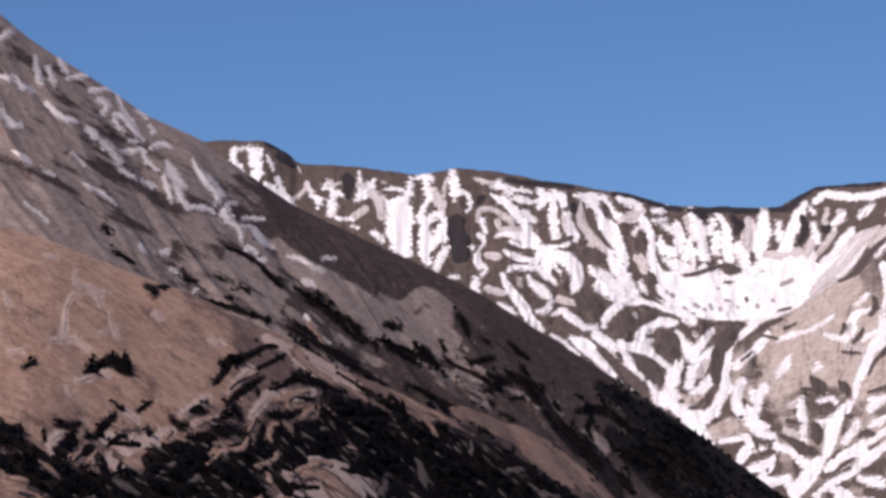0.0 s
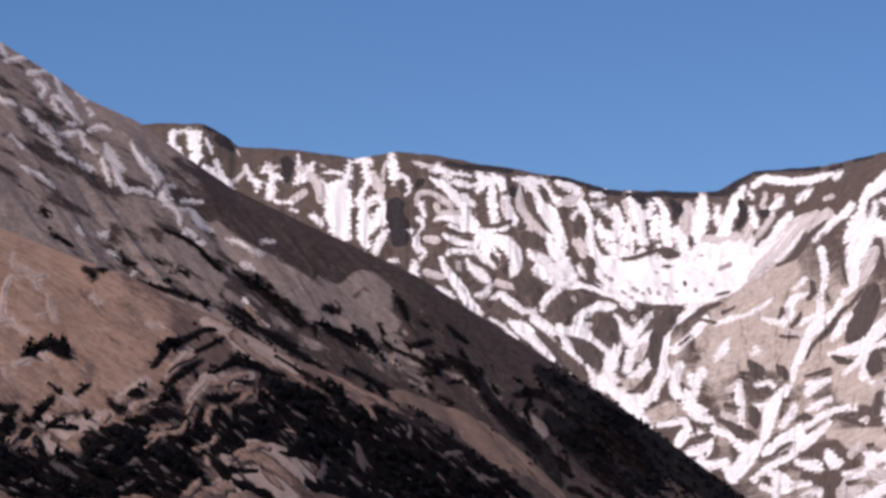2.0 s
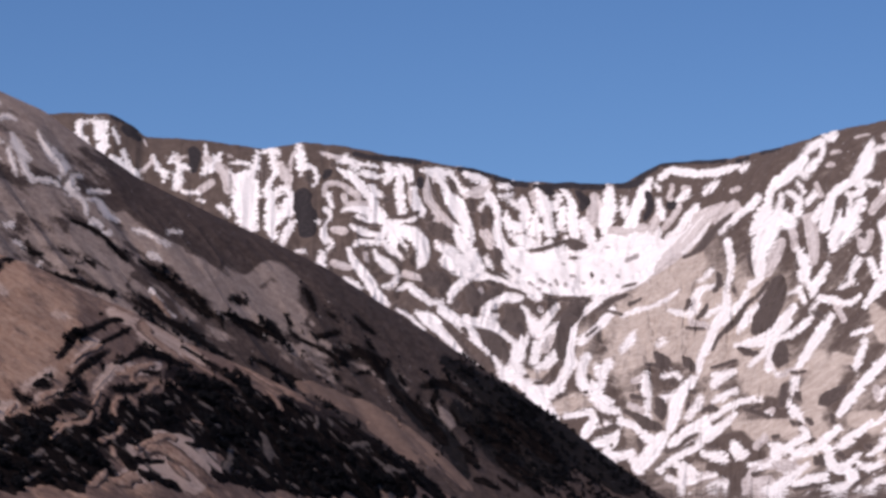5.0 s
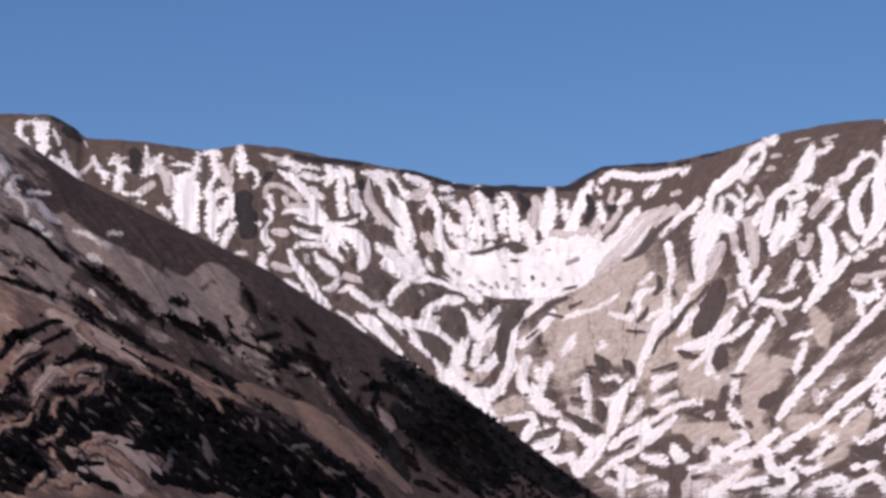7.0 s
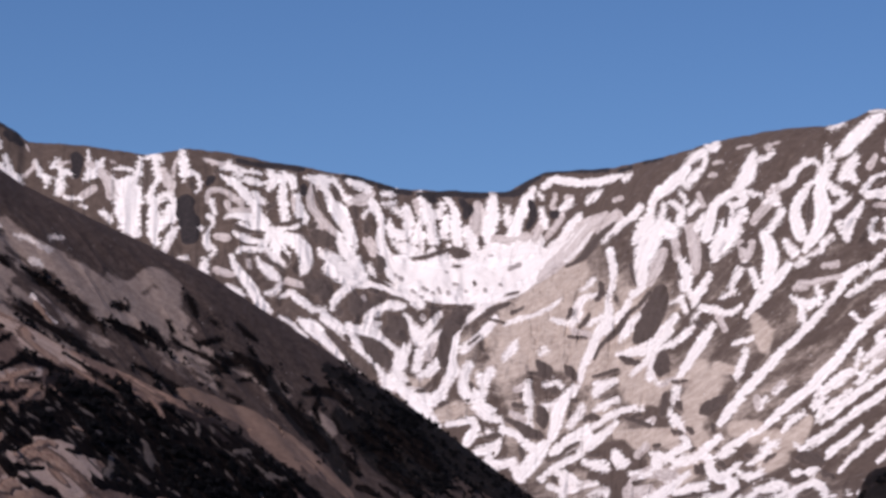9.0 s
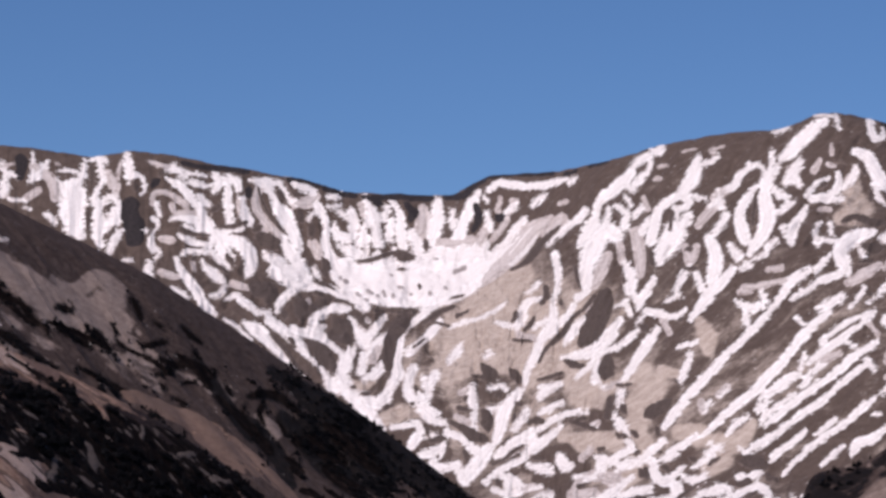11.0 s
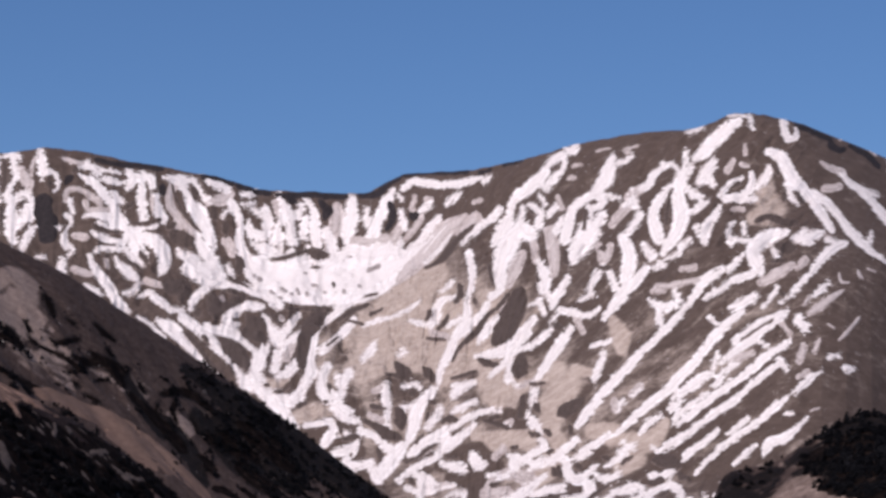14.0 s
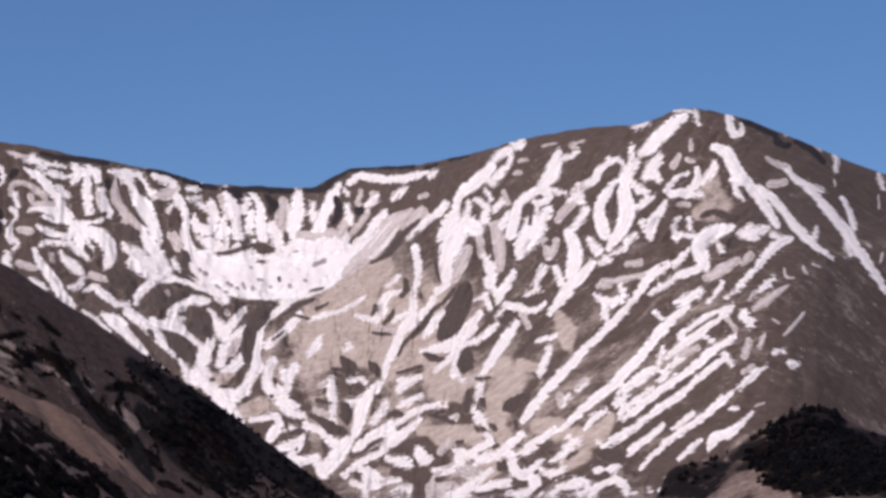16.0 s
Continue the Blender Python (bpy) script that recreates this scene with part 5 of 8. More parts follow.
snow((14.12, 6.96, 10), (14.04, 6.86, 10))
snow((14.12, 6.12, 10), (13.95, 5.95, 10))
snow((12.22, 5.94, 10), (12.10, 5.81, 13), (11.97, 5.64, 12), (11.79, 5.43, 14), (11.58, 5.23, 14), (11.37, 5.02, 14), (11.17, 4.85, 14), (10.91, 4.56, 16), (10.65, 4.30, 17), (10.34, 3.95, 17), (10.14, 3.69, 17), (9.99, 3.50, 10))
snow((12.32, 5.79, 6), (12.43, 5.88, 10), (12.57, 5.94, 12), (12.69, 6.01, 7))
snow((11.34, 5.76, 8), (11.53, 5.64, 19), (11.75, 5.66, 13))
snow((11.79, 5.89, 10), (11.83, 5.79, 14))
snow((11.48, 5.49, 13), (11.53, 5.28, 12))
snow((13.19, 5.82, 11), (13.00, 5.70, 18), (12.84, 5.63, 12))
snow((12.93, 5.51, 14), (12.76, 5.38, 14), (12.61, 5.22, 16), (12.45, 5.07, 18), (12.30, 4.87, 18), (12.09, 4.61, 18), (11.88, 4.41, 18), (11.63, 4.15, 18), (11.37, 3.95, 18), (11.11, 3.73, 14), (10.85, 3.48, 12), (10.68, 3.34, 7))
snow((12.43, 5.42, 8), (12.52, 5.36, 8))
snow((13.77, 5.55, 9), (13.48, 5.42, 11), (13.22, 5.30, 13), (13.02, 5.16, 13), (12.85, 5.01, 10))
snow((13.74, 5.45, 8), (13.48, 5.29, 11), (13.24, 5.11, 11), (12.99, 4.95, 10))
snow((13.62, 5.95, 8), (13.51, 5.78, 9), (13.36, 5.64, 5))
snow((13.86, 5.82, 6), (13.68, 5.72, 6))
snow((13.32, 4.99, 9), (13.42, 4.92, 8))
snow((13.25, 5.05, 12), (12.96, 4.91, 14), (12.76, 4.77, 12), (12.62, 4.64, 9))
snow((12.85, 4.60, 12), (12.70, 4.50, 14))
snow((12.52, 4.76, 9), (12.45, 4.54, 10))
snow((13.81, 4.98, 9), (13.58, 4.84, 14), (13.37, 4.71, 16), (13.22, 4.56, 16), (13.01, 4.40, 14), (12.75, 4.23, 14), (12.50, 4.05, 16), (12.29, 3.90, 14), (12.03, 3.69, 14), (11.81, 3.52, 9))
snow((12.42, 4.43, 9), (12.24, 4.35, 18), (12.04, 4.20, 18), (11.84, 4.08, 10))
snow((12.58, 4.35, 13), (12.50, 4.25, 12))
snow((12.34, 4.05, 8), (12.07, 3.89, 10), (11.88, 3.72, 10), (11.74, 3.56, 7))
snow((11.86, 3.98, 9), (11.68, 3.78, 9))
snow((13.66, 4.62, 9), (13.42, 4.45, 12), (13.21, 4.29, 12), (13.01, 4.10, 12), (12.75, 3.89, 14), (12.49, 3.73, 14), (12.29, 3.58, 12), (12.03, 3.38, 12), (11.83, 3.27, 14), (11.59, 3.13, 11))
snow((13.65, 4.68, 10), (13.76, 4.52, 8))
snow((13.75, 3.96, 8), (13.52, 3.78, 14), (13.31, 3.59, 12), (13.05, 3.42, 12), (12.80, 3.25, 12), (12.59, 3.10, 12), (12.44, 2.95, 10), (12.23, 2.75, 9), (12.12, 2.62, 6))
snow((13.05, 3.61, 8), (12.90, 3.48, 10), (12.72, 3.36, 6))
snow((12.51, 3.40, 9), (12.35, 3.23, 13), (12.18, 3.13, 12), (11.98, 2.98, 14), (11.91, 2.87, 9))
snow((14.11, 3.60, 7), (13.92, 3.41, 12), (13.70, 3.25, 18), (13.47, 3.17, 20), (13.37, 3.00, 9))
snow((13.19, 3.13, 7), (12.98, 2.94, 10), (12.83, 2.80, 6))
snow((14.16, 4.27, 9), (13.98, 4.14, 10), (13.85, 4.06, 5))
snow((13.80, 3.72, 6), (13.86, 3.71, 7))
snow((11.47, 3.66, 9), (11.26, 3.53, 12), (11.13, 3.36, 9))
snow((11.01, 4.09, 8), (11.12, 4.15, 8))
snow((8.78, 4.62, 9), (8.72, 4.34, 12))
snow((9.20, 4.11, 12), (9.17, 3.93, 11))
snow((9.09, 3.69, 9), (9.19, 3.50, 13), (9.33, 3.40, 9))
snow((9.29, 3.27, 10), (9.38, 3.13, 14), (9.23, 3.01, 13), (9.03, 2.91, 14), (8.82, 2.80, 16))
snow((9.89, 3.19, 11), (9.72, 3.06, 14), (9.52, 2.91, 10))
snow((10.55, 3.34, 8), (10.36, 3.18, 12), (10.16, 3.07, 12), (9.93, 2.91, 10))
snow((8.67, 3.50, 6), (8.73, 3.54, 6))
snow((10.45, 4.77, 12), (10.38, 4.54, 14), (10.29, 4.32, 10))
snow((10.73, 3.83, 11), (10.81, 3.90, 9))
snow((10.80, 3.03, 16), (10.96, 3.10, 14))
snow((10.52, 2.78, 8), (10.73, 2.89, 11))
snow((13.95, 6.87, 9), (14.16, 6.85, 20), (14.36, 6.94, 14), (14.44, 6.96, 7))
snow((14.85, 6.76, 10), (14.65, 6.69, 18), (14.48, 6.52, 16), (14.34, 6.37, 13), (14.22, 6.21, 8))
snow((14.57, 6.83, 8), (14.69, 6.75, 10))
snow((14.88, 7.04, 14), (15.08, 6.84, 16), (15.33, 6.61, 11), (15.60, 6.42, 5))
snow((15.32, 6.91, 6), (15.28, 6.73, 8))
snow((15.79, 6.98, 16), (15.92, 6.78, 20), (16.01, 6.62, 20), (16.14, 6.47, 18), (16.29, 6.24, 16), (16.44, 6.01, 14), (16.56, 5.78, 9))
snow((15.89, 6.62, 10), (15.92, 6.48, 8))
snow((14.52, 6.02, 9), (14.33, 5.87, 11))
snow((14.02, 5.37, 17), (14.09, 5.27, 18))
snow((14.60, 4.73, 9), (14.68, 4.74, 10))
snow((14.85, 4.49, 11), (14.93, 4.49, 11))
snow((14.38, 4.45, 7), (14.18, 4.33, 11), (14.01, 4.16, 11), (13.86, 4.07, 5))
snow((7.06, 2.59, 12), (7.16, 2.43, 20), (7.14, 2.29, 18))
snow((7.60, 2.17, 10), (7.73, 2.23, 13), (7.90, 2.26, 13))
snow((8.65, 2.13, 16), (8.92, 2.21, 22), (9.13, 2.41, 10))
snow((9.19, 2.23, 12), (9.44, 2.31, 16), (9.69, 2.36, 14))
snow((9.13, 2.70, 8), (9.37, 2.79, 10), (9.75, 2.89, 8))
snow((9.76, 2.82, 12), (9.79, 2.62, 14), (9.93, 2.50, 14), (10.08, 2.60, 14), (10.26, 2.68, 9))
snow((9.65, 2.15, 13), (10.05, 2.20, 13))
snow((10.16, 2.44, 16), (10.22, 2.25, 18))
snow((10.34, 2.58, 8), (10.56, 2.51, 15), (10.75, 2.58, 8))
snow((10.67, 2.29, 14), (10.97, 2.31, 16))
snow((11.31, 2.62, 8), (11.55, 2.56, 15), (11.74, 2.68, 7))
snow((11.21, 2.17, 11), (11.41, 2.35, 16), (11.62, 2.42, 18), (11.82, 2.33, 14), (11.91, 2.17, 11))
snow((11.95, 2.18, 13), (12.28, 2.19, 14), (12.53, 2.25, 11))
snow((4.50, 6.55, 14), (4.56, 6.67, 9))
snow((4.71, 6.52, 12), (4.77, 6.69, 8))
snow((5.00, 6.52, 12), (5.06, 6.71, 9))
snow((5.29, 6.46, 10), (5.36, 6.58, 7))
snow((5.51, 6.50, 14), (5.58, 6.67, 9))
snow((5.72, 6.52, 16), (5.80, 6.74, 12))
snow((5.98, 6.52, 14), (6.03, 6.70, 9))
snow((6.26, 6.54, 18), (6.32, 6.81, 14))
snow((6.49, 6.52, 16), (6.57, 6.78, 10))
snow((6.65, 6.58, 14), (6.78, 6.83, 9))
snow((6.84, 6.58, 12), (6.98, 6.78, 8))
snow((8.75, 4.43, 10), (8.85, 4.27, 10))
snow((9.20, 3.61, 11), (9.32, 3.42, 14))
snow((8.78, 2.94, 8), (8.93, 2.88, 16), (9.10, 2.85, 9))
snow((9.41, 3.09, 9), (9.23, 3.02, 12), (9.12, 2.91, 9))
snow((8.81, 2.70, 13), (8.65, 2.59, 14), (8.40, 2.59, 8))
snow((9.40, 2.58, 9), (9.18, 2.42, 14), (9.02, 2.29, 18), (8.82, 2.17, 18), (8.64, 2.05, 10))
snow((9.21, 2.26, 11), (9.48, 2.35, 14), (9.70, 2.39, 10))
snow((9.16, 2.82, 9), (9.49, 2.90, 10), (9.66, 2.93, 7))
snow((9.98, 3.25, 9), (9.80, 3.08, 14), (9.66, 2.94, 10))
snow((10.18, 2.99, 11), (9.99, 2.88, 8))
snow((10.18, 3.11, 7), (10.38, 3.22, 10), (10.58, 3.31, 7))
snow((9.81, 2.84, 11), (9.84, 2.62, 16), (9.97, 2.48, 16), (10.14, 2.61, 12), (10.32, 2.76, 9))
snow((10.57, 2.80, 9), (10.75, 2.89, 12), (10.88, 2.98, 7))
snow((10.41, 2.58, 9), (10.65, 2.54, 14), (10.72, 2.64, 7))
snow((10.83, 3.17, 9), (10.95, 3.08, 13), (11.04, 3.14, 7))
snow((11.36, 3.09, 8), (11.45, 3.04, 8))
snow((11.53, 3.07, 8), (11.79, 3.18, 10))
snow((10.23, 2.40, 14), (10.29, 2.20, 10))
snow((9.72, 2.16, 12), (10.07, 2.19, 14))
snow((10.37, 2.09, 11), (10.53, 2.20, 12), (10.70, 2.31, 7))
snow((10.82, 2.34, 12), (11.00, 2.40, 13), (11.14, 2.36, 9))
snow((10.91, 2.12, 12), (11.17, 2.23, 12))
snow((9.39, 2.07, 8), (9.60, 2.06, 8))
snow((11.35, 2.54, 9), (11.61, 2.64, 10), (11.79, 2.72, 7))
snow((11.78, 4.13, 8), (11.69, 3.83, 9))
snow((11.81, 3.75, 11), (11.78, 3.59, 10))
snow((6.93, 2.36, 13), (7.13, 2.30, 12), (7.36, 2.36, 16), (7.32, 2.50, 14), (7.17, 2.61, 9))
snow((7.49, 2.39, 8), (7.73, 2.42, 7))
snow((7.18, 2.07, 10), (7.59, 2.07, 8))
melt((4.16, 6.14, 8), (4.22, 6.11, 7))
melt((4.38, 5.91, 7), (4.47, 5.86, 7))
melt((4.58, 5.97, 7), (4.68, 5.90, 7))
melt((4.87, 5.97, 8), (4.91, 5.86, 7))
melt((5.13, 6.03, 6), (5.24, 6.02, 6))
melt((6.15, 6.29, 8), (6.30, 6.34, 9), (6.40, 6.41, 6))
melt((4.58, 5.47, 8), (4.62, 5.39, 7))
melt((4.05, 6.20, 7), (4.13, 6.18, 6))
melt((4.53, 5.82, 6), (4.61, 5.79, 6))
melt((4.77, 5.89, 7), (4.81, 5.82, 6))
melt((5.05, 5.89, 6), (5.09, 5.83, 6))
melt((5.36, 5.92, 6), (5.41, 5.87, 6))
melt((5.70, 5.95, 6), (5.74, 5.88, 6))
melt((5.98, 6.02, 6), (6.04, 5.98, 6))
melt((5.00, 6.26, 6), (5.07, 6.24, 5))
rock((-0.48, 8.19, 7), (-0.45, 7.90, 10), (-0.48, 7.65, 5))
rock((-0.51, 7.39, 9), (-0.51, 7.17, 8), (-0.52, 6.93, 5))
rock((-0.22, 7.73, 7), (-0.09, 7.73, 7))
rock((-0.18, 7.41, 12), (-0.11, 7.47, 9))
rock((-0.04, 7.06, 5), (-0.12, 6.95, 7))
rock((0.32, 7.87, 14), (0.36, 7.75, 12))
rock((0.80, 8.10, 14), (0.79, 8.02, 10))
rock((2.93, 7.79, 9), (3.00, 7.66, 17), (3.06, 7.58, 10))
rock((2.57, 7.84, 4), (2.64, 7.61, 6), (2.74, 7.41, 8), (2.93, 7.15, 7), (3.10, 6.98, 4))
rock((3.08, 7.96, 5), (3.21, 7.77, 9), (3.30, 7.65, 8))
rock((2.00, 6.63, 6), (2.07, 6.52, 10), (2.14, 6.40, 8))
rock((5.64, 6.86, 9), (5.66, 6.72, 9))
rock((8.10, 7.13, 7), (7.87, 6.93, 11), (7.68, 6.72, 14), (7.53, 6.52, 12), (7.32, 6.39, 7), (7.19, 6.34, 5))
rock((5.52, 6.09, 8), (5.55, 6.01, 8))
rock((5.16, 6.37, 7), (5.26, 6.36, 6))
rock((4.40, 6.49, 5), (4.64, 6.52, 9), (4.90, 6.61, 8), (5.15, 6.68, 7))
rock((5.10, 6.62, 12), (5.26, 6.58, 20), (5.41, 6.58, 10))
rock((3.78, 6.54, 10), (3.84, 6.38, 18), (3.80, 6.24, 12))
rock((3.62, 6.14, 5), (3.81, 6.07, 8), (3.98, 5.99, 5))
rock((3.37, 5.85, 16), (3.37, 5.66, 26), (3.40, 5.44, 24))
rock((3.62, 5.91, 12), (3.76, 5.89, 10), (3.88, 5.79, 12), (3.67, 5.71, 16), (3.53, 5.58, 12))
rock((3.96, 5.78, 7), (4.15, 5.77, 7), (4.34, 5.69, 5))
rock((3.08, 5.56, 17), (3.10, 5.46, 14))
rock((3.98, 5.44, 22), (4.09, 5.33, 42), (4.15, 5.15, 46), (4.21, 5.01, 24))
rock((3.89, 5.20, 12), (3.96, 5.13, 9))
rock((4.42, 5.50, 13), (4.50, 5.37, 13))
rock((4.67, 5.60, 7), (4.89, 5.59, 6), (5.15, 5.57, 5), (5.41, 5.60, 9), (5.51, 5.58, 8))
rock((5.36, 5.50, 20), (5.16, 5.33, 30), (5.02, 5.05, 24), (4.97, 4.79, 22), (4.97, 4.51, 12))
rock((5.63, 5.09, 4), (5.41, 4.92, 5))
rock((6.18, 5.69, 6), (5.97, 5.60, 10), (5.77, 5.49, 9), (5.61, 5.35, 4))
rock((5.74, 5.39, 5), (5.90, 5.37, 6), (6.09, 5.32, 6))
rock((6.44, 5.62, 5), (6.31, 5.54, 6), (6.20, 5.50, 9))
rock((2.85, 5.14, 8), (3.04, 4.94, 8), (3.19, 4.74, 8), (3.40, 4.51, 9), (3.55, 4.41, 7))
rock((3.19, 5.09, 12), (3.25, 4.98, 10))
rock((3.53, 4.99, 11), (3.71, 4.84, 32), (3.86, 4.69, 30), (3.96, 4.48, 12))
rock((4.42, 4.82, 9), (4.36, 4.64, 9))
rock((4.30, 4.22, 7), (4.38, 4.19, 6))
rock((4.48, 4.09, 6), (4.63, 4.10, 6), (4.76, 4.20, 6))
rock((4.89, 3.80, 8), (4.99, 3.88, 9), (5.07, 3.89, 5))
rock((5.37, 3.89, 7), (5.44, 3.92, 7))
rock((5.46, 4.24, 7), (5.48, 4.14, 8))
rock((5.67, 3.48, 8), (5.71, 3.34, 9))
rock((5.73, 3.22, 10), (5.89, 3.27, 12), (6.01, 3.28, 8))
rock((7.30, 5.60, 7), (7.28, 5.49, 9), (7.22, 5.40, 7))
rock((7.83, 6.06, 9), (7.86, 5.90, 12), (7.75, 5.72, 9))
rock((7.64, 5.49, 8), (7.55, 5.34, 9), (7.44, 5.24, 7))
rock((7.23, 5.07, 6), (7.59, 5.05, 6))
rock((8.11, 5.83, 6), (8.14, 5.70, 7))
rock((8.39, 6.41, 7), (8.42, 6.17, 8), (8.48, 6.00, 5))
rock((8.74, 5.88, 10), (8.55, 5.64, 9), (8.35, 5.49, 8), (8.18, 5.23, 12), (8.03, 5.08, 11), (7.82, 4.88, 8), (7.71, 4.65, 7))
rock((8.96, 5.94, 26), (8.82, 5.54, 40), (8.64, 5.18, 36), (8.44, 4.98, 16))
rock((8.18, 4.68, 9), (8.36, 4.62, 13), (8.55, 4.61, 8))
rock((6.66, 4.63, 8), (6.74, 4.55, 18), (6.86, 4.45, 24), (6.64, 4.40, 10), (6.49, 4.42, 6))
rock((6.88, 4.37, 12), (6.94, 4.28, 7))
rock((7.20, 4.55, 10), (7.32, 4.40, 15), (7.37, 4.27, 10))
rock((8.16, 4.47, 7), (7.92, 4.40, 8), (7.68, 4.34, 6))
rock((6.10, 3.59, 10), (6.34, 3.46, 14), (6.58, 3.31, 22), (6.77, 3.27, 14))
rock((6.70, 3.78, 16), (6.79, 3.62, 22), (6.77, 3.43, 16))
rock((6.36, 4.04, 9), (6.38, 3.97, 8))
rock((6.23, 3.85, 10), (6.44, 3.80, 11))
rock((6.93, 4.05, 12), (7.03, 4.10, 12))
rock((7.30, 3.94, 7), (7.40, 3.87, 9))
rock((7.27, 3.72, 7), (7.23, 3.59, 7))
rock((7.44, 3.16, 6), (7.26, 3.06, 8), (7.06, 2.90, 6), (6.85, 2.79, 5))
rock((7.18, 3.32, 6), (7.04, 3.17, 7))
rock((7.51, 3.54, 10), (7.62, 3.60, 13), (7.81, 3.59, 9))
rock((7.20, 4.44, 12), (7.34, 4.34, 14))
rock((8.36, 3.60, 8), (8.56, 3.64, 9))
rock((6.36, 3.06, 9), (6.42, 2.86, 9))
rock((8.01, 2.80, 5), (8.05, 2.66, 7))
rock((7.57, 2.92, 6), (7.83, 2.89, 7))
rock((6.91, 2.51, 7), (7.02, 2.50, 7))
rock((9.57, 8.15, 5), (9.66, 8.18, 5))
rock((9.11, 7.42, 5), (9.22, 7.31, 5))
rock((8.94, 7.54, 7), (8.89, 7.44, 6))
rock((10.15, 7.38, 7), (10.12, 7.08, 7))
rock((11.68, 7.69, 5), (11.64, 7.38, 8), (11.62, 7.10, 7))
rock((12.83, 7.78, 8), (12.96, 7.87, 8))
rock((13.98, 7.69, 8), (14.11, 7.48, 9))
rock((13.56, 8.18, 9), (13.68, 8.01, 8))
rock((13.78, 7.70, 8), (13.75, 7.55, 10))
rock((13.24, 7.17, 10), (13.50, 7.25, 13), (13.75, 7.16, 16), (14.01, 7.11, 10))
rock((9.24, 6.21, 6), (9.26, 6.10, 7))
rock((9.76, 6.67, 10), (9.79, 6.43, 14))
rock((10.41, 6.70, 8), (10.52, 6.70, 9))
rock((10.40, 6.34, 7), (10.61, 6.35, 8))
rock((10.27, 5.40, 10), (10.35, 5.43, 8))
rock((9.40, 5.75, 5), (9.46, 5.56, 6))
rock((9.58, 5.32, 10), (9.69, 5.25, 11))
rock((13.60, 6.74, 8), (13.75, 6.68, 18), (13.97, 6.69, 10))
rock((13.52, 6.42, 5), (13.77, 6.45, 7))
rock((13.55, 5.40, 3), (13.20, 5.19, 4), (12.96, 5.03, 3))
rock((13.68, 5.90, 9), (13.74, 5.81, 9))
rock((8.96, 4.75, 18), (8.94, 4.56, 26), (8.92, 4.38, 24))
rock((9.00, 4.05, 9), (8.99, 3.85, 12), (8.94, 3.62, 12))
rock((9.23, 3.87, 12), (9.29, 3.74, 10))
rock((9.13, 4.25, 7), (9.27, 4.24, 8))
rock((9.11, 3.36, 9), (9.19, 3.30, 11))
rock((9.40, 3.42, 9), (9.49, 3.31, 10))
rock((10.10, 3.98, 13), (9.93, 3.84, 22), (9.73, 3.73, 20), (9.65, 3.69, 12))
rock((9.85, 3.50, 10), (9.88, 3.34, 11))
rock((8.78, 3.08, 7), (8.90, 3.09, 8))
rock((8.26, 3.59, 7), (8.60, 3.49, 10), (8.75, 3.44, 10))
rock((10.16, 4.36, 5), (10.25, 4.25, 5))
rock((9.87, 3.05, 6), (9.95, 3.02, 5))
rock((10.44, 2.93, 8), (10.49, 2.86, 7))
rock((10.78, 2.80, 8), (10.87, 2.89, 7))
rock((8.41, 2.41, 11), (8.54, 2.41, 10))
rock((9.94, 2.79, 7), (10.01, 2.70, 10))
rock((9.52, 2.72, 9), (9.61, 2.60, 11))
rock((9.14, 2.14, 8), (9.52, 2.19, 7))
rock((10.52, 2.42, 5), (10.71, 2.50, 6))
rock((11.44, 2.19, 7), (11.63, 2.30, 7))
rock((11.36, 2.84, 16), (11.62, 2.84, 24), (11.82, 2.77, 20))
rock((11.82, 2.60, 12), (12.03, 2.50, 14))
rock((1.84, 7.11, 6), (2.12, 7.12, 8), (2.39, 7.21, 6))
rock((1.69, 6.95, 4), (1.43, 6.97, 8), (1.15, 7.08, 12))
rock((1.72, 7.38, 12), (1.87, 7.51, 9))
rock((1.23, 6.75, 5), (1.55, 6.72, 4))
rock((1.36, 6.51, 7), (1.61, 6.57, 6))
rock((1.65, 6.48, 5), (1.88, 6.37, 8), (2.06, 6.26, 5))
rock((2.57, 6.95, 22), (2.83, 6.84, 26), (2.95, 6.71, 14))
rock((2.50, 7.05, 12), (2.62, 7.12, 10))
rock((3.32, 7.41, 14), (3.36, 7.22, 16))
rock((3.57, 7.15, 14), (3.56, 6.95, 14))
rock((2.10, 7.00, 4), (2.41, 6.95, 5))
rock((2.47, 6.10, 16), (2.62, 5.97, 30), (2.83, 5.97, 26), (2.75, 5.77, 24))
rock((6.13, 5.84, 4), (6.34, 5.88, 5))
rock((9.28, 4.25, 7), (9.40, 4.27, 7))
rock((9.22, 3.37, 9), (9.29, 3.29, 8))
rock((10.52, 2.93, 7), (10.54, 2.84, 7))
rock((10.88, 2.85, 7), (10.98, 2.94, 7))
rock((9.99, 2.81, 9), (10.05, 2.68, 9))
rock((9.63, 2.75, 12), (9.66, 2.57, 10))
rock((9.46, 2.21, 9), (9.63, 2.20, 9))
rock((10.17, 2.14, 9), (10.34, 2.27, 8), (10.56, 2.41, 5))
rock((11.28, 2.44, 16), (11.52, 2.52, 14))
rock((9.45, 3.00, 10), (9.55, 3.04, 9))
rock((6.95, 2.48, 9), (7.03, 2.42, 8))
stony((-2.00, 6.37, 18), (-1.63, 6.19, 28), (-1.32, 5.93, 32), (-0.96, 5.62, 40), (-0.60, 5.37, 40))
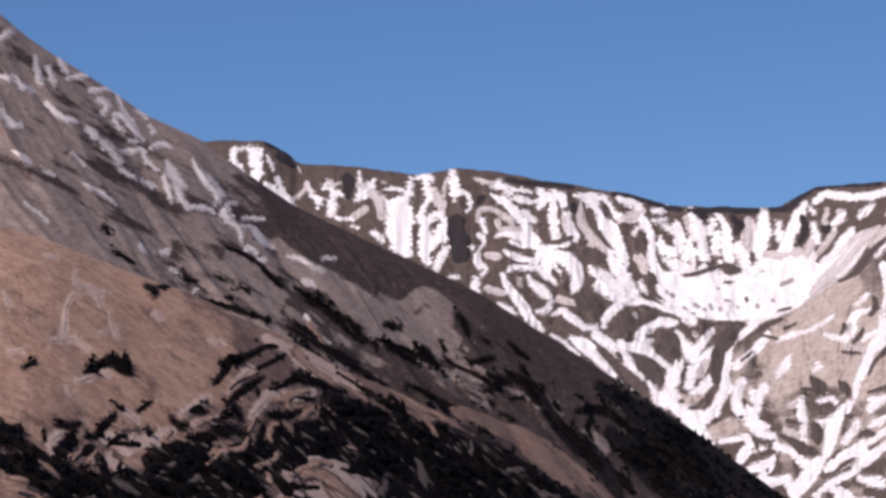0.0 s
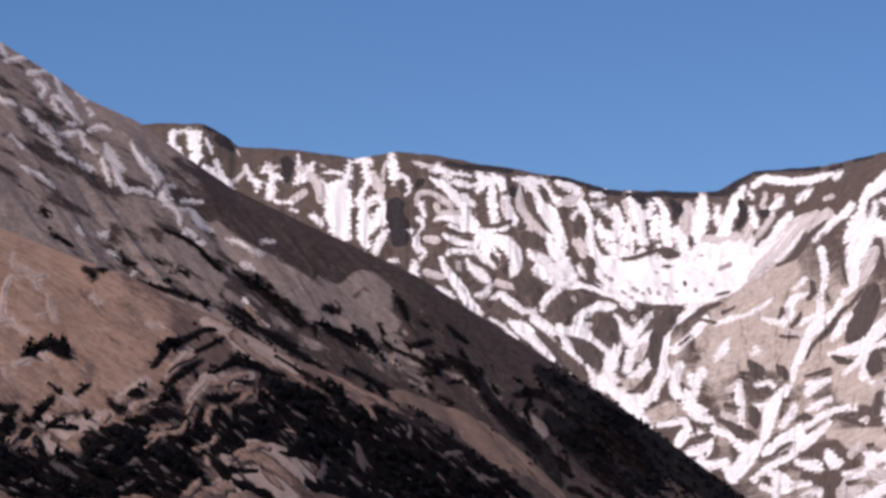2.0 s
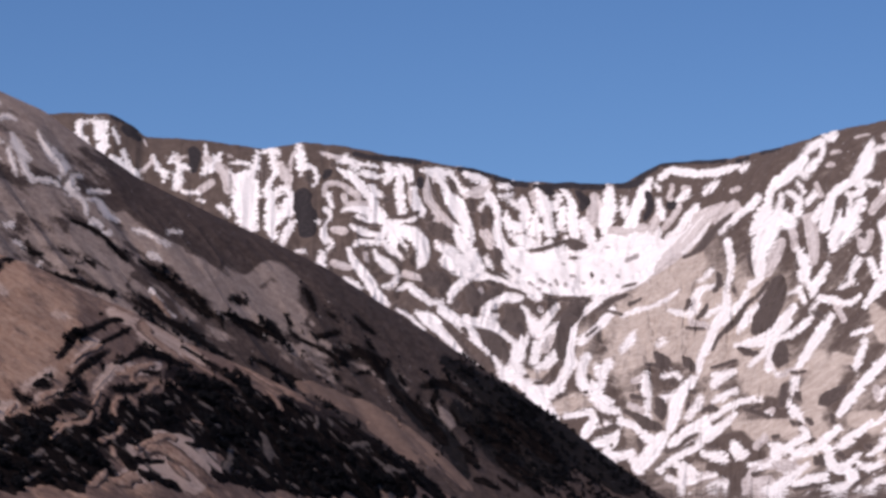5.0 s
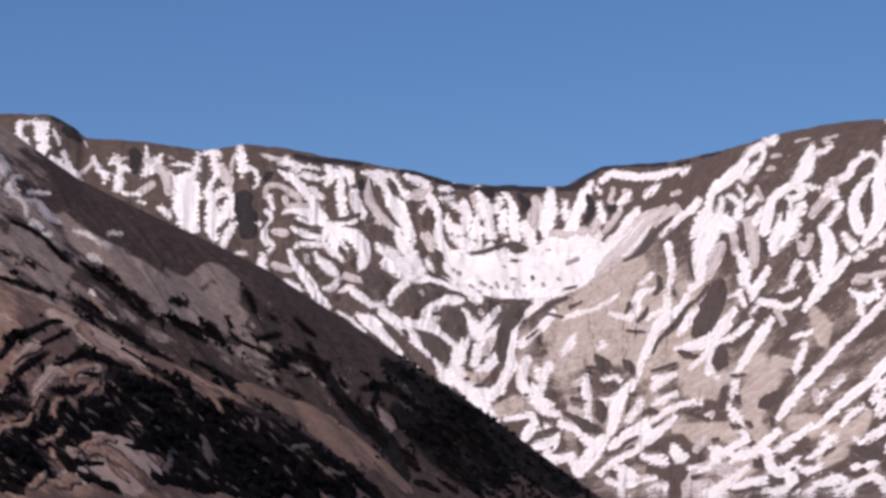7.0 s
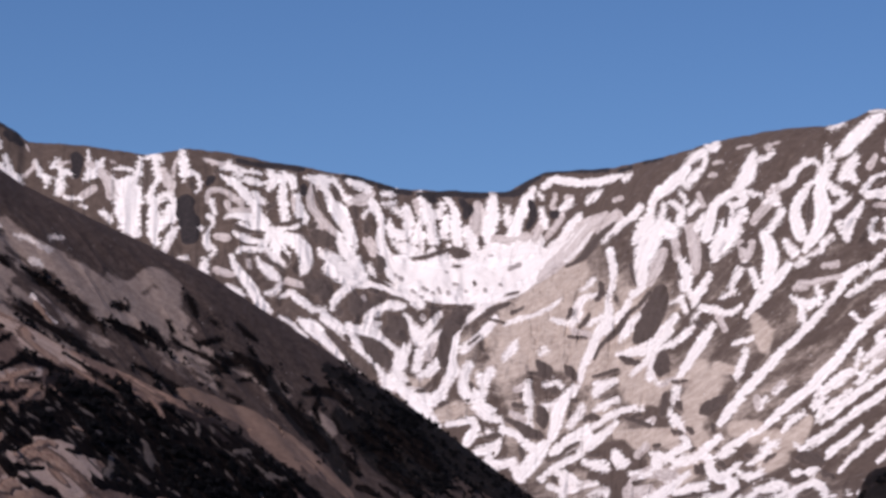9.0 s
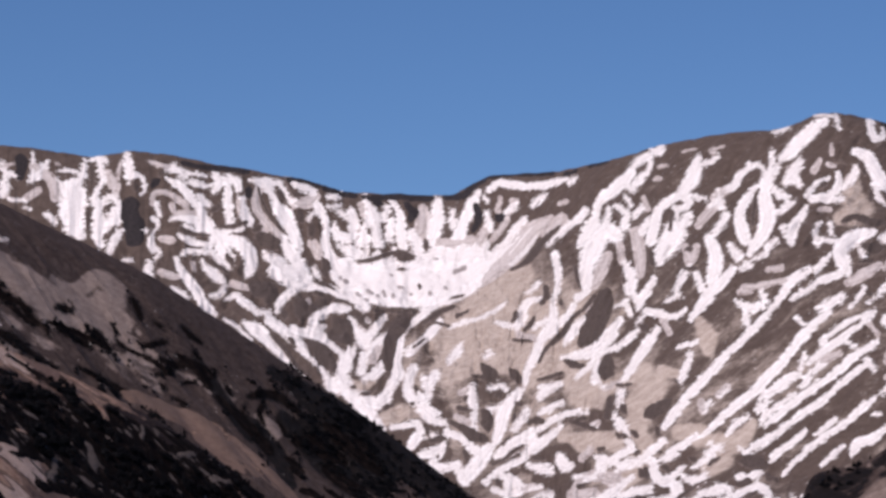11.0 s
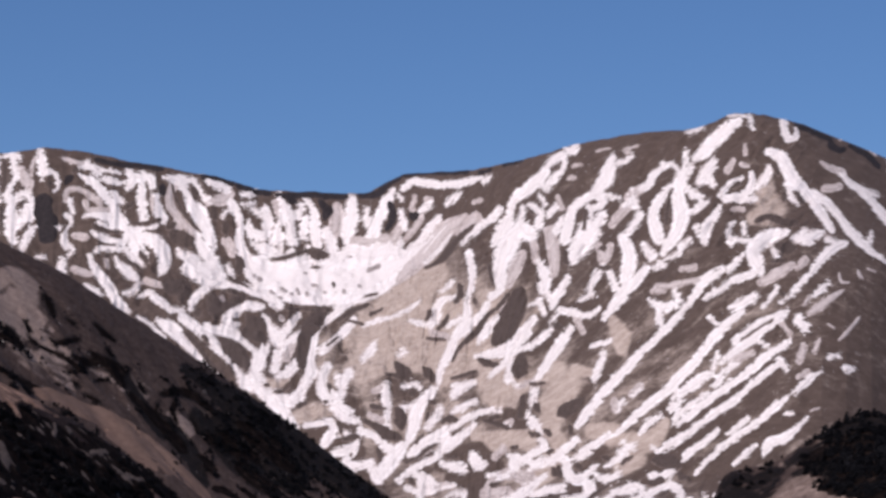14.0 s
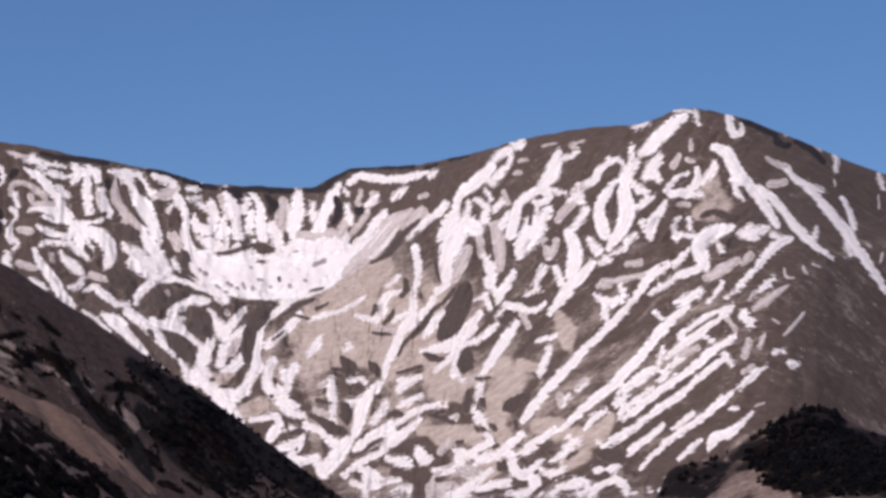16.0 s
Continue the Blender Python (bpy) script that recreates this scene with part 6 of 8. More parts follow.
stony((-0.71, 5.98, 24), (-0.32, 6.17, 36), (-0.03, 5.98, 40), (-0.09, 5.57, 64), (0.17, 5.35, 26))
stony((0.19, 5.93, 10), (0.30, 5.57, 11), (0.44, 5.20, 9))
stony((-0.40, 5.32, 28), (-0.12, 5.06, 16))
stony((-1.93, 5.65, 16), (-1.68, 5.37, 22), (-1.45, 5.04, 18))
stony((0.38, 4.83, 22), (0.71, 4.69, 24))
stony((0.94, 5.18, 26), (1.22, 4.95, 30))
stony((1.76, 4.08, 26), (2.07, 4.08, 36))
stony((2.65, 3.67, 16), (2.86, 3.39, 30))
stony((1.15, 4.44, 14), (1.53, 4.34, 16))
stony((-2.77, 5.83, 18), (-2.43, 5.59, 14))
stony((-2.98, 7.06, 24), (-2.51, 6.70, 28), (-2.05, 6.47, 24))
stony((-3.75, 6.79, 14), (-3.34, 6.39, 16), (-3.03, 5.93, 16))
stony((-6.53, 7.59, 24), (-5.81, 7.19, 30), (-5.09, 7.09, 26))
stony((0.79, 4.14, 12), (0.89, 3.98, 12))
stony((-0.50, 5.98, 30), (-0.36, 5.78, 40), (-0.40, 5.52, 40))
stony((0.07, 5.93, 26), (0.12, 5.62, 30))
stony((-1.87, 6.08, 30), (-1.04, 5.37, 34))
stony((-1.04, 6.19, 24), (-0.22, 5.48, 24))
stony((-2.69, 6.28, 20), (-1.97, 5.57, 26), (-1.24, 4.96, 24))
stony((-3.83, 6.79, 30), (-3.00, 6.18, 30))
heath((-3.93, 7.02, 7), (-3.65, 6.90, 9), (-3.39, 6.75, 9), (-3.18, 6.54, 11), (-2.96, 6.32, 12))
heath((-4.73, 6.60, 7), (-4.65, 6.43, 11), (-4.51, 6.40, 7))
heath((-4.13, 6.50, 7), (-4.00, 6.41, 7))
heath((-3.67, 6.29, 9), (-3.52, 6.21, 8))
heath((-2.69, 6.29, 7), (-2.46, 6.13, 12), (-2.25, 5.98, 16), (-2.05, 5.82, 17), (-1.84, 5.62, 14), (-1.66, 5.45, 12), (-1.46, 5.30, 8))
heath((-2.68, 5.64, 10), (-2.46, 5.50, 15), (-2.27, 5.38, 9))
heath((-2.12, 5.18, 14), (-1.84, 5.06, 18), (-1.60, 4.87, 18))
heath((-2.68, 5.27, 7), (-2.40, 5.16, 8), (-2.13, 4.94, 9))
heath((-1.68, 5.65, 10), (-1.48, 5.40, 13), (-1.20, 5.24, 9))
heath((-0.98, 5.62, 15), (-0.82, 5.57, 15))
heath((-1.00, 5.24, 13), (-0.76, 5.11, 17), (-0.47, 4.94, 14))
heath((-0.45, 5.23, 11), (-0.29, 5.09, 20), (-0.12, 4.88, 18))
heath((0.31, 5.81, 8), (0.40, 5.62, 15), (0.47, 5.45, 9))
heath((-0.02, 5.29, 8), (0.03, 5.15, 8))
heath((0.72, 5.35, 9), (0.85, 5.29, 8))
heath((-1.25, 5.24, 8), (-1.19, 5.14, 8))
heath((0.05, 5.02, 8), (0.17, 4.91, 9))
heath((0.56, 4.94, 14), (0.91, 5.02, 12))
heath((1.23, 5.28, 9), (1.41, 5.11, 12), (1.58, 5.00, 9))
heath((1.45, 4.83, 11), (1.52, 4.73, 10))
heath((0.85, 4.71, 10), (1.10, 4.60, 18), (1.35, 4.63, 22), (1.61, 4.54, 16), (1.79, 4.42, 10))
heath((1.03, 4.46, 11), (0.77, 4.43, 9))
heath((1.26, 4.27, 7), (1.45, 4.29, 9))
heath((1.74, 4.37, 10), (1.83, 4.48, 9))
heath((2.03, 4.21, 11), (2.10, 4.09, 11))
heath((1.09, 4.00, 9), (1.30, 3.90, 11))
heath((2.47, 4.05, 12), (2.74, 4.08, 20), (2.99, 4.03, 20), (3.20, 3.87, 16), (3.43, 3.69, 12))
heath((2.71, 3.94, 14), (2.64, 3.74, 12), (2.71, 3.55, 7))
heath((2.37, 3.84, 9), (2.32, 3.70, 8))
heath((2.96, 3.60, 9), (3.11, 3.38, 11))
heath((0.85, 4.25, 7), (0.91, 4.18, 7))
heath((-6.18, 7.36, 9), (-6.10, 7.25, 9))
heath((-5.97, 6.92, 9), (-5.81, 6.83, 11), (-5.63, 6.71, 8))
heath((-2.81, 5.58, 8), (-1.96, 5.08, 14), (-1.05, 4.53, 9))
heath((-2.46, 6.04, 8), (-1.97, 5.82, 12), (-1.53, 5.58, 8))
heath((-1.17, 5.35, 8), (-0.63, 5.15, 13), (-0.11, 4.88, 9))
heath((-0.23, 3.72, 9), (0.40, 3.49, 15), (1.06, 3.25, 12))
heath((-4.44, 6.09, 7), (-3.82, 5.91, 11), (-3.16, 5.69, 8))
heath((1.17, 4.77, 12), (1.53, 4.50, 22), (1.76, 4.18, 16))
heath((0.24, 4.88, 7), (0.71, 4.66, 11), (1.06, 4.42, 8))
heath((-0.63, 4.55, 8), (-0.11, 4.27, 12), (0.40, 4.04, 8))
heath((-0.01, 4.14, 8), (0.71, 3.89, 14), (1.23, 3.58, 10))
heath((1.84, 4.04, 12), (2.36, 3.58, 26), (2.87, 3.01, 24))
earth((-6.69, 6.52, 9), (-6.66, 6.36, 14), (-6.46, 6.26, 12), (-6.29, 6.14, 19))
earth((-6.31, 6.15, 12), (-6.10, 6.18, 9))
earth((-6.30, 6.12, 12), (-6.25, 5.99, 11))
earth((-6.59, 6.13, 8), (-6.74, 6.13, 11), (-6.81, 6.02, 14), (-6.86, 5.87, 11), (-6.87, 5.68, 15), (-6.88, 5.49, 20), (-6.83, 5.34, 16))
earth((-6.81, 5.34, 14), (-7.08, 5.31, 12))
earth((-6.81, 5.39, 14), (-6.62, 5.29, 14), (-6.48, 5.17, 12))
earth((-6.06, 5.82, 8), (-6.03, 5.60, 12), (-5.92, 5.38, 11))
earth((-5.98, 5.55, 9), (-6.22, 5.44, 8))
earth((-7.96, 6.12, 9), (-7.87, 5.92, 11))
earth((-7.84, 5.10, 11), (-7.64, 5.13, 11))
earth((-6.62, 4.57, 12), (-6.42, 4.64, 14))
earth((-6.16, 4.77, 12), (-6.09, 4.69, 11))
earth((-6.82, 4.46, 9), (-6.77, 4.35, 9))
earth((-4.18, 5.32, 14), (-4.05, 5.28, 11))
earth((-5.22, 5.80, 15), (-5.15, 5.72, 11))
earth((-7.22, 6.84, 8), (-7.06, 6.81, 9))
earth((-2.56, 4.96, 27), (-2.30, 4.80, 35), (-2.04, 4.67, 22))
earth((-4.95, 3.52, 14), (-5.04, 3.41, 11))
earth((-4.50, 3.84, 9), (-4.14, 3.91, 11))
earth((-5.72, 3.97, 22), (-5.59, 3.87, 19))
earth((-5.62, 3.72, 9), (-5.60, 3.53, 8))
earth((-7.04, 3.56, 19), (-6.94, 3.63, 16))
earth((-7.09, 3.35, 16), (-7.11, 3.40, 14))
earth((-5.92, 3.15, 32), (-5.71, 3.10, 40), (-5.51, 3.23, 22))
earth((-3.89, 4.44, 8), (-3.74, 4.62, 14), (-3.53, 4.80, 16))
earth((-3.27, 4.34, 11), (-3.12, 4.39, 16), (-2.71, 4.34, 22), (-2.40, 4.39, 16))
earth((-3.48, 3.98, 11), (-3.30, 4.19, 19), (-3.17, 4.34, 14))
earth((-1.58, 2.62, 46), (-1.88, 2.62, 40), (-1.47, 2.71, 27))
earth((-1.88, 2.81, 16), (-1.73, 2.75, 22))
earth((-2.77, 2.91, 24), (-2.26, 3.17, 34), (-1.75, 2.91, 36), (-1.34, 2.50, 30))
earth((-2.87, 2.40, 30), (-2.26, 2.55, 44), (-1.74, 2.30, 40))
earth((-6.02, 3.55, 26), (-5.52, 3.43, 36), (-5.01, 3.63, 26))
earth((-3.20, 5.36, 16), (-2.48, 5.04, 20), (-1.55, 4.50, 14))
earth((-4.71, 4.02, 16), (-4.31, 4.28, 20))
snow_fleck((-8.07, 10.75, 10), (-7.93, 10.85, 11))
snow_fleck((-7.75, 10.98, 5), (-7.55, 10.84, 7), (-7.37, 10.73, 7), (-7.23, 10.61, 4))
snow_fleck((-7.04, 10.45, 9), (-6.98, 10.28, 10), (-6.89, 10.14, 9))
snow_fleck((-6.84, 10.05, 8), (-6.67, 10.08, 9), (-6.53, 10.10, 7))
snow_fleck((-7.47, 10.39, 6), (-7.43, 10.17, 11), (-7.38, 9.99, 12))
snow_fleck((-7.22, 10.19, 10), (-7.17, 10.04, 9), (-7.11, 9.92, 6))
snow_fleck((-7.79, 10.02, 6), (-7.71, 9.89, 10), (-7.53, 9.82, 9))
snow_fleck((-8.10, 10.04, 9), (-7.94, 10.02, 14))
snow_fleck((-6.42, 9.83, 10), (-6.20, 9.85, 9), (-6.02, 9.84, 9), (-5.92, 9.64, 9), (-5.85, 9.45, 10))
snow_fleck((-6.29, 9.67, 9), (-6.16, 9.55, 12), (-6.21, 9.44, 9))
snow_fleck((-5.99, 9.39, 10), (-5.81, 9.35, 16), (-5.71, 9.21, 13), (-5.61, 9.08, 10), (-5.49, 8.96, 5))
snow_fleck((-6.00, 9.29, 8), (-5.87, 9.11, 6))
snow_fleck((-7.24, 9.55, 9), (-7.07, 9.41, 11), (-6.91, 9.31, 11), (-6.72, 9.27, 8))
snow_fleck((-8.09, 9.45, 8), (-7.99, 9.29, 12), (-7.86, 9.17, 14), (-7.70, 9.18, 7))
snow_fleck((-6.49, 9.11, 8), (-6.40, 9.05, 13), (-6.30, 8.96, 8))
snow_fleck((-6.23, 8.88, 9), (-6.14, 8.80, 14), (-6.05, 8.73, 9))
snow_fleck((-6.03, 8.67, 9), (-5.95, 8.58, 10), (-5.89, 8.52, 6))
snow_fleck((-5.90, 8.41, 6), (-5.77, 8.33, 9), (-5.62, 8.26, 5))
snow_fleck((-5.47, 8.20, 8), (-5.34, 8.14, 11))
snow_fleck((-5.86, 8.74, 9), (-5.67, 8.75, 11), (-5.50, 8.76, 10), (-5.46, 8.64, 10), (-5.37, 8.52, 9), (-5.24, 8.42, 7))
snow_fleck((-5.70, 8.91, 6), (-5.58, 8.91, 6))
snow_fleck((-5.58, 9.47, 6), (-5.46, 9.37, 7))
snow_fleck((-5.36, 9.21, 6), (-5.32, 9.13, 7))
snow_fleck((-5.33, 8.82, 7), (-5.17, 8.88, 9), (-5.00, 8.82, 6))
snow_fleck((-5.04, 8.52, 9), (-4.98, 8.39, 16), (-4.88, 8.26, 16), (-4.73, 8.12, 8))
snow_fleck((-5.09, 8.24, 10), (-5.02, 8.01, 10), (-4.96, 7.87, 7))
snow_fleck((-4.85, 8.08, 13), (-4.78, 7.89, 12), (-4.65, 7.74, 11))
snow_fleck((-4.55, 7.75, 8), (-4.36, 7.73, 10), (-4.22, 7.68, 8))
snow_fleck((-4.57, 8.59, 6), (-4.50, 8.43, 9), (-4.41, 8.31, 14), (-4.32, 8.16, 14))
snow_fleck((-4.28, 8.28, 8), (-4.15, 8.15, 6))
snow_fleck((-4.19, 8.08, 12), (-4.09, 7.97, 17), (-4.13, 7.86, 9))
snow_fleck((-3.88, 7.82, 7), (-3.80, 7.82, 7))
snow_fleck((-3.62, 7.55, 7), (-3.32, 7.54, 7))
snow_fleck((-3.96, 7.74, 12), (-4.00, 7.59, 16), (-3.88, 7.56, 9))
snow_fleck((-3.96, 7.47, 7), (-3.76, 7.41, 8), (-3.70, 7.28, 10), (-3.68, 7.15, 7))
snow_fleck((-3.65, 7.39, 6), (-3.50, 7.39, 8), (-3.39, 7.26, 14), (-3.29, 7.13, 13), (-3.13, 7.04, 6))
snow_fleck((-3.54, 6.99, 12), (-3.45, 6.96, 13))
snow_fleck((-3.35, 6.78, 9), (-3.28, 6.80, 8))
snow_fleck((-7.83, 8.69, 7), (-7.67, 8.61, 10), (-7.53, 8.49, 6))
snow_fleck((-7.27, 8.37, 6), (-7.11, 8.30, 6))
snow_fleck((-7.60, 7.77, 5), (-7.43, 7.64, 7), (-7.22, 7.47, 5))
snow_fleck((-6.77, 8.69, 5), (-6.58, 8.50, 6))
snow_fleck((-6.54, 8.14, 6), (-6.33, 8.03, 8), (-6.18, 7.95, 7), (-5.99, 7.78, 4))
snow_fleck((-2.80, 6.86, 7), (-2.62, 6.81, 10), (-2.45, 6.73, 6))
snow_fleck((-2.38, 6.69, 6), (-2.20, 6.59, 6))
snow_fleck((-2.15, 6.84, 6), (-2.01, 6.83, 5))
snow_fleck((-2.53, 6.43, 8), (-2.35, 6.33, 6))
snow_fleck((-5.11, 6.93, 8), (-5.03, 6.94, 8))
snow_fleck((-5.51, 7.02, 7), (-5.45, 6.95, 7))
snow_fleck((-4.95, 6.62, 6), (-4.81, 6.51, 6))
snow_fleck((-2.48, 5.76, 7), (-2.35, 5.57, 9), (-2.23, 5.40, 8), (-2.08, 5.30, 4))
snow_fleck((-4.52, 6.23, 7), (-4.50, 6.09, 6))
knoll_heath((-1.86, 4.72, 8), (-1.04, 4.19, 13), (-0.23, 3.60, 10))
knoll_heath((-1.24, 4.04, 10), (-0.52, 3.58, 18), (0.20, 3.02, 18))
knoll_heath((-0.62, 3.12, 14), (0.20, 2.61, 26), (0.82, 2.20, 20))
knoll_heath((-6.47, 4.74, 10), (-6.31, 4.78, 14), (-6.14, 4.92, 20), (-6.01, 4.97, 22), (-5.83, 4.84, 26), (-5.66, 4.72, 12))
knoll_heath((-7.55, 4.84, 12), (-7.41, 4.89, 10))
knoll_heath((-5.36, 6.28, 14), (-5.24, 6.19, 18))
knoll_heath((-5.16, 6.29, 12), (-4.98, 6.31, 9))
knoll_heath((-4.57, 4.04, 16), (-4.43, 4.10, 22), (-4.31, 4.01, 12))
knoll_heath((-4.12, 4.57, 12), (-3.99, 4.75, 16), (-3.88, 4.95, 23), (-3.69, 5.00, 18), (-3.43, 5.11, 13), (-3.17, 5.24, 12), (-3.00, 5.21, 9))
knoll_heath((-4.90, 3.89, 12), (-4.75, 3.75, 17))
knoll_heath((-5.92, 4.15, 10), (-5.81, 4.06, 13))
knoll_heath((-5.51, 4.06, 10), (-5.34, 4.19, 12))
knoll_heath((-6.24, 3.64, 17), (-6.10, 3.82, 21), (-5.96, 3.96, 13))
knoll_heath((-6.96, 3.78, 12), (-6.74, 3.76, 20), (-6.60, 3.80, 12))
knoll_heath((-6.69, 3.69, 14), (-6.78, 3.54, 16), (-6.88, 3.33, 17))
knoll_heath((-5.73, 3.60, 13), (-5.87, 3.56, 18), (-6.05, 3.43, 12))
knoll_heath((-5.77, 3.45, 9), (-5.49, 3.46, 10))
knoll_heath((-7.21, 3.60, 10), (-7.18, 3.50, 10))
knoll_heath((-5.36, 3.69, 12), (-5.32, 3.59, 12))
knoll_heath((-6.43, 3.64, 10), (-6.36, 3.57, 10))
knoll_heath((-3.89, 4.21, 13), (-3.68, 4.39, 17), (-3.48, 4.53, 18), (-3.31, 4.64, 10))
knoll_heath((-3.80, 4.17, 17), (-3.67, 3.91, 17))
knoll_heath((-3.14, 4.44, 12), (-2.97, 4.48, 10), (-2.71, 4.63, 18), (-2.45, 4.63, 21), (-2.20, 4.55, 21), (-1.92, 4.43, 18))
knoll_heath((-4.18, 3.72, 16), (-3.93, 3.67, 31), (-3.69, 3.66, 26))
knoll_heath((-4.42, 3.54, 17), (-4.65, 3.41, 18), (-4.97, 3.29, 18))
knoll_heath((-3.38, 4.82, 9), (-3.12, 4.94, 10), (-2.89, 5.07, 9))
knoll_heath((-3.26, 3.78, 16), (-3.33, 3.49, 17))
knoll_heath((-3.14, 3.98, 16), (-2.91, 3.97, 18), (-2.58, 4.06, 13))
knoll_heath((-3.03, 3.64, 14), (-2.79, 3.49, 12))
knoll_heath((-2.63, 4.29, 10), (-2.37, 4.28, 12))
knoll_heath((-3.37, 4.44, 9), (-3.35, 4.34, 10))
knoll_heath((-2.71, 4.75, 9), (-2.56, 4.70, 10))
# shade of the woods, painted as dark strokes on the ground
wood_shade((-1.99, 4.19, 40), (-1.37, 3.88, 60), (-0.65, 3.52, 80), (0.17, 3.11, 90), (0.99, 2.70, 60))
wood_shade((-1.89, 3.63, 50), (-1.27, 3.32, 60), (-0.55, 2.81, 60))
wood_shade((-0.04, 3.73, 30), (0.99, 3.21, 40), (2.01, 2.70, 40))
wood_shade((-7.90, 3.60, 30), (-7.49, 3.20, 50), (-6.78, 2.90, 40), (-6.16, 2.59, 40))
wood_shade((-4.95, 3.01, 40), (-4.34, 2.70, 50), (-3.62, 2.81, 50), (-3.11, 3.01, 40))
wood_shade((-2.91, 3.21, 30), (-2.50, 3.52, 40), (-2.09, 3.73, 40))
wood_shade((-4.65, 3.31, 16), (-5.05, 3.16, 24), (-5.36, 2.90, 30))
wood_shade((0.43, 3.85, 24), (1.45, 3.24, 30), (2.48, 2.54, 40))
hill_wood_shade((3.30, 4.21, 30), (4.07, 3.56, 60), (4.87, 2.79, 60))
hill_wood_shade((3.09, 3.62, 30), (3.75, 3.05, 60), (4.26, 2.59, 60))
hill_wood_shade((2.90, 4.48, 20), (4.02, 3.74, 50), (5.24, 2.91, 64), (6.04, 2.38, 60))
hill_wood_shade((3.51, 3.64, 20), (4.22, 3.02, 50), (4.82, 2.51, 50))
hill_wood_shade((1.77, 4.36, 14), (2.07, 3.85, 24), (2.48, 3.34, 24))
hill_wood_shade((2.58, 3.54, 18), (2.99, 2.93, 30), (3.19, 2.47, 24))
spur_heath_shade((14.53, 3.27, 30), (15.14, 3.42, 60), (15.60, 3.47, 40))
spur_heath_shade((14.63, 3.02, 50), (15.24, 3.02, 80), (15.84, 2.91, 90), (16.53, 2.81, 80))
spur_heath_shade((15.13, 2.61, 36), (15.84, 2.56, 60), (16.52, 2.40, 60))
spur_heath_shade((12.57, 2.41, 14), (12.79, 2.52, 26), (13.05, 2.57, 20))
spur_heath_shade((12.51, 2.17, 14), (12.84, 2.25, 30), (13.20, 2.19, 24))
spur_heath_shade((13.15, 2.43, 24), (13.43, 2.60, 28), (13.66, 2.68, 12))
spur_heath_shade((13.42, 2.33, 20), (13.57, 2.49, 12))
spur_heath_shade((13.79, 2.80, 12), (14.07, 2.97, 26), (14.34, 3.02, 20))
spur_heath_shade((13.91, 2.61, 8), (14.27, 2.74, 16), (14.44, 2.84, 14))
spur_heath_shade((14.74, 3.51, 20), (15.24, 3.63, 30), (15.65, 3.54, 20))
spur_heath_shade((14.57, 2.61, 30), (14.93, 2.36, 20), (15.13, 2.08, 20))
spur_earth((13.81, 2.21, 50), (14.11, 2.36, 60), (14.47, 2.09, 60))
spur_earth((14.22, 2.51, 20), (14.12, 2.67, 10))
spur_earth((14.52, 2.69, 10), (14.83, 2.46, 12), (15.07, 2.10, 14))
spur_earth((14.70, 2.31, 12), (14.80, 2.08, 14))
spur_earth((15.23, 2.33, 12), (15.63, 2.10, 20))
spur_earth((15.53, 2.41, 14), (15.93, 2.24, 24))
spur_earth((14.38, 3.17, 10), (14.43, 3.00, 10))
spur_earth((13.71, 2.77, 14), (13.92, 2.77, 10))
spur_earth((13.61, 2.19, 24), (13.42, 2.09, 20))
scrape((7.55, 2.78, 20), (7.96, 2.94, 36), (8.42, 2.88, 30), (8.52, 2.63, 30))
scrape((7.75, 2.53, 24), (8.16, 2.48, 40), (8.05, 2.19, 40), (7.64, 2.12, 20))
scrape((8.73, 3.75, 16), (8.93, 3.59, 30), (9.04, 4.00, 16))
scrape((7.04, 2.89, 10), (7.34, 2.99, 10))
scrape((8.38, 4.41, 14), (8.07, 4.42, 12))
scrape((11.51, 2.86, 30), (11.81, 2.86, 40))
scrape((10.00, 3.69, 30), (9.70, 3.79, 20))
scrape((9.62, 5.94, 24), (9.51, 5.32, 30), (9.20, 4.92, 20))
scrape((12.59, 2.62, 50), (13.72, 3.43, 50), (14.84, 3.93, 30))
scrape((11.98, 3.33, 40), (12.80, 4.05, 40), (13.63, 4.55, 30))
slab((-0.65, 5.98, 26), (-0.32, 6.17, 38), (-0.01, 5.98, 44), (-0.09, 5.57, 64), (0.17, 5.35, 26))
slab((-0.40, 5.32, 28), (-0.12, 5.11, 18))
slab((-1.79, 6.24, 20), (-1.32, 5.93, 24), (-0.96, 5.62, 28))
slab((2.69, 3.62, 16), (2.88, 3.38, 26))
grass_strip((-1, 1557, 8), (15, 1570, 14), (30, 1589, 29), (44, 1589, 30), (58, 1581, 71), (70, 1595, 34), (81, 1582, 34), (91, 1566, 24))
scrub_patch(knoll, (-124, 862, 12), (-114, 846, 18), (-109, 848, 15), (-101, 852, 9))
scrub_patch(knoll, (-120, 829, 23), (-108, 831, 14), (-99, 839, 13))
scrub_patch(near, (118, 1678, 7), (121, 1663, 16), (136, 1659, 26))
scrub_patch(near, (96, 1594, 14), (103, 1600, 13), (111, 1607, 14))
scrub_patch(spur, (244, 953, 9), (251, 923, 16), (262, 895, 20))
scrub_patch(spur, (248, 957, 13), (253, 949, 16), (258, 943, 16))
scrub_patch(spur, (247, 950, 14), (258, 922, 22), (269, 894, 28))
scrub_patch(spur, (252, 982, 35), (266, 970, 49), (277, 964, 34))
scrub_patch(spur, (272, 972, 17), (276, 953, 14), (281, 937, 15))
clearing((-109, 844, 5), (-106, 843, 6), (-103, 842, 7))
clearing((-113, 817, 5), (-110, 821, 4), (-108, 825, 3))
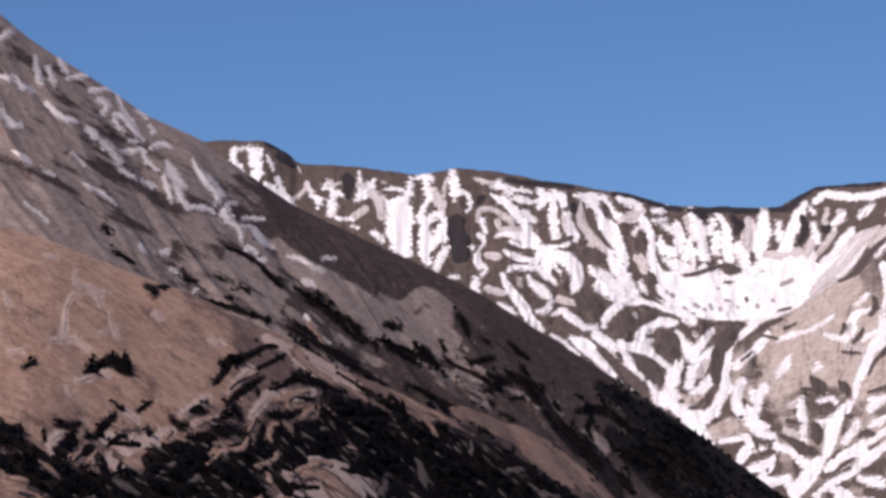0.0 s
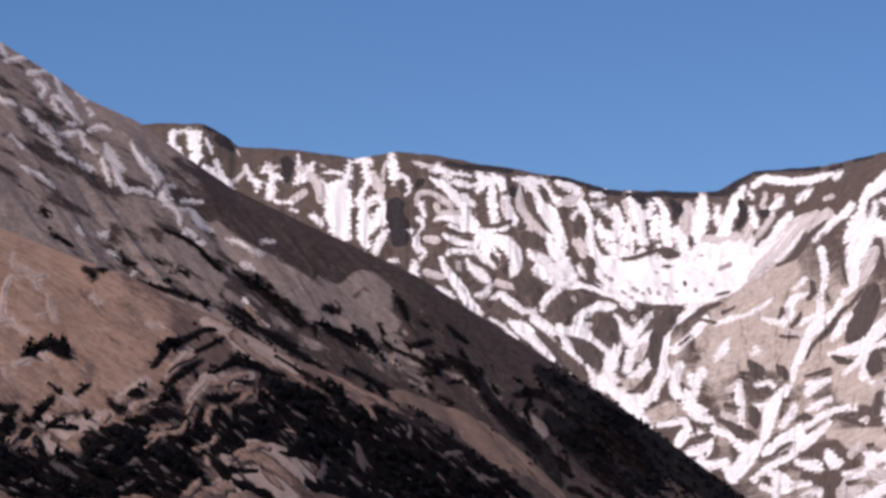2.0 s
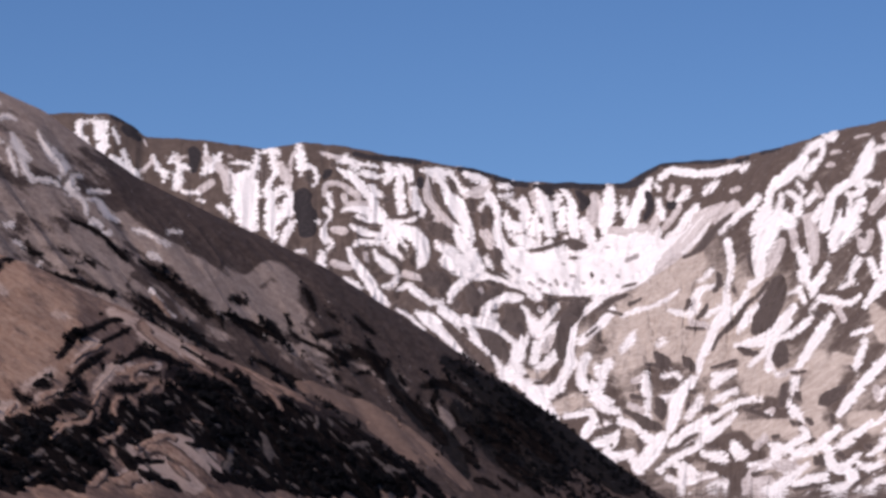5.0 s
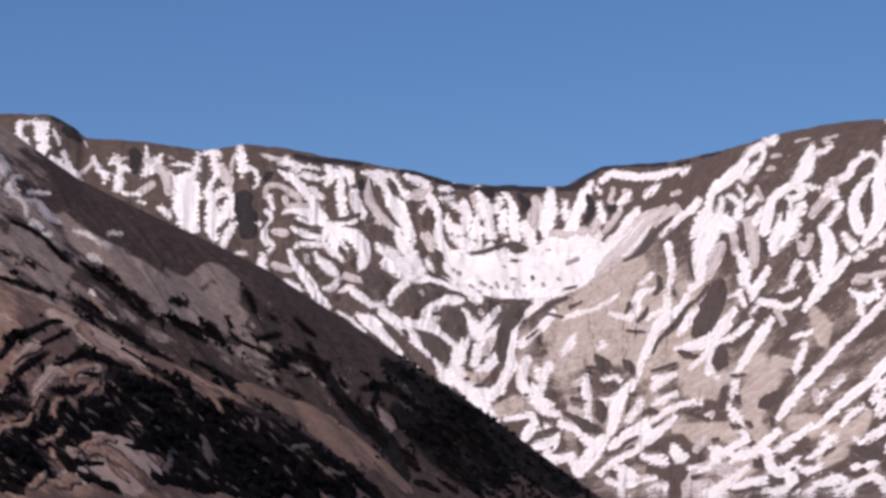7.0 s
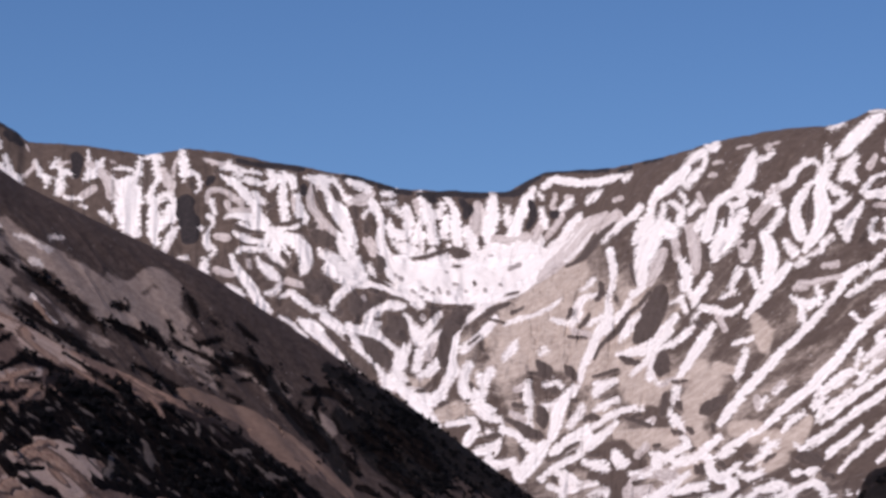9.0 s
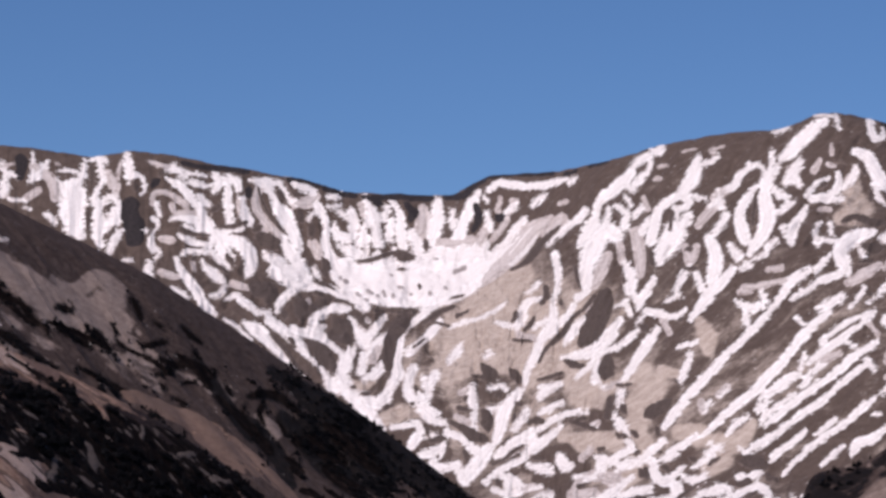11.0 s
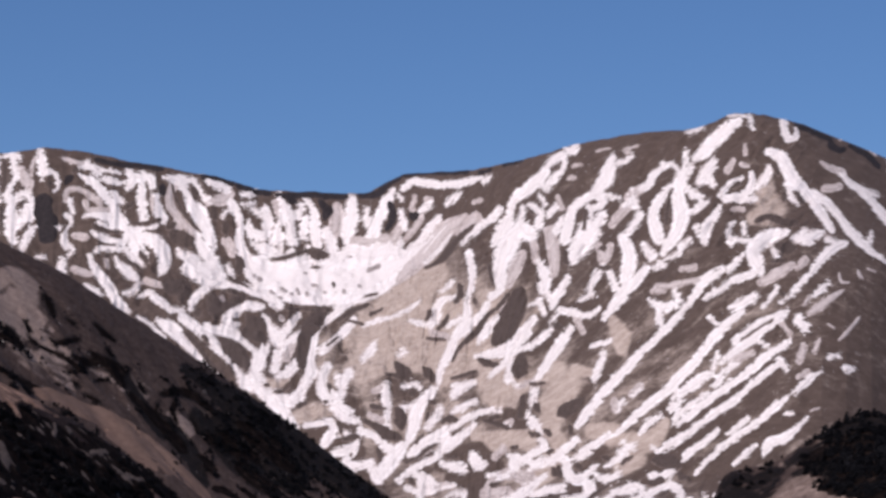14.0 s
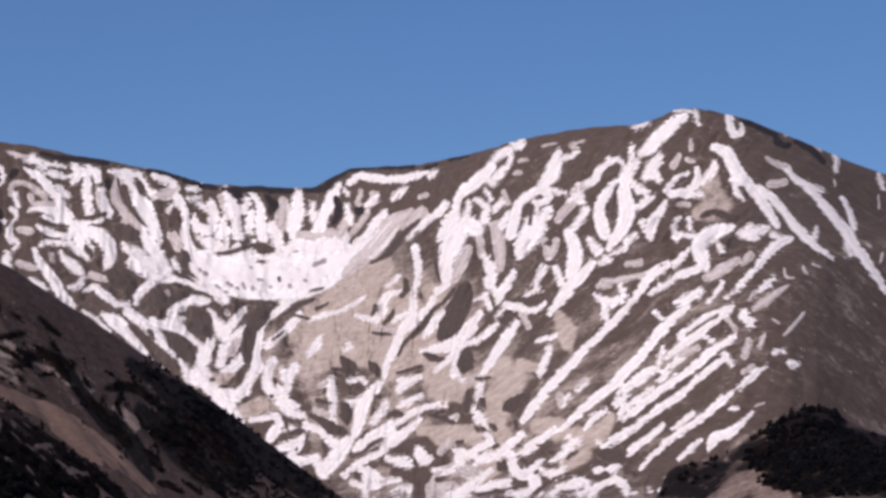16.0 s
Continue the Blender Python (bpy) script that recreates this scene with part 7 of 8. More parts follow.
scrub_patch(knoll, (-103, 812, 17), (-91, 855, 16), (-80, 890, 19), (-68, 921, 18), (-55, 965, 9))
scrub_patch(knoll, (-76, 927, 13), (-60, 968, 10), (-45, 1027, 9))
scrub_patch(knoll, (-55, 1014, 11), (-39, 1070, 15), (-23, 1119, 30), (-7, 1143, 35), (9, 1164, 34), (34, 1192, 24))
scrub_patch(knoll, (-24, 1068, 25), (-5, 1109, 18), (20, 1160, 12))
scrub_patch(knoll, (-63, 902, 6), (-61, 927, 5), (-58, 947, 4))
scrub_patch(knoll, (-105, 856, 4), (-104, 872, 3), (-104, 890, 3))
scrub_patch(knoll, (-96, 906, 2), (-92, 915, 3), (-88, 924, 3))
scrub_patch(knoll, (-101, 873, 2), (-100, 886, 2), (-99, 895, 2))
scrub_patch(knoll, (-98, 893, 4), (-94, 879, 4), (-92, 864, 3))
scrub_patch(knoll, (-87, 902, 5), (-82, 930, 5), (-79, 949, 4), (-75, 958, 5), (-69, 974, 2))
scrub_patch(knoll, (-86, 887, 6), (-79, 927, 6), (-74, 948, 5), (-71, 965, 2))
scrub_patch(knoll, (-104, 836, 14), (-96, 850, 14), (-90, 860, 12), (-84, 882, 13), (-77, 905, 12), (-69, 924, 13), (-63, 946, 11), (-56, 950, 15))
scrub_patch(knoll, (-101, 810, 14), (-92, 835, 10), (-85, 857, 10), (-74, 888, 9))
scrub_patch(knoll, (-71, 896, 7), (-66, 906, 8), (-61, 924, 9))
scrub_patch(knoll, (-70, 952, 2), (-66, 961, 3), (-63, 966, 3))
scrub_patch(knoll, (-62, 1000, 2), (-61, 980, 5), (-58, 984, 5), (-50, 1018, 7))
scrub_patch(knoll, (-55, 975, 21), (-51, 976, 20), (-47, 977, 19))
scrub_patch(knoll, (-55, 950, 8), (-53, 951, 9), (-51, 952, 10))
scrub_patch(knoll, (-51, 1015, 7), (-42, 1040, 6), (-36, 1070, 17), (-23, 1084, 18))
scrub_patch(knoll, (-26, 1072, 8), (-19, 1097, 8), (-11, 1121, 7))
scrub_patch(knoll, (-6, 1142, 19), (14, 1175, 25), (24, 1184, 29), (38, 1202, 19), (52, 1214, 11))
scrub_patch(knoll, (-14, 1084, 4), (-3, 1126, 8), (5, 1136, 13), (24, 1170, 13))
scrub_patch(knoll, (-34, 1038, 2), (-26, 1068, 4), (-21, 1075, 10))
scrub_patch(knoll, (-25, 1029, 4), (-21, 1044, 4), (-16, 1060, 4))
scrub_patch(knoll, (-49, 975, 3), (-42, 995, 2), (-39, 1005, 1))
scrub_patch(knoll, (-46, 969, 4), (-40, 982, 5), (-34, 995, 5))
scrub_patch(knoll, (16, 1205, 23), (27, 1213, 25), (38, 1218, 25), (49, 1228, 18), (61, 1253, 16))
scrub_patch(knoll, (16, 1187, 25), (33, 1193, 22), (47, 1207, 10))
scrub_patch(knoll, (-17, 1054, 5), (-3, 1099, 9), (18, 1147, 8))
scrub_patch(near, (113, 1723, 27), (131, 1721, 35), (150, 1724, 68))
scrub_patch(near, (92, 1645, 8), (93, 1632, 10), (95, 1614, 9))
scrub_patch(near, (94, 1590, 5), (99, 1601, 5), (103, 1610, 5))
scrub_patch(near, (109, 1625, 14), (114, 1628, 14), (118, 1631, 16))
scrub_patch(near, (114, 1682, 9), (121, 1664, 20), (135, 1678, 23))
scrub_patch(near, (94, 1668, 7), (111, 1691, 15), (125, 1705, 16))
clearing((-52, 1154, 4), (-50, 1130, 10), (-46, 1131, 15), (-40, 1144, 7))
grass_strip((-66, 1527, 4), (-62, 1522, 5), (-57, 1512, 4))
clearing((-36, 1144, 4), (-30, 1148, 5), (-25, 1148, 4))
clearing((-23, 1189, 13), (-12, 1187, 19), (-4, 1196, 12))
clearing((-10, 1175, 5), (-5, 1173, 6), (-3, 1167, 4), (-2, 1163, 2))
grey_scrub((-9, 1136, 6), (-8, 1125, 5), (-7, 1112, 5))
grey_scrub((-19, 1090, 3), (-20, 1070, 3), (-21, 1051, 3))
grey_scrub((-12, 1088, 8), (-8, 1094, 6), (-4, 1098, 4))
grey_scrub((-1, 1107, 5), (2, 1113, 4), (4, 1117, 3))
grey_scrub((10, 1177, 2), (11, 1184, 2), (11, 1192, 2))
grey_scrub((-27, 1089, 2), (-25, 1096, 2), (-23, 1101, 2))
grey_scrub((23, 1191, 3), (27, 1200, 3), (32, 1212, 3))
grey_scrub((36, 1199, 3), (40, 1207, 3), (45, 1214, 3))
grey_scrub((-39, 1079, 2), (-41, 1071, 2), (-42, 1062, 1))
grey_scrub((-81, 918, 2), (-79, 923, 2), (-78, 928, 2))
grey_scrub((-82, 902, 1), (-81, 906, 1), (-80, 913, 2))
grey_scrub((-74, 911, 2), (-73, 920, 2), (-71, 930, 2))
grey_scrub((-74, 887, 2), (-72, 896, 2), (-70, 905, 2))
grey_scrub((-96, 818, 5), (-94, 822, 4), (-93, 824, 3))
grey_scrub((-95, 833, 2), (-94, 840, 2), (-93, 846, 1))
clearing((-42, 1102, 9), (-40, 1100, 7), (-39, 1097, 5))
clearing((-48, 1066, 2), (-46, 1075, 2), (-44, 1084, 2))
clearing((-48, 989, 2), (-43, 1014, 2), (-36, 1040, 3))
clearing((-44, 994, 4), (-36, 1018, 5), (-29, 1026, 30), (-22, 1026, 24))
clearing((-37, 1008, 14), (-33, 1008, 13), (-30, 1009, 12))
clearing((-33, 1075, 2), (-31, 1080, 2), (-29, 1084, 2))
clearing((-96, 938, 6), (-93, 932, 4), (-94, 920, 1))
clearing((-95, 897, 9), (-91, 900, 15), (-88, 903, 4), (-86, 921, 1))
clearing((-57, 922, 2), (-55, 941, 2), (-54, 953, 1))
clearing((-52, 941, 4), (-49, 956, 4), (-46, 970, 4))
clearing((-98, 868, 1), (-98, 876, 1), (-98, 885, 1))
clearing((-102, 859, 1), (-102, 864, 1), (-101, 870, 1))
clearing((-55, 1075, 4), (-53, 1069, 3), (-52, 1061, 3))
clearing((-82, 956, 1), (-83, 936, 2), (-80, 948, 1))
scrub_patch(spur, (251, 998, 12), (260, 982, 30), (270, 978, 32), (280, 989, 7))
scrub_patch(spur, (280, 987, 4), (280, 968, 5), (283, 951, 6))
scrub_patch(spur, (292, 1002, 2), (290, 985, 2), (290, 972, 3))
scrub_patch(spur, (251, 971, 10), (260, 955, 29), (268, 945, 29), (281, 931, 34))
scrub_patch(spur, (254, 943, 4), (262, 929, 12), (271, 903, 23))
scrub_patch(spur, (257, 903, 16), (262, 897, 18), (266, 890, 21))
scrub_patch(spur, (249, 959, 2), (246, 942, 2), (243, 925, 2))
scrub_patch(spur, (251, 942, 2), (254, 930, 3), (256, 913, 3))
scrub_patch(spur, (247, 924, 3), (248, 918, 2), (248, 910, 2))
clearing((-71, 940, 2), (-69, 953, 1), (-67, 966, 2), (-62, 976, 2), (-61, 999, 1))
clearing((-62, 999, 1), (-61, 1011, 1), (-61, 1023, 1))
clearing((-58, 969, 2), (-54, 987, 2), (-52, 1004, 1))
clearing((-54, 976, 2), (-53, 972, 2), (-53, 967, 2))
clearing((-54, 1034, 2), (-56, 1013, 2), (-54, 1005, 2))
clearing((-57, 1056, 3), (-51, 1084, 2), (-46, 1104, 2))
clearing((-52, 1041, 4), (-51, 1039, 4), (-50, 1036, 4))
clearing((-97, 871, 2), (-98, 883, 1), (-98, 893, 1))
clearing((-101, 861, 1), (-101, 871, 1), (-101, 885, 1))
clearing((-70, 1029, 1), (-67, 1059, 1), (-63, 1078, 1))
clearing((-76, 970, 2), (-74, 979, 2), (-72, 989, 2))
clearing((-81, 946, 3), (-79, 952, 3), (-77, 955, 3))
grey_scrub((-91, 865, 10), (-87, 873, 10), (-82, 882, 11))
grey_scrub((-67, 931, 10), (-64, 932, 9), (-62, 933, 7))
grey_scrub((-52, 1017, 7), (-51, 1018, 6), (-49, 1018, 7))
grey_scrub((-32, 1101, 4), (-29, 1105, 3), (-26, 1110, 3))
grey_scrub((-16, 1140, 7), (-14, 1142, 7), (-12, 1143, 6))
grey_scrub((4, 1170, 12), (6, 1169, 10), (8, 1168, 9))
grey_scrub((19, 1188, 6), (22, 1189, 5), (26, 1193, 5))
grey_scrub((32, 1199, 4), (35, 1202, 4), (38, 1205, 3))
grey_scrub((-4, 1150, 3), (-2, 1152, 3), (0, 1154, 3))
grey_scrub((-47, 1040, 3), (-45, 1045, 3), (-43, 1050, 3))
grey_scrub((-36, 1059, 8), (-34, 1059, 8), (-33, 1061, 7))


# pale leafless thickets scattered through the wood
loose_scrub = np.random.RandomState(31)
while len(open_spots) < 200:
    b, r = loose_scrub.uniform(-7.6, 2.4), loose_scrub.uniform(620, 1250)
    px, py = r * math.sin(radians(b)), r * math.cos(radians(b))
    e = math.degrees(math.atan2(float(knoll.height(np.array([px]), np.array([py]))[0]) - EYE, r))
    if 2.3 < e < np.interp(b, [-6.9, -4.9, -2.9, -0.9, 1.0, 2.2], [3.25, 3.4, 3.9, 4.05, 3.4, 2.6]) and r < knoll.knots(np.array([b]))[0][3][0]:
        a, k, w = loose_scrub.uniform(0.0, math.pi), loose_scrub.uniform(0.9, 2.6), loose_scrub.uniform(2.0, 4.4)
        grey_scrub((px - k * math.cos(a), py - k * math.sin(a), w), (px, py, 1.3 * w), (px + k * math.cos(a), py + k * math.sin(a), 0.8 * w))


# ---- thin snow left round the patches ----
def lay_dusting(ob):
    """Thin snow round and between the patches of the mountain, in streaks down the fall line."""
    b, e = angles(ob)
    bare = inside(b, e, lies["rock"])
    deep, film = (np.minimum(inside(b, e, lies[k]), -bare) / 6 for k in ("snow", "thin"))
    deep = deep - 0.28 * smooth(450, 250, b)
    ob.data.attributes.new("snow", "FLOAT", "POINT").data.foreach_set("value", deep.astype(np.float32))
    bearing, e = b / 100, e / 100
    lean = smooth(6.2, 9.5, bearing)
    q = bearing - lean * e * 0.9
    streaks = rough_field(q * 4.2, e * 1.6, 83, 3, 0.5)
    share = 0.09 + 0.09 * smooth(10, 11, bearing) * smooth(6.0, 7.0, e) - 0.10 * smooth(9.5, 11, bearing) * smooth(6.6, 5.8, e) + 0.10 * smooth(5.6, 4.6, e) + 0.07 * smooth(6, 4.5, bearing) + 0.62 * smooth(-1.0, 0.3, film) + 0.36 * smooth(-1.2, 0.0, deep) + 0.22 * streaks - 0.5 * smooth(14.0, 14.6, bearing - 0.23 * (e - 4.5)) - 0.25 * smooth(7.5, 8.1, e) * smooth(8, 6, bearing) - 0.3 * smooth(8.0, 8.7, e)
    ob.data.attributes.new("dusting", "FLOAT", "POINT").data.foreach_set("value", share.astype(np.float32))


for ob in (headwall, peak):
    strew(ob, strewn, 0.30)
    strew(ob, scraped, -0.25)
strew(hillside, bared, 0.50)
ridge.data.attributes.new("pale", "FLOAT", "POINT")
strew(ridge, worn, 0.55)
strew(hillside, slabs, 0.55)
lay_dusting(headwall)
lay_dusting(peak)
# the "heath" share carries heath and the painted shade of the woods
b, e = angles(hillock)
for name_of, streaks in (("snow", trails), ("heath", tufts_and_shade)):
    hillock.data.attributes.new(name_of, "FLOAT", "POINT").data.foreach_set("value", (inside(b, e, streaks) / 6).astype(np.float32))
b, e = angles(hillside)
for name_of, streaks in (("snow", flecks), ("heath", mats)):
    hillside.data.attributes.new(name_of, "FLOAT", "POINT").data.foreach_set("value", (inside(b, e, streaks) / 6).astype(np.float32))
    ridge.data.attributes.new(name_of, "FLOAT", "POINT").data.foreach_set("value", (inside(*angles(ridge), spur_heath_shades if name_of == "heath" else [], reach=12.0) / 6).astype(np.float32))
hillside.data.attributes.new("dusting", "FLOAT", "POINT").data.foreach_set("value", (0.03 + 0.42 * smooth(-7, 2, inside(b, e, flecks)) + 0.25 * rough_field(b / 14, e / 14, 85, 3)).astype(np.float32))
ridge.data.attributes.new("dusting", "FLOAT", "POINT")


# ---- trees and scrub ----
def lumps_mesh(name, spots, seed):
    """Many small crooked clumps of needles as one mesh. spots: (x, y, z, size)."""
    rng = np.random.RandomState(seed)
    corner = np.array([(1, 0, 0), (-1, 0, 0), (0, 1, 0), (0, -1, 0), (0, 0, 1), (0, 0, -0.8)], float)
    faces = np.array([(0, 2, 4), (2, 1, 4), (1, 3, 4), (3, 0, 4), (2, 0, 5), (1, 2, 5), (3, 1, 5), (0, 3, 5)])
    co, fa = [], []
    for i, (x, y, z, size) in enumerate(spots):
        turn = np.linalg.qr(rng.randn(3, 3))[0]
        c = (corner * rng.uniform(0.55, 1.25, (6, 3)) * size) @ turn * (1, 1, 0.75) + (x, y, z)
        co.append(c)
        fa.append(faces + 6 * i)
    me = bpy.data.meshes.new(name)
    me.from_pydata(np.vstack(co).tolist(), [], np.vstack(fa).tolist())
    return me


def crown_spots(rng, kind):
    """Where the clumps of a crown sit: a tapering conifer or a wide low bush, one metre high."""
    spots = []
    if kind == "conifer":
        for k in range(34):
            h = rng.uniform(0.10, 0.98) ** 1.15
            reach = 0.30 * (1.03 - h) * rng.uniform(0.45, 1.1)
            a = rng.uniform(0, 2 * math.pi)
            spots.append((reach * math.cos(a), reach * math.sin(a), h, 0.075 + 0.10 * (1 - h)))
        spots.append((0, 0, 0.99, 0.035))
    else:
        for k in range(34):
            a, q = rng.uniform(0, 2 * math.pi), math.sqrt(rng.uniform(0, 1))
            h = rng.uniform(0.12, 0.95) * math.sqrt(max(0.05, 1.05 - q * q))
            spots.append((0.62 * q * math.cos(a), 0.62 * q * math.sin(a), h, rng.uniform(0.14, 0.26)))
    return spots


def trunk_mesh(name, rng, high, thick):
    me, bm = bpy.data.meshes.new(name), bmesh.new()
    rings = []
    for k in range(4):
        f = k / 3
        cx, cy = 0.02 * f * rng.randn(), 0.02 * f * rng.randn()
        rings.append([bm.verts.new((cx + thick * (1 - 0.8 * f) * math.cos(a), cy + thick * (1 - 0.8 * f) * math.sin(a), -0.12 + f * (high + 0.12))) for a in np.arange(6) * math.pi / 3])
    for lo, hi in zip(rings, rings[1:]):
        for k in range(6):
            bm.faces.new((lo[k], lo[(k + 1) % 6], hi[(k + 1) % 6], hi[k]))
    bm.to_mesh(me)
    bm.free()
    me.materials.append(BARK)
    return me


def plant(kind, seed):
    """A tree or bush one metre high, as a trunk and a crown."""
    rng = np.random.RandomState(seed)
    top = new("conifer_tree" if kind == "conifer" else "scrub_bush")
    crown = lumps_mesh("crown", crown_spots(rng, kind), seed)
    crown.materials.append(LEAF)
    for part_name, me in (("trunk", trunk_mesh("trunk", rng, 0.8 if kind == "conifer" else 0.4, 0.035)), ("crown", crown)):
        new(part_name, me).parent = top
    if kind == "conifer":
        tagged(top, "small dark green conifer with an uneven crown", "tree", "conifers on the slopes")
    else:
        tagged(top, "low dark scrub bush on dry ground", "bush", "bushes on the slopes")
    return top


KINDS = [plant("conifer", 1), plant("bush", 2), plant("bush", 3), plant("bush", 4), plant("bush", 5)]
used = [False] * len(KINDS)
planting = np.random.RandomState(12)


def places(stops, count):
    """Random spots in a band along the stops (x, y, width)."""
    p = np.array(stops, float)
    d = np.concatenate([[0], np.cumsum(np.hypot(*np.diff(p[:, :2], axis=0).T))])
    weight = np.interp(np.linspace(0, 1, 400), d / d[-1], p[:, 2])
    s = np.interp(planting.uniform(0, 1, count), np.cumsum(weight) / weight.sum(), np.linspace(0, 1, 400)) * d[-1]
    tangent = np.array([np.interp(s + 1, d, p[:, c]) - np.interp(s - 1, d, p[:, c]) for c in (0, 1)])
    tangent /= np.hypot(*tangent) + 1e-9
    off = planting.uniform(-0.5, 0.5, count) * np.interp(s, d, p[:, 2])
    return np.interp(s, d, p[:, 0]) - tangent[1] * off, np.interp(s, d, p[:, 1]) + tangent[0] * off


def grove(land, count, *stops):
    """Trees and bushes in a band: single things where they are few, one wood where they are many."""
    x, y = places(stops, count)
    if open_spots:
        spots = np.concatenate(open_spots)
        free = np.array([(np.hypot(spots[:, 0] - a, spots[:, 1] - b) > 0.5 * spots[:, 2] + 0.6).all() for a, b in zip(x, y)])
        x, y, count = x[free], y[free], int(free.sum())
    if not count:
        return
    z = land.height(x, y)
    high = planting.uniform(1.9, 4.6, count) * (0.95 if land is near else 1.0) * (0.62 if count <= 7 else 1.0)
    turn = planting.uniform(0, 360, count)
    which = planting.randint(0, len(KINDS), count)
    if count <= 7:
        for k in range(count):
            w = which[k]
            size = high[k] * (1.0 if w == 0 else 0.7)
            m = pose(x[k], y[k], z[k], 0, 0, turn[k]) @ Matrix.Diagonal((size, size, size, 1))
            if used[w]:
                copy_thing(KINDS[w], Matrix.Identity(4)).matrix_basis = m
            else:
                KINDS[w].matrix_basis = m
                used[w] = True
        return
    co, fa, base = [], [], 0
    for k in range(count):
        me = KINDS[which[k]].children[1].data if KINDS[which[k]].children[1].name.startswith("crown") else KINDS[which[k]].children[0].data
        v = np.empty(len(me.vertices) * 3)
        me.vertices.foreach_get("co", v)
        v = v.reshape(-1, 3) * high[k] * (1.0 if which[k] == 0 else 0.7)
        c, s = math.cos(radians(turn[k])), math.sin(radians(turn[k]))
        co.append(np.stack([v[:, 0] * c - v[:, 1] * s + x[k], v[:, 0] * s + v[:, 1] * c + y[k], v[:, 2] + z[k] - 0.2], 1))
        f = np.empty(len(me.polygons) * 3, np.int32)
        me.polygons.foreach_get("vertices", f)
        fa.append(f.reshape(-1, 3) + base)
        base += len(v)
    me = bpy.data.meshes.new("woodland")
    me.from_pydata(np.vstack(co).tolist(), [], np.vstack(fa).tolist())
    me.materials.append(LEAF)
    tagged(new("woodland", me), "dense dark stand of conifers and scrub on the slope", "woodland", kind="stuff")


grove(knoll, 2, (-123, 921, 3), (-122, 927, 3), (-121, 933, 3))
grove(knoll, 1, (-110, 873, 2), (-110, 869, 2), (-109, 865, 2))
grove(knoll, 30, (-124, 862, 12), (-114, 846, 18), (-109, 848, 15), (-101, 852, 9))
grove(knoll, 31, (-120, 829, 23), (-108, 831, 14), (-99, 839, 13))
grove(near, 4, (-102, 1494, 3), (-98, 1499, 4), (-94, 1506, 5))
grove(near, 3, (-122, 1468, 5), (-119, 1471, 5), (-117, 1473, 4))
grove(near, 5, (-151, 1423, 10), (-148, 1424, 12), (-143, 1422, 14))
grove(near, 6, (-89, 1544, 13), (-84, 1546, 10), (-79, 1545, 10))
grove(near, 4, (-158, 1442, 10), (-155, 1441, 8), (-152, 1441, 8))
grove(near, 196, (95, 1771, 17), (106, 1757, 47), (117, 1743, 49), (130, 1739, 120), (145, 1741, 89), (162, 1755, 63), (187, 1778, 38), (212, 1829, 24))
grove(near, 126, (92, 1706, 13), (105, 1700, 19), (117, 1691, 54), (128, 1674, 56), (148, 1696, 28), (180, 1744, 19))
grove(near, 11, (92, 1670, 5), (94, 1646, 7), (94, 1612, 6))
grove(near, 19, (118, 1678, 7), (121, 1663, 16), (136, 1659, 26))
grove(near, 7, (96, 1594, 14), (103, 1600, 13), (111, 1607, 14))
grove(spur, 54, (244, 953, 9), (251, 923, 16), (262, 895, 20))
grove(spur, 16, (248, 957, 13), (253, 949, 16), (258, 943, 16))
grove(spur, 86, (247, 950, 14), (258, 922, 22), (269, 894, 28))
grove(spur, 69, (252, 982, 35), (266, 970, 49), (277, 964, 34))
grove(spur, 29, (272, 972, 17), (276, 953, 14), (281, 937, 15))
grove(knoll, 146, (-103, 812, 17), (-91, 855, 16), (-80, 890, 19), (-68, 921, 18), (-55, 965, 9))
grove(knoll, 66, (-76, 927, 13), (-60, 968, 10), (-45, 1027, 9))
grove(knoll, 242, (-55, 1014, 11), (-39, 1070, 15), (-23, 1119, 30), (-7, 1143, 35), (9, 1164, 34), (34, 1192, 24))
grove(knoll, 85, (-24, 1068, 25), (-5, 1109, 18), (20, 1160, 12))
grove(knoll, 21, (-48, 1060, 6), (-41, 1084, 8), (-32, 1118, 10))
grove(knoll, 10, (-57, 1036, 19), (-52, 1037, 21), (-47, 1038, 25))
grove(knoll, 13, (-63, 902, 6), (-61, 927, 5), (-58, 947, 4))
grove(knoll, 4, (-103, 1084, 8), (-100, 1088, 6), (-99, 1116, 2))
grove(near, 20, (-117, 1440, 2), (-112, 1457, 4), (-102, 1468, 7), (-97, 1481, 9), (-92, 1484, 14), (-87, 1479, 10), (-81, 1491, 3))
grove(near, 4, (-123, 1465, 4), (-120, 1469, 5), (-116, 1473, 7))
grove(knoll, 12, (-108, 953, 2), (-106, 967, 3), (-104, 975, 5), (-102, 981, 16), (-99, 980, 22), (-96, 981, 10))
grove(knoll, 10, (-75, 1027, 2), (-73, 1051, 3), (-71, 1069, 4), (-67, 1082, 3), (-64, 1097, 1))
grove(knoll, 2, (-66, 1111, 4), (-63, 1116, 4), (-60, 1121, 5))
grove(knoll, 4, (-65, 1074, 2), (-61, 1097, 3), (-57, 1117, 2))
grove(knoll, 7, (-68, 1011, 3), (-67, 1033, 3), (-64, 1054, 3), (-62, 1073, 2))
grove(knoll, 4, (-59, 1066, 4), (-56, 1076, 3), (-53, 1086, 3))
grove(knoll, 2, (-92, 950, 2), (-91, 957, 2), (-90, 965, 2))
grove(knoll, 2, (-98, 943, 5), (-97, 940, 5), (-95, 938, 6))
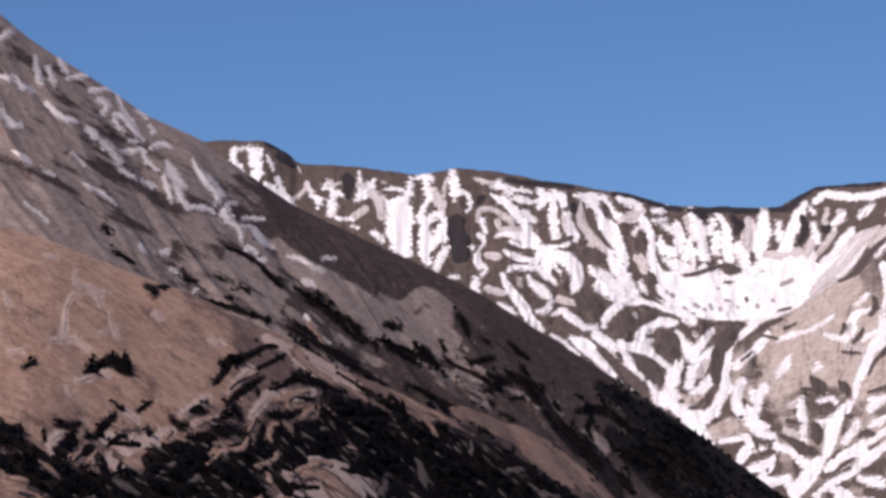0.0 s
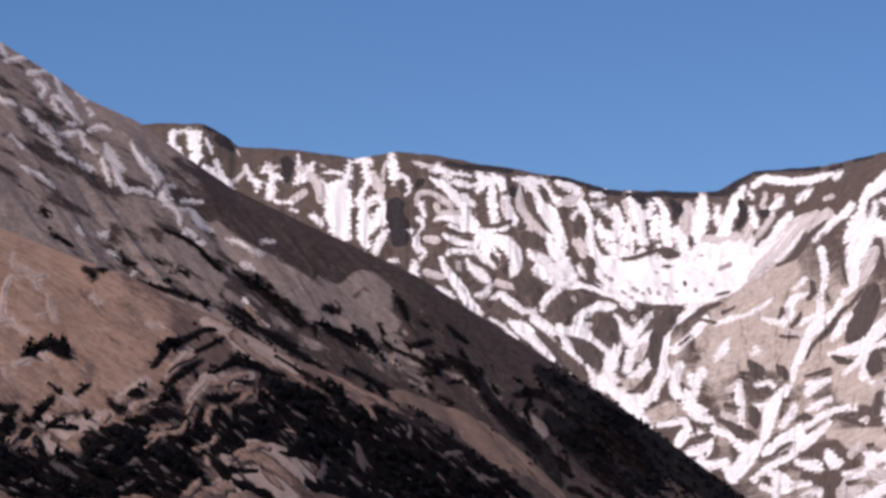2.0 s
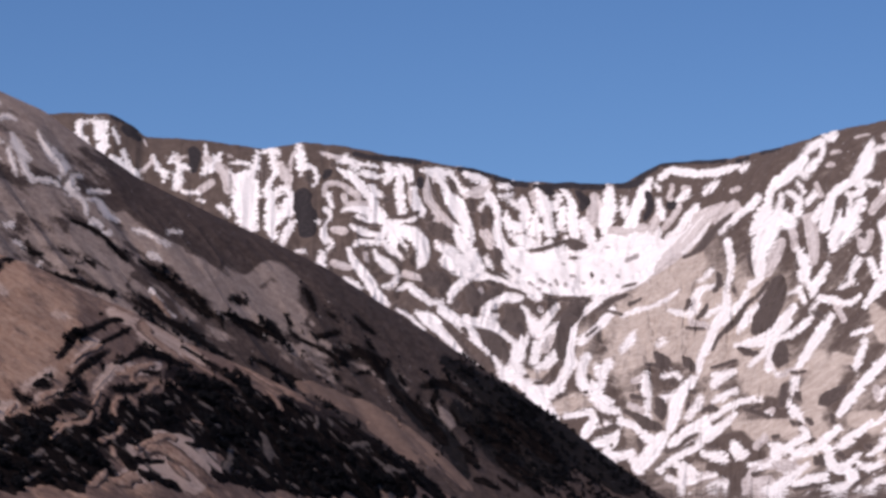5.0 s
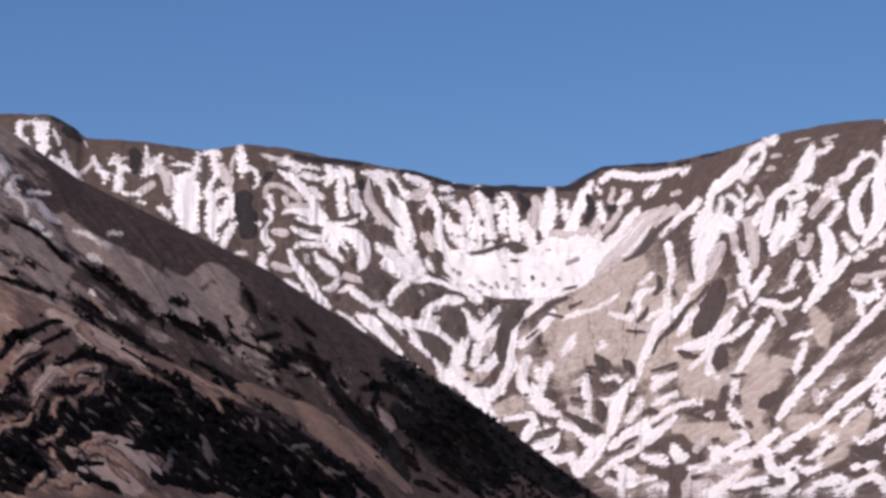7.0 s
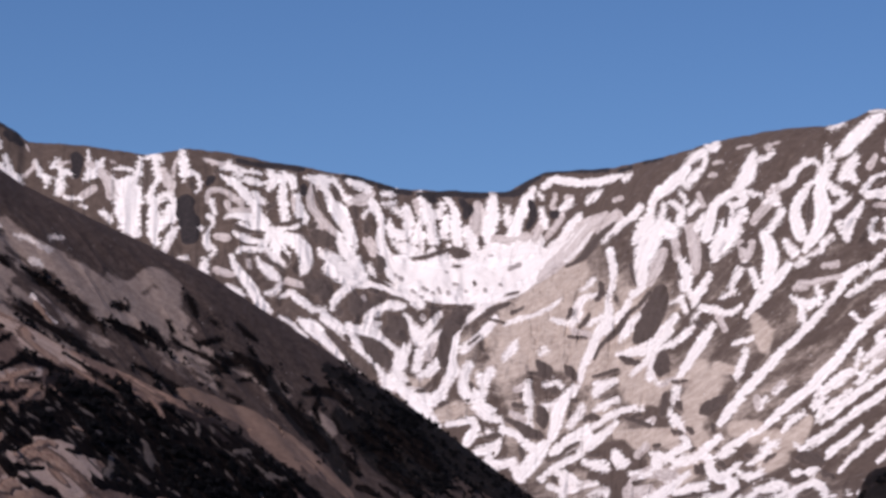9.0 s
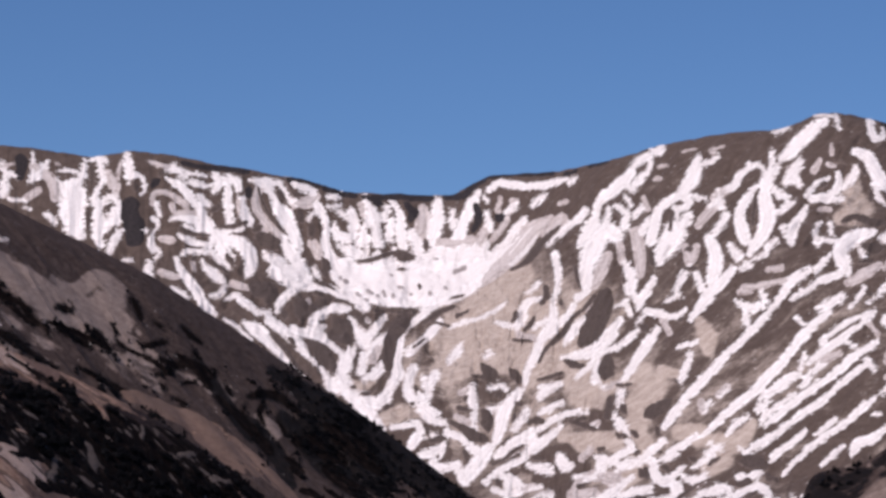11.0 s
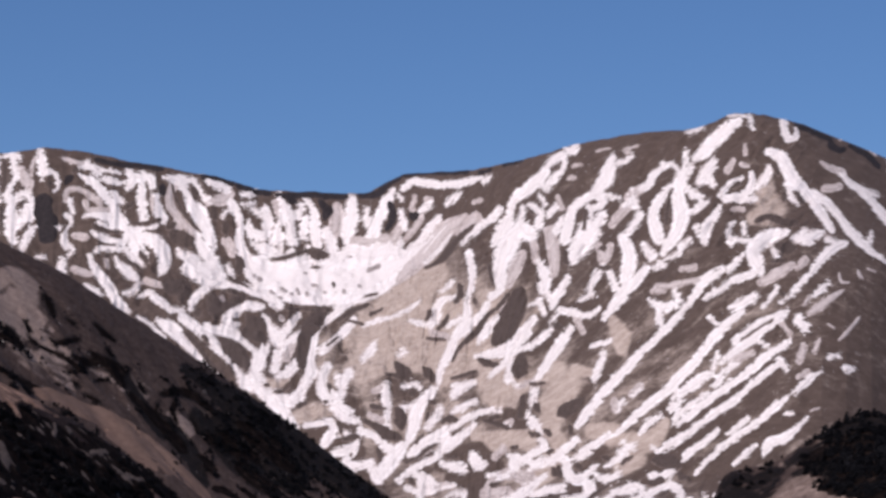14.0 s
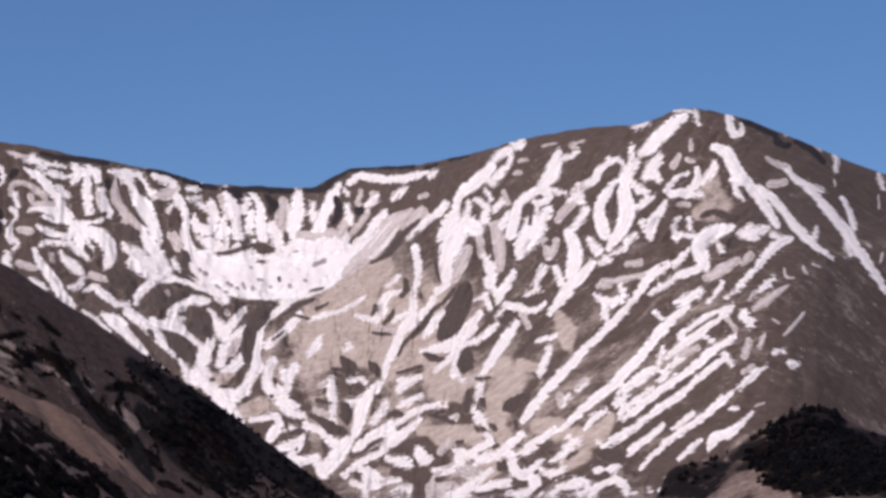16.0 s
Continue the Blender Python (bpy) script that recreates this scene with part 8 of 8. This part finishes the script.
grove(knoll, 4, (-80, 976, 2), (-77, 985, 3), (-75, 998, 2))
grove(knoll, 7, (-109, 883, 10), (-106, 890, 7), (-103, 896, 6))
grove(knoll, 7, (-105, 856, 4), (-104, 872, 3), (-104, 890, 3))
grove(knoll, 2, (-103, 898, 5), (-102, 900, 6), (-100, 901, 6))
grove(knoll, 6, (-99, 900, 2), (-99, 917, 3), (-97, 933, 1))
grove(knoll, 5, (-97, 907, 3), (-94, 919, 3), (-93, 927, 1))
grove(knoll, 4, (-96, 906, 2), (-92, 915, 3), (-88, 924, 3))
grove(knoll, 3, (-101, 873, 2), (-100, 886, 2), (-99, 895, 2))
grove(knoll, 6, (-98, 893, 4), (-94, 879, 4), (-92, 864, 3))
grove(knoll, 1, (-89, 941, 2), (-88, 937, 2), (-87, 935, 2))
grove(knoll, 4, (-82, 950, 1), (-81, 962, 2), (-79, 964, 6), (-77, 960, 3))
grove(knoll, 14, (-75, 957, 4), (-71, 978, 5), (-68, 988, 4), (-68, 1007, 3), (-70, 1016, 2))
grove(knoll, 21, (-87, 902, 5), (-82, 930, 5), (-79, 949, 4), (-75, 958, 5), (-69, 974, 2))
grove(knoll, 28, (-86, 887, 6), (-79, 927, 6), (-74, 948, 5), (-71, 965, 2))
grove(knoll, 99, (-104, 836, 14), (-96, 850, 14), (-90, 860, 12), (-84, 882, 13), (-77, 905, 12), (-69, 924, 13), (-63, 946, 11), (-56, 950, 15))
grove(knoll, 46, (-101, 810, 14), (-92, 835, 10), (-85, 857, 10), (-74, 888, 9))
grove(knoll, 14, (-71, 896, 7), (-66, 906, 8), (-61, 924, 9))
grove(knoll, 4, (-70, 952, 2), (-66, 961, 3), (-63, 966, 3))
grove(knoll, 16, (-62, 1000, 2), (-61, 980, 5), (-58, 984, 5), (-50, 1018, 7))
grove(knoll, 7, (-60, 1012, 3), (-57, 1032, 3), (-54, 1045, 5), (-50, 1055, 6))
grove(knoll, 5, (-60, 988, 3), (-60, 1005, 3), (-59, 1019, 3))
grove(knoll, 10, (-55, 975, 21), (-51, 976, 20), (-47, 977, 19))
grove(knoll, 3, (-55, 950, 8), (-53, 951, 9), (-51, 952, 10))
grove(near, 22, (-68, 1571, 7), (-61, 1567, 14), (-55, 1565, 17), (-48, 1565, 14), (-40, 1564, 9))
grove(near, 5, (-39, 1560, 6), (-34, 1563, 7), (-30, 1569, 8))
grove(near, 18, (-30, 1572, 13), (-22, 1584, 11), (-16, 1591, 12), (-5, 1598, 13))
grove(near, 13, (-15, 1607, 15), (-9, 1607, 19), (-5, 1595, 15), (-2, 1593, 13))
grove(near, 6, (-31, 1590, 4), (-27, 1607, 4), (-22, 1621, 5))
grove(near, 7, (6, 1687, 8), (10, 1679, 9), (13, 1669, 8))
grove(near, 3, (12, 1661, 6), (13, 1656, 5), (14, 1650, 5))
grove(near, 3, (-0, 1640, 4), (-0, 1637, 4), (0, 1631, 4))
grove(near, 2, (3, 1635, 3), (6, 1637, 3), (8, 1641, 2))
grove(near, 4, (22, 1681, 6), (23, 1676, 7), (24, 1671, 7))
grove(near, 6, (16, 1644, 6), (22, 1645, 14), (28, 1643, 12))
grove(near, 4, (6, 1627, 3), (11, 1633, 4), (17, 1639, 4))
grove(near, 2, (1, 1618, 3), (1, 1614, 3), (2, 1609, 3))
grove(near, 14, (-5, 1594, 5), (4, 1606, 6), (11, 1607, 6), (20, 1616, 4), (33, 1636, 5))
grove(near, 3, (18, 1599, 6), (19, 1594, 5), (20, 1589, 5))
grove(near, 2, (13, 1598, 5), (15, 1595, 6), (16, 1593, 6))
grove(near, 6, (-73, 1507, 6), (-67, 1514, 12), (-60, 1513, 10))
grove(near, 9, (-71, 1480, 7), (-66, 1485, 13), (-60, 1488, 14), (-53, 1492, 9))
grove(near, 4, (-58, 1505, 11), (-54, 1508, 12), (-51, 1510, 11))
grove(near, 13, (-52, 1504, 13), (-46, 1499, 26), (-41, 1500, 17), (-35, 1506, 7))
grove(near, 3, (-48, 1522, 11), (-46, 1523, 11), (-43, 1527, 14))
grove(knoll, 2, (-40, 1170, 3), (-39, 1158, 3), (-38, 1150, 3))
grove(knoll, 9, (-56, 1085, 4), (-49, 1112, 6), (-44, 1123, 7))
grove(knoll, 2, (-58, 1071, 2), (-56, 1078, 2), (-54, 1088, 2))
grove(knoll, 3, (-52, 1081, 2), (-47, 1093, 3), (-44, 1103, 3))
grove(knoll, 13, (-45, 1111, 5), (-41, 1119, 8), (-35, 1125, 20), (-29, 1123, 26))
grove(knoll, 12, (-32, 1160, 9), (-27, 1160, 15), (-22, 1163, 16), (-13, 1167, 14))
grove(near, 13, (-19, 1544, 9), (-13, 1541, 18), (-7, 1542, 12), (-1, 1539, 20))
grove(knoll, 4, (-45, 1095, 4), (-43, 1086, 4), (-42, 1077, 4))
grove(knoll, 76, (-40, 1115, 24), (-27, 1129, 23), (-18, 1147, 27), (-9, 1156, 27), (2, 1160, 28))
grove(knoll, 64, (-41, 1077, 8), (-31, 1100, 18), (-21, 1109, 17), (-5, 1158, 11))
grove(knoll, 37, (-51, 1015, 7), (-42, 1040, 6), (-36, 1070, 17), (-23, 1084, 18))
grove(knoll, 18, (-26, 1072, 8), (-19, 1097, 8), (-11, 1121, 7))
grove(near, 35, (-6, 1535, 15), (4, 1549, 24), (12, 1552, 24), (24, 1555, 21), (32, 1567, 11))
grove(knoll, 113, (-6, 1142, 19), (14, 1175, 25), (24, 1184, 29), (38, 1202, 19), (52, 1214, 11))
grove(knoll, 48, (-14, 1084, 4), (-3, 1126, 8), (5, 1136, 13), (24, 1170, 13))
grove(knoll, 6, (-34, 1038, 2), (-26, 1068, 4), (-21, 1075, 10))
grove(knoll, 5, (-25, 1029, 4), (-21, 1044, 4), (-16, 1060, 4))
grove(knoll, 4, (-49, 975, 3), (-42, 995, 2), (-39, 1005, 1))
grove(knoll, 8, (-46, 969, 4), (-40, 982, 5), (-34, 995, 5))
grove(knoll, 34, (16, 1205, 23), (27, 1213, 25), (38, 1218, 25), (49, 1228, 18), (61, 1253, 16))
grove(knoll, 39, (16, 1187, 25), (33, 1193, 22), (47, 1207, 10))
grove(knoll, 35, (-17, 1054, 5), (-3, 1099, 9), (18, 1147, 8))
grove(near, 3, (29, 1681, 9), (32, 1679, 9), (36, 1679, 10))
grove(near, 3, (27, 1640, 3), (32, 1651, 3), (36, 1657, 4))
grove(near, 5, (36, 1657, 4), (40, 1667, 4), (46, 1683, 4))
grove(near, 3, (46, 1699, 3), (43, 1686, 3), (40, 1674, 3))
grove(near, 5, (47, 1669, 10), (51, 1671, 12), (56, 1673, 12))
grove(near, 3, (26, 1628, 8), (29, 1629, 9), (32, 1632, 8))
grove(near, 3, (35, 1636, 4), (39, 1642, 5), (43, 1644, 5))
grove(near, 2, (59, 1692, 4), (60, 1688, 4), (60, 1684, 4))
grove(near, 3, (58, 1675, 6), (59, 1670, 6), (60, 1665, 6))
grove(near, 5, (27, 1603, 6), (33, 1606, 9), (38, 1604, 9))
grove(near, 3, (55, 1630, 12), (57, 1631, 14), (59, 1631, 12))
grove(near, 4, (68, 1670, 5), (68, 1663, 5), (69, 1656, 5))
grove(near, 11, (73, 1692, 15), (80, 1694, 12), (79, 1680, 5), (76, 1661, 3))
grove(near, 12, (76, 1662, 3), (74, 1636, 5), (75, 1618, 7), (77, 1590, 5))
grove(near, 24, (81, 1718, 10), (91, 1721, 13), (97, 1717, 18), (103, 1711, 24), (109, 1714, 7), (102, 1689, 4))
grove(near, 3, (82, 1673, 8), (85, 1678, 8), (89, 1680, 8))
grove(near, 102, (96, 1777, 17), (103, 1770, 34), (112, 1765, 77), (125, 1771, 110), (138, 1764, 125), (159, 1769, 73))
grove(near, 54, (113, 1723, 27), (131, 1721, 35), (150, 1724, 68))
grove(near, 4, (83, 1644, 17), (86, 1643, 18), (89, 1644, 17))
grove(near, 7, (92, 1645, 8), (93, 1632, 10), (95, 1614, 9))
grove(near, 4, (94, 1590, 5), (99, 1601, 5), (103, 1610, 5))
grove(near, 5, (109, 1625, 14), (114, 1628, 14), (118, 1631, 16))
grove(near, 17, (114, 1682, 9), (121, 1664, 20), (135, 1678, 23))
grove(near, 25, (94, 1668, 7), (111, 1691, 15), (125, 1705, 16))
grove(spur, 52, (251, 998, 12), (260, 982, 30), (270, 978, 32), (280, 989, 7))
grove(spur, 38, (258, 1016, 22), (265, 1012, 26), (273, 1006, 26), (282, 999, 18))
grove(spur, 7, (224, 1008, 24), (232, 996, 24))
grove(spur, 7, (226, 992, 20), (236, 1004, 24))
grove(spur, 6, (229, 1012, 14), (241, 1014, 20))
grove(spur, 7, (242, 1022, 14), (252, 1020, 16))
grove(spur, 9, (280, 987, 4), (280, 968, 5), (283, 951, 6))
grove(spur, 4, (292, 1002, 2), (290, 985, 2), (290, 972, 3))
grove(spur, 82, (251, 971, 10), (260, 955, 29), (268, 945, 29), (281, 931, 34))
grove(spur, 38, (254, 943, 4), (262, 929, 12), (271, 903, 23))
grove(spur, 18, (257, 903, 16), (262, 897, 18), (266, 890, 21))
grove(spur, 4, (249, 959, 2), (246, 942, 2), (243, 925, 2))
grove(spur, 6, (251, 942, 2), (254, 930, 3), (256, 913, 3))
grove(spur, 2, (247, 924, 3), (248, 918, 2), (248, 910, 2))
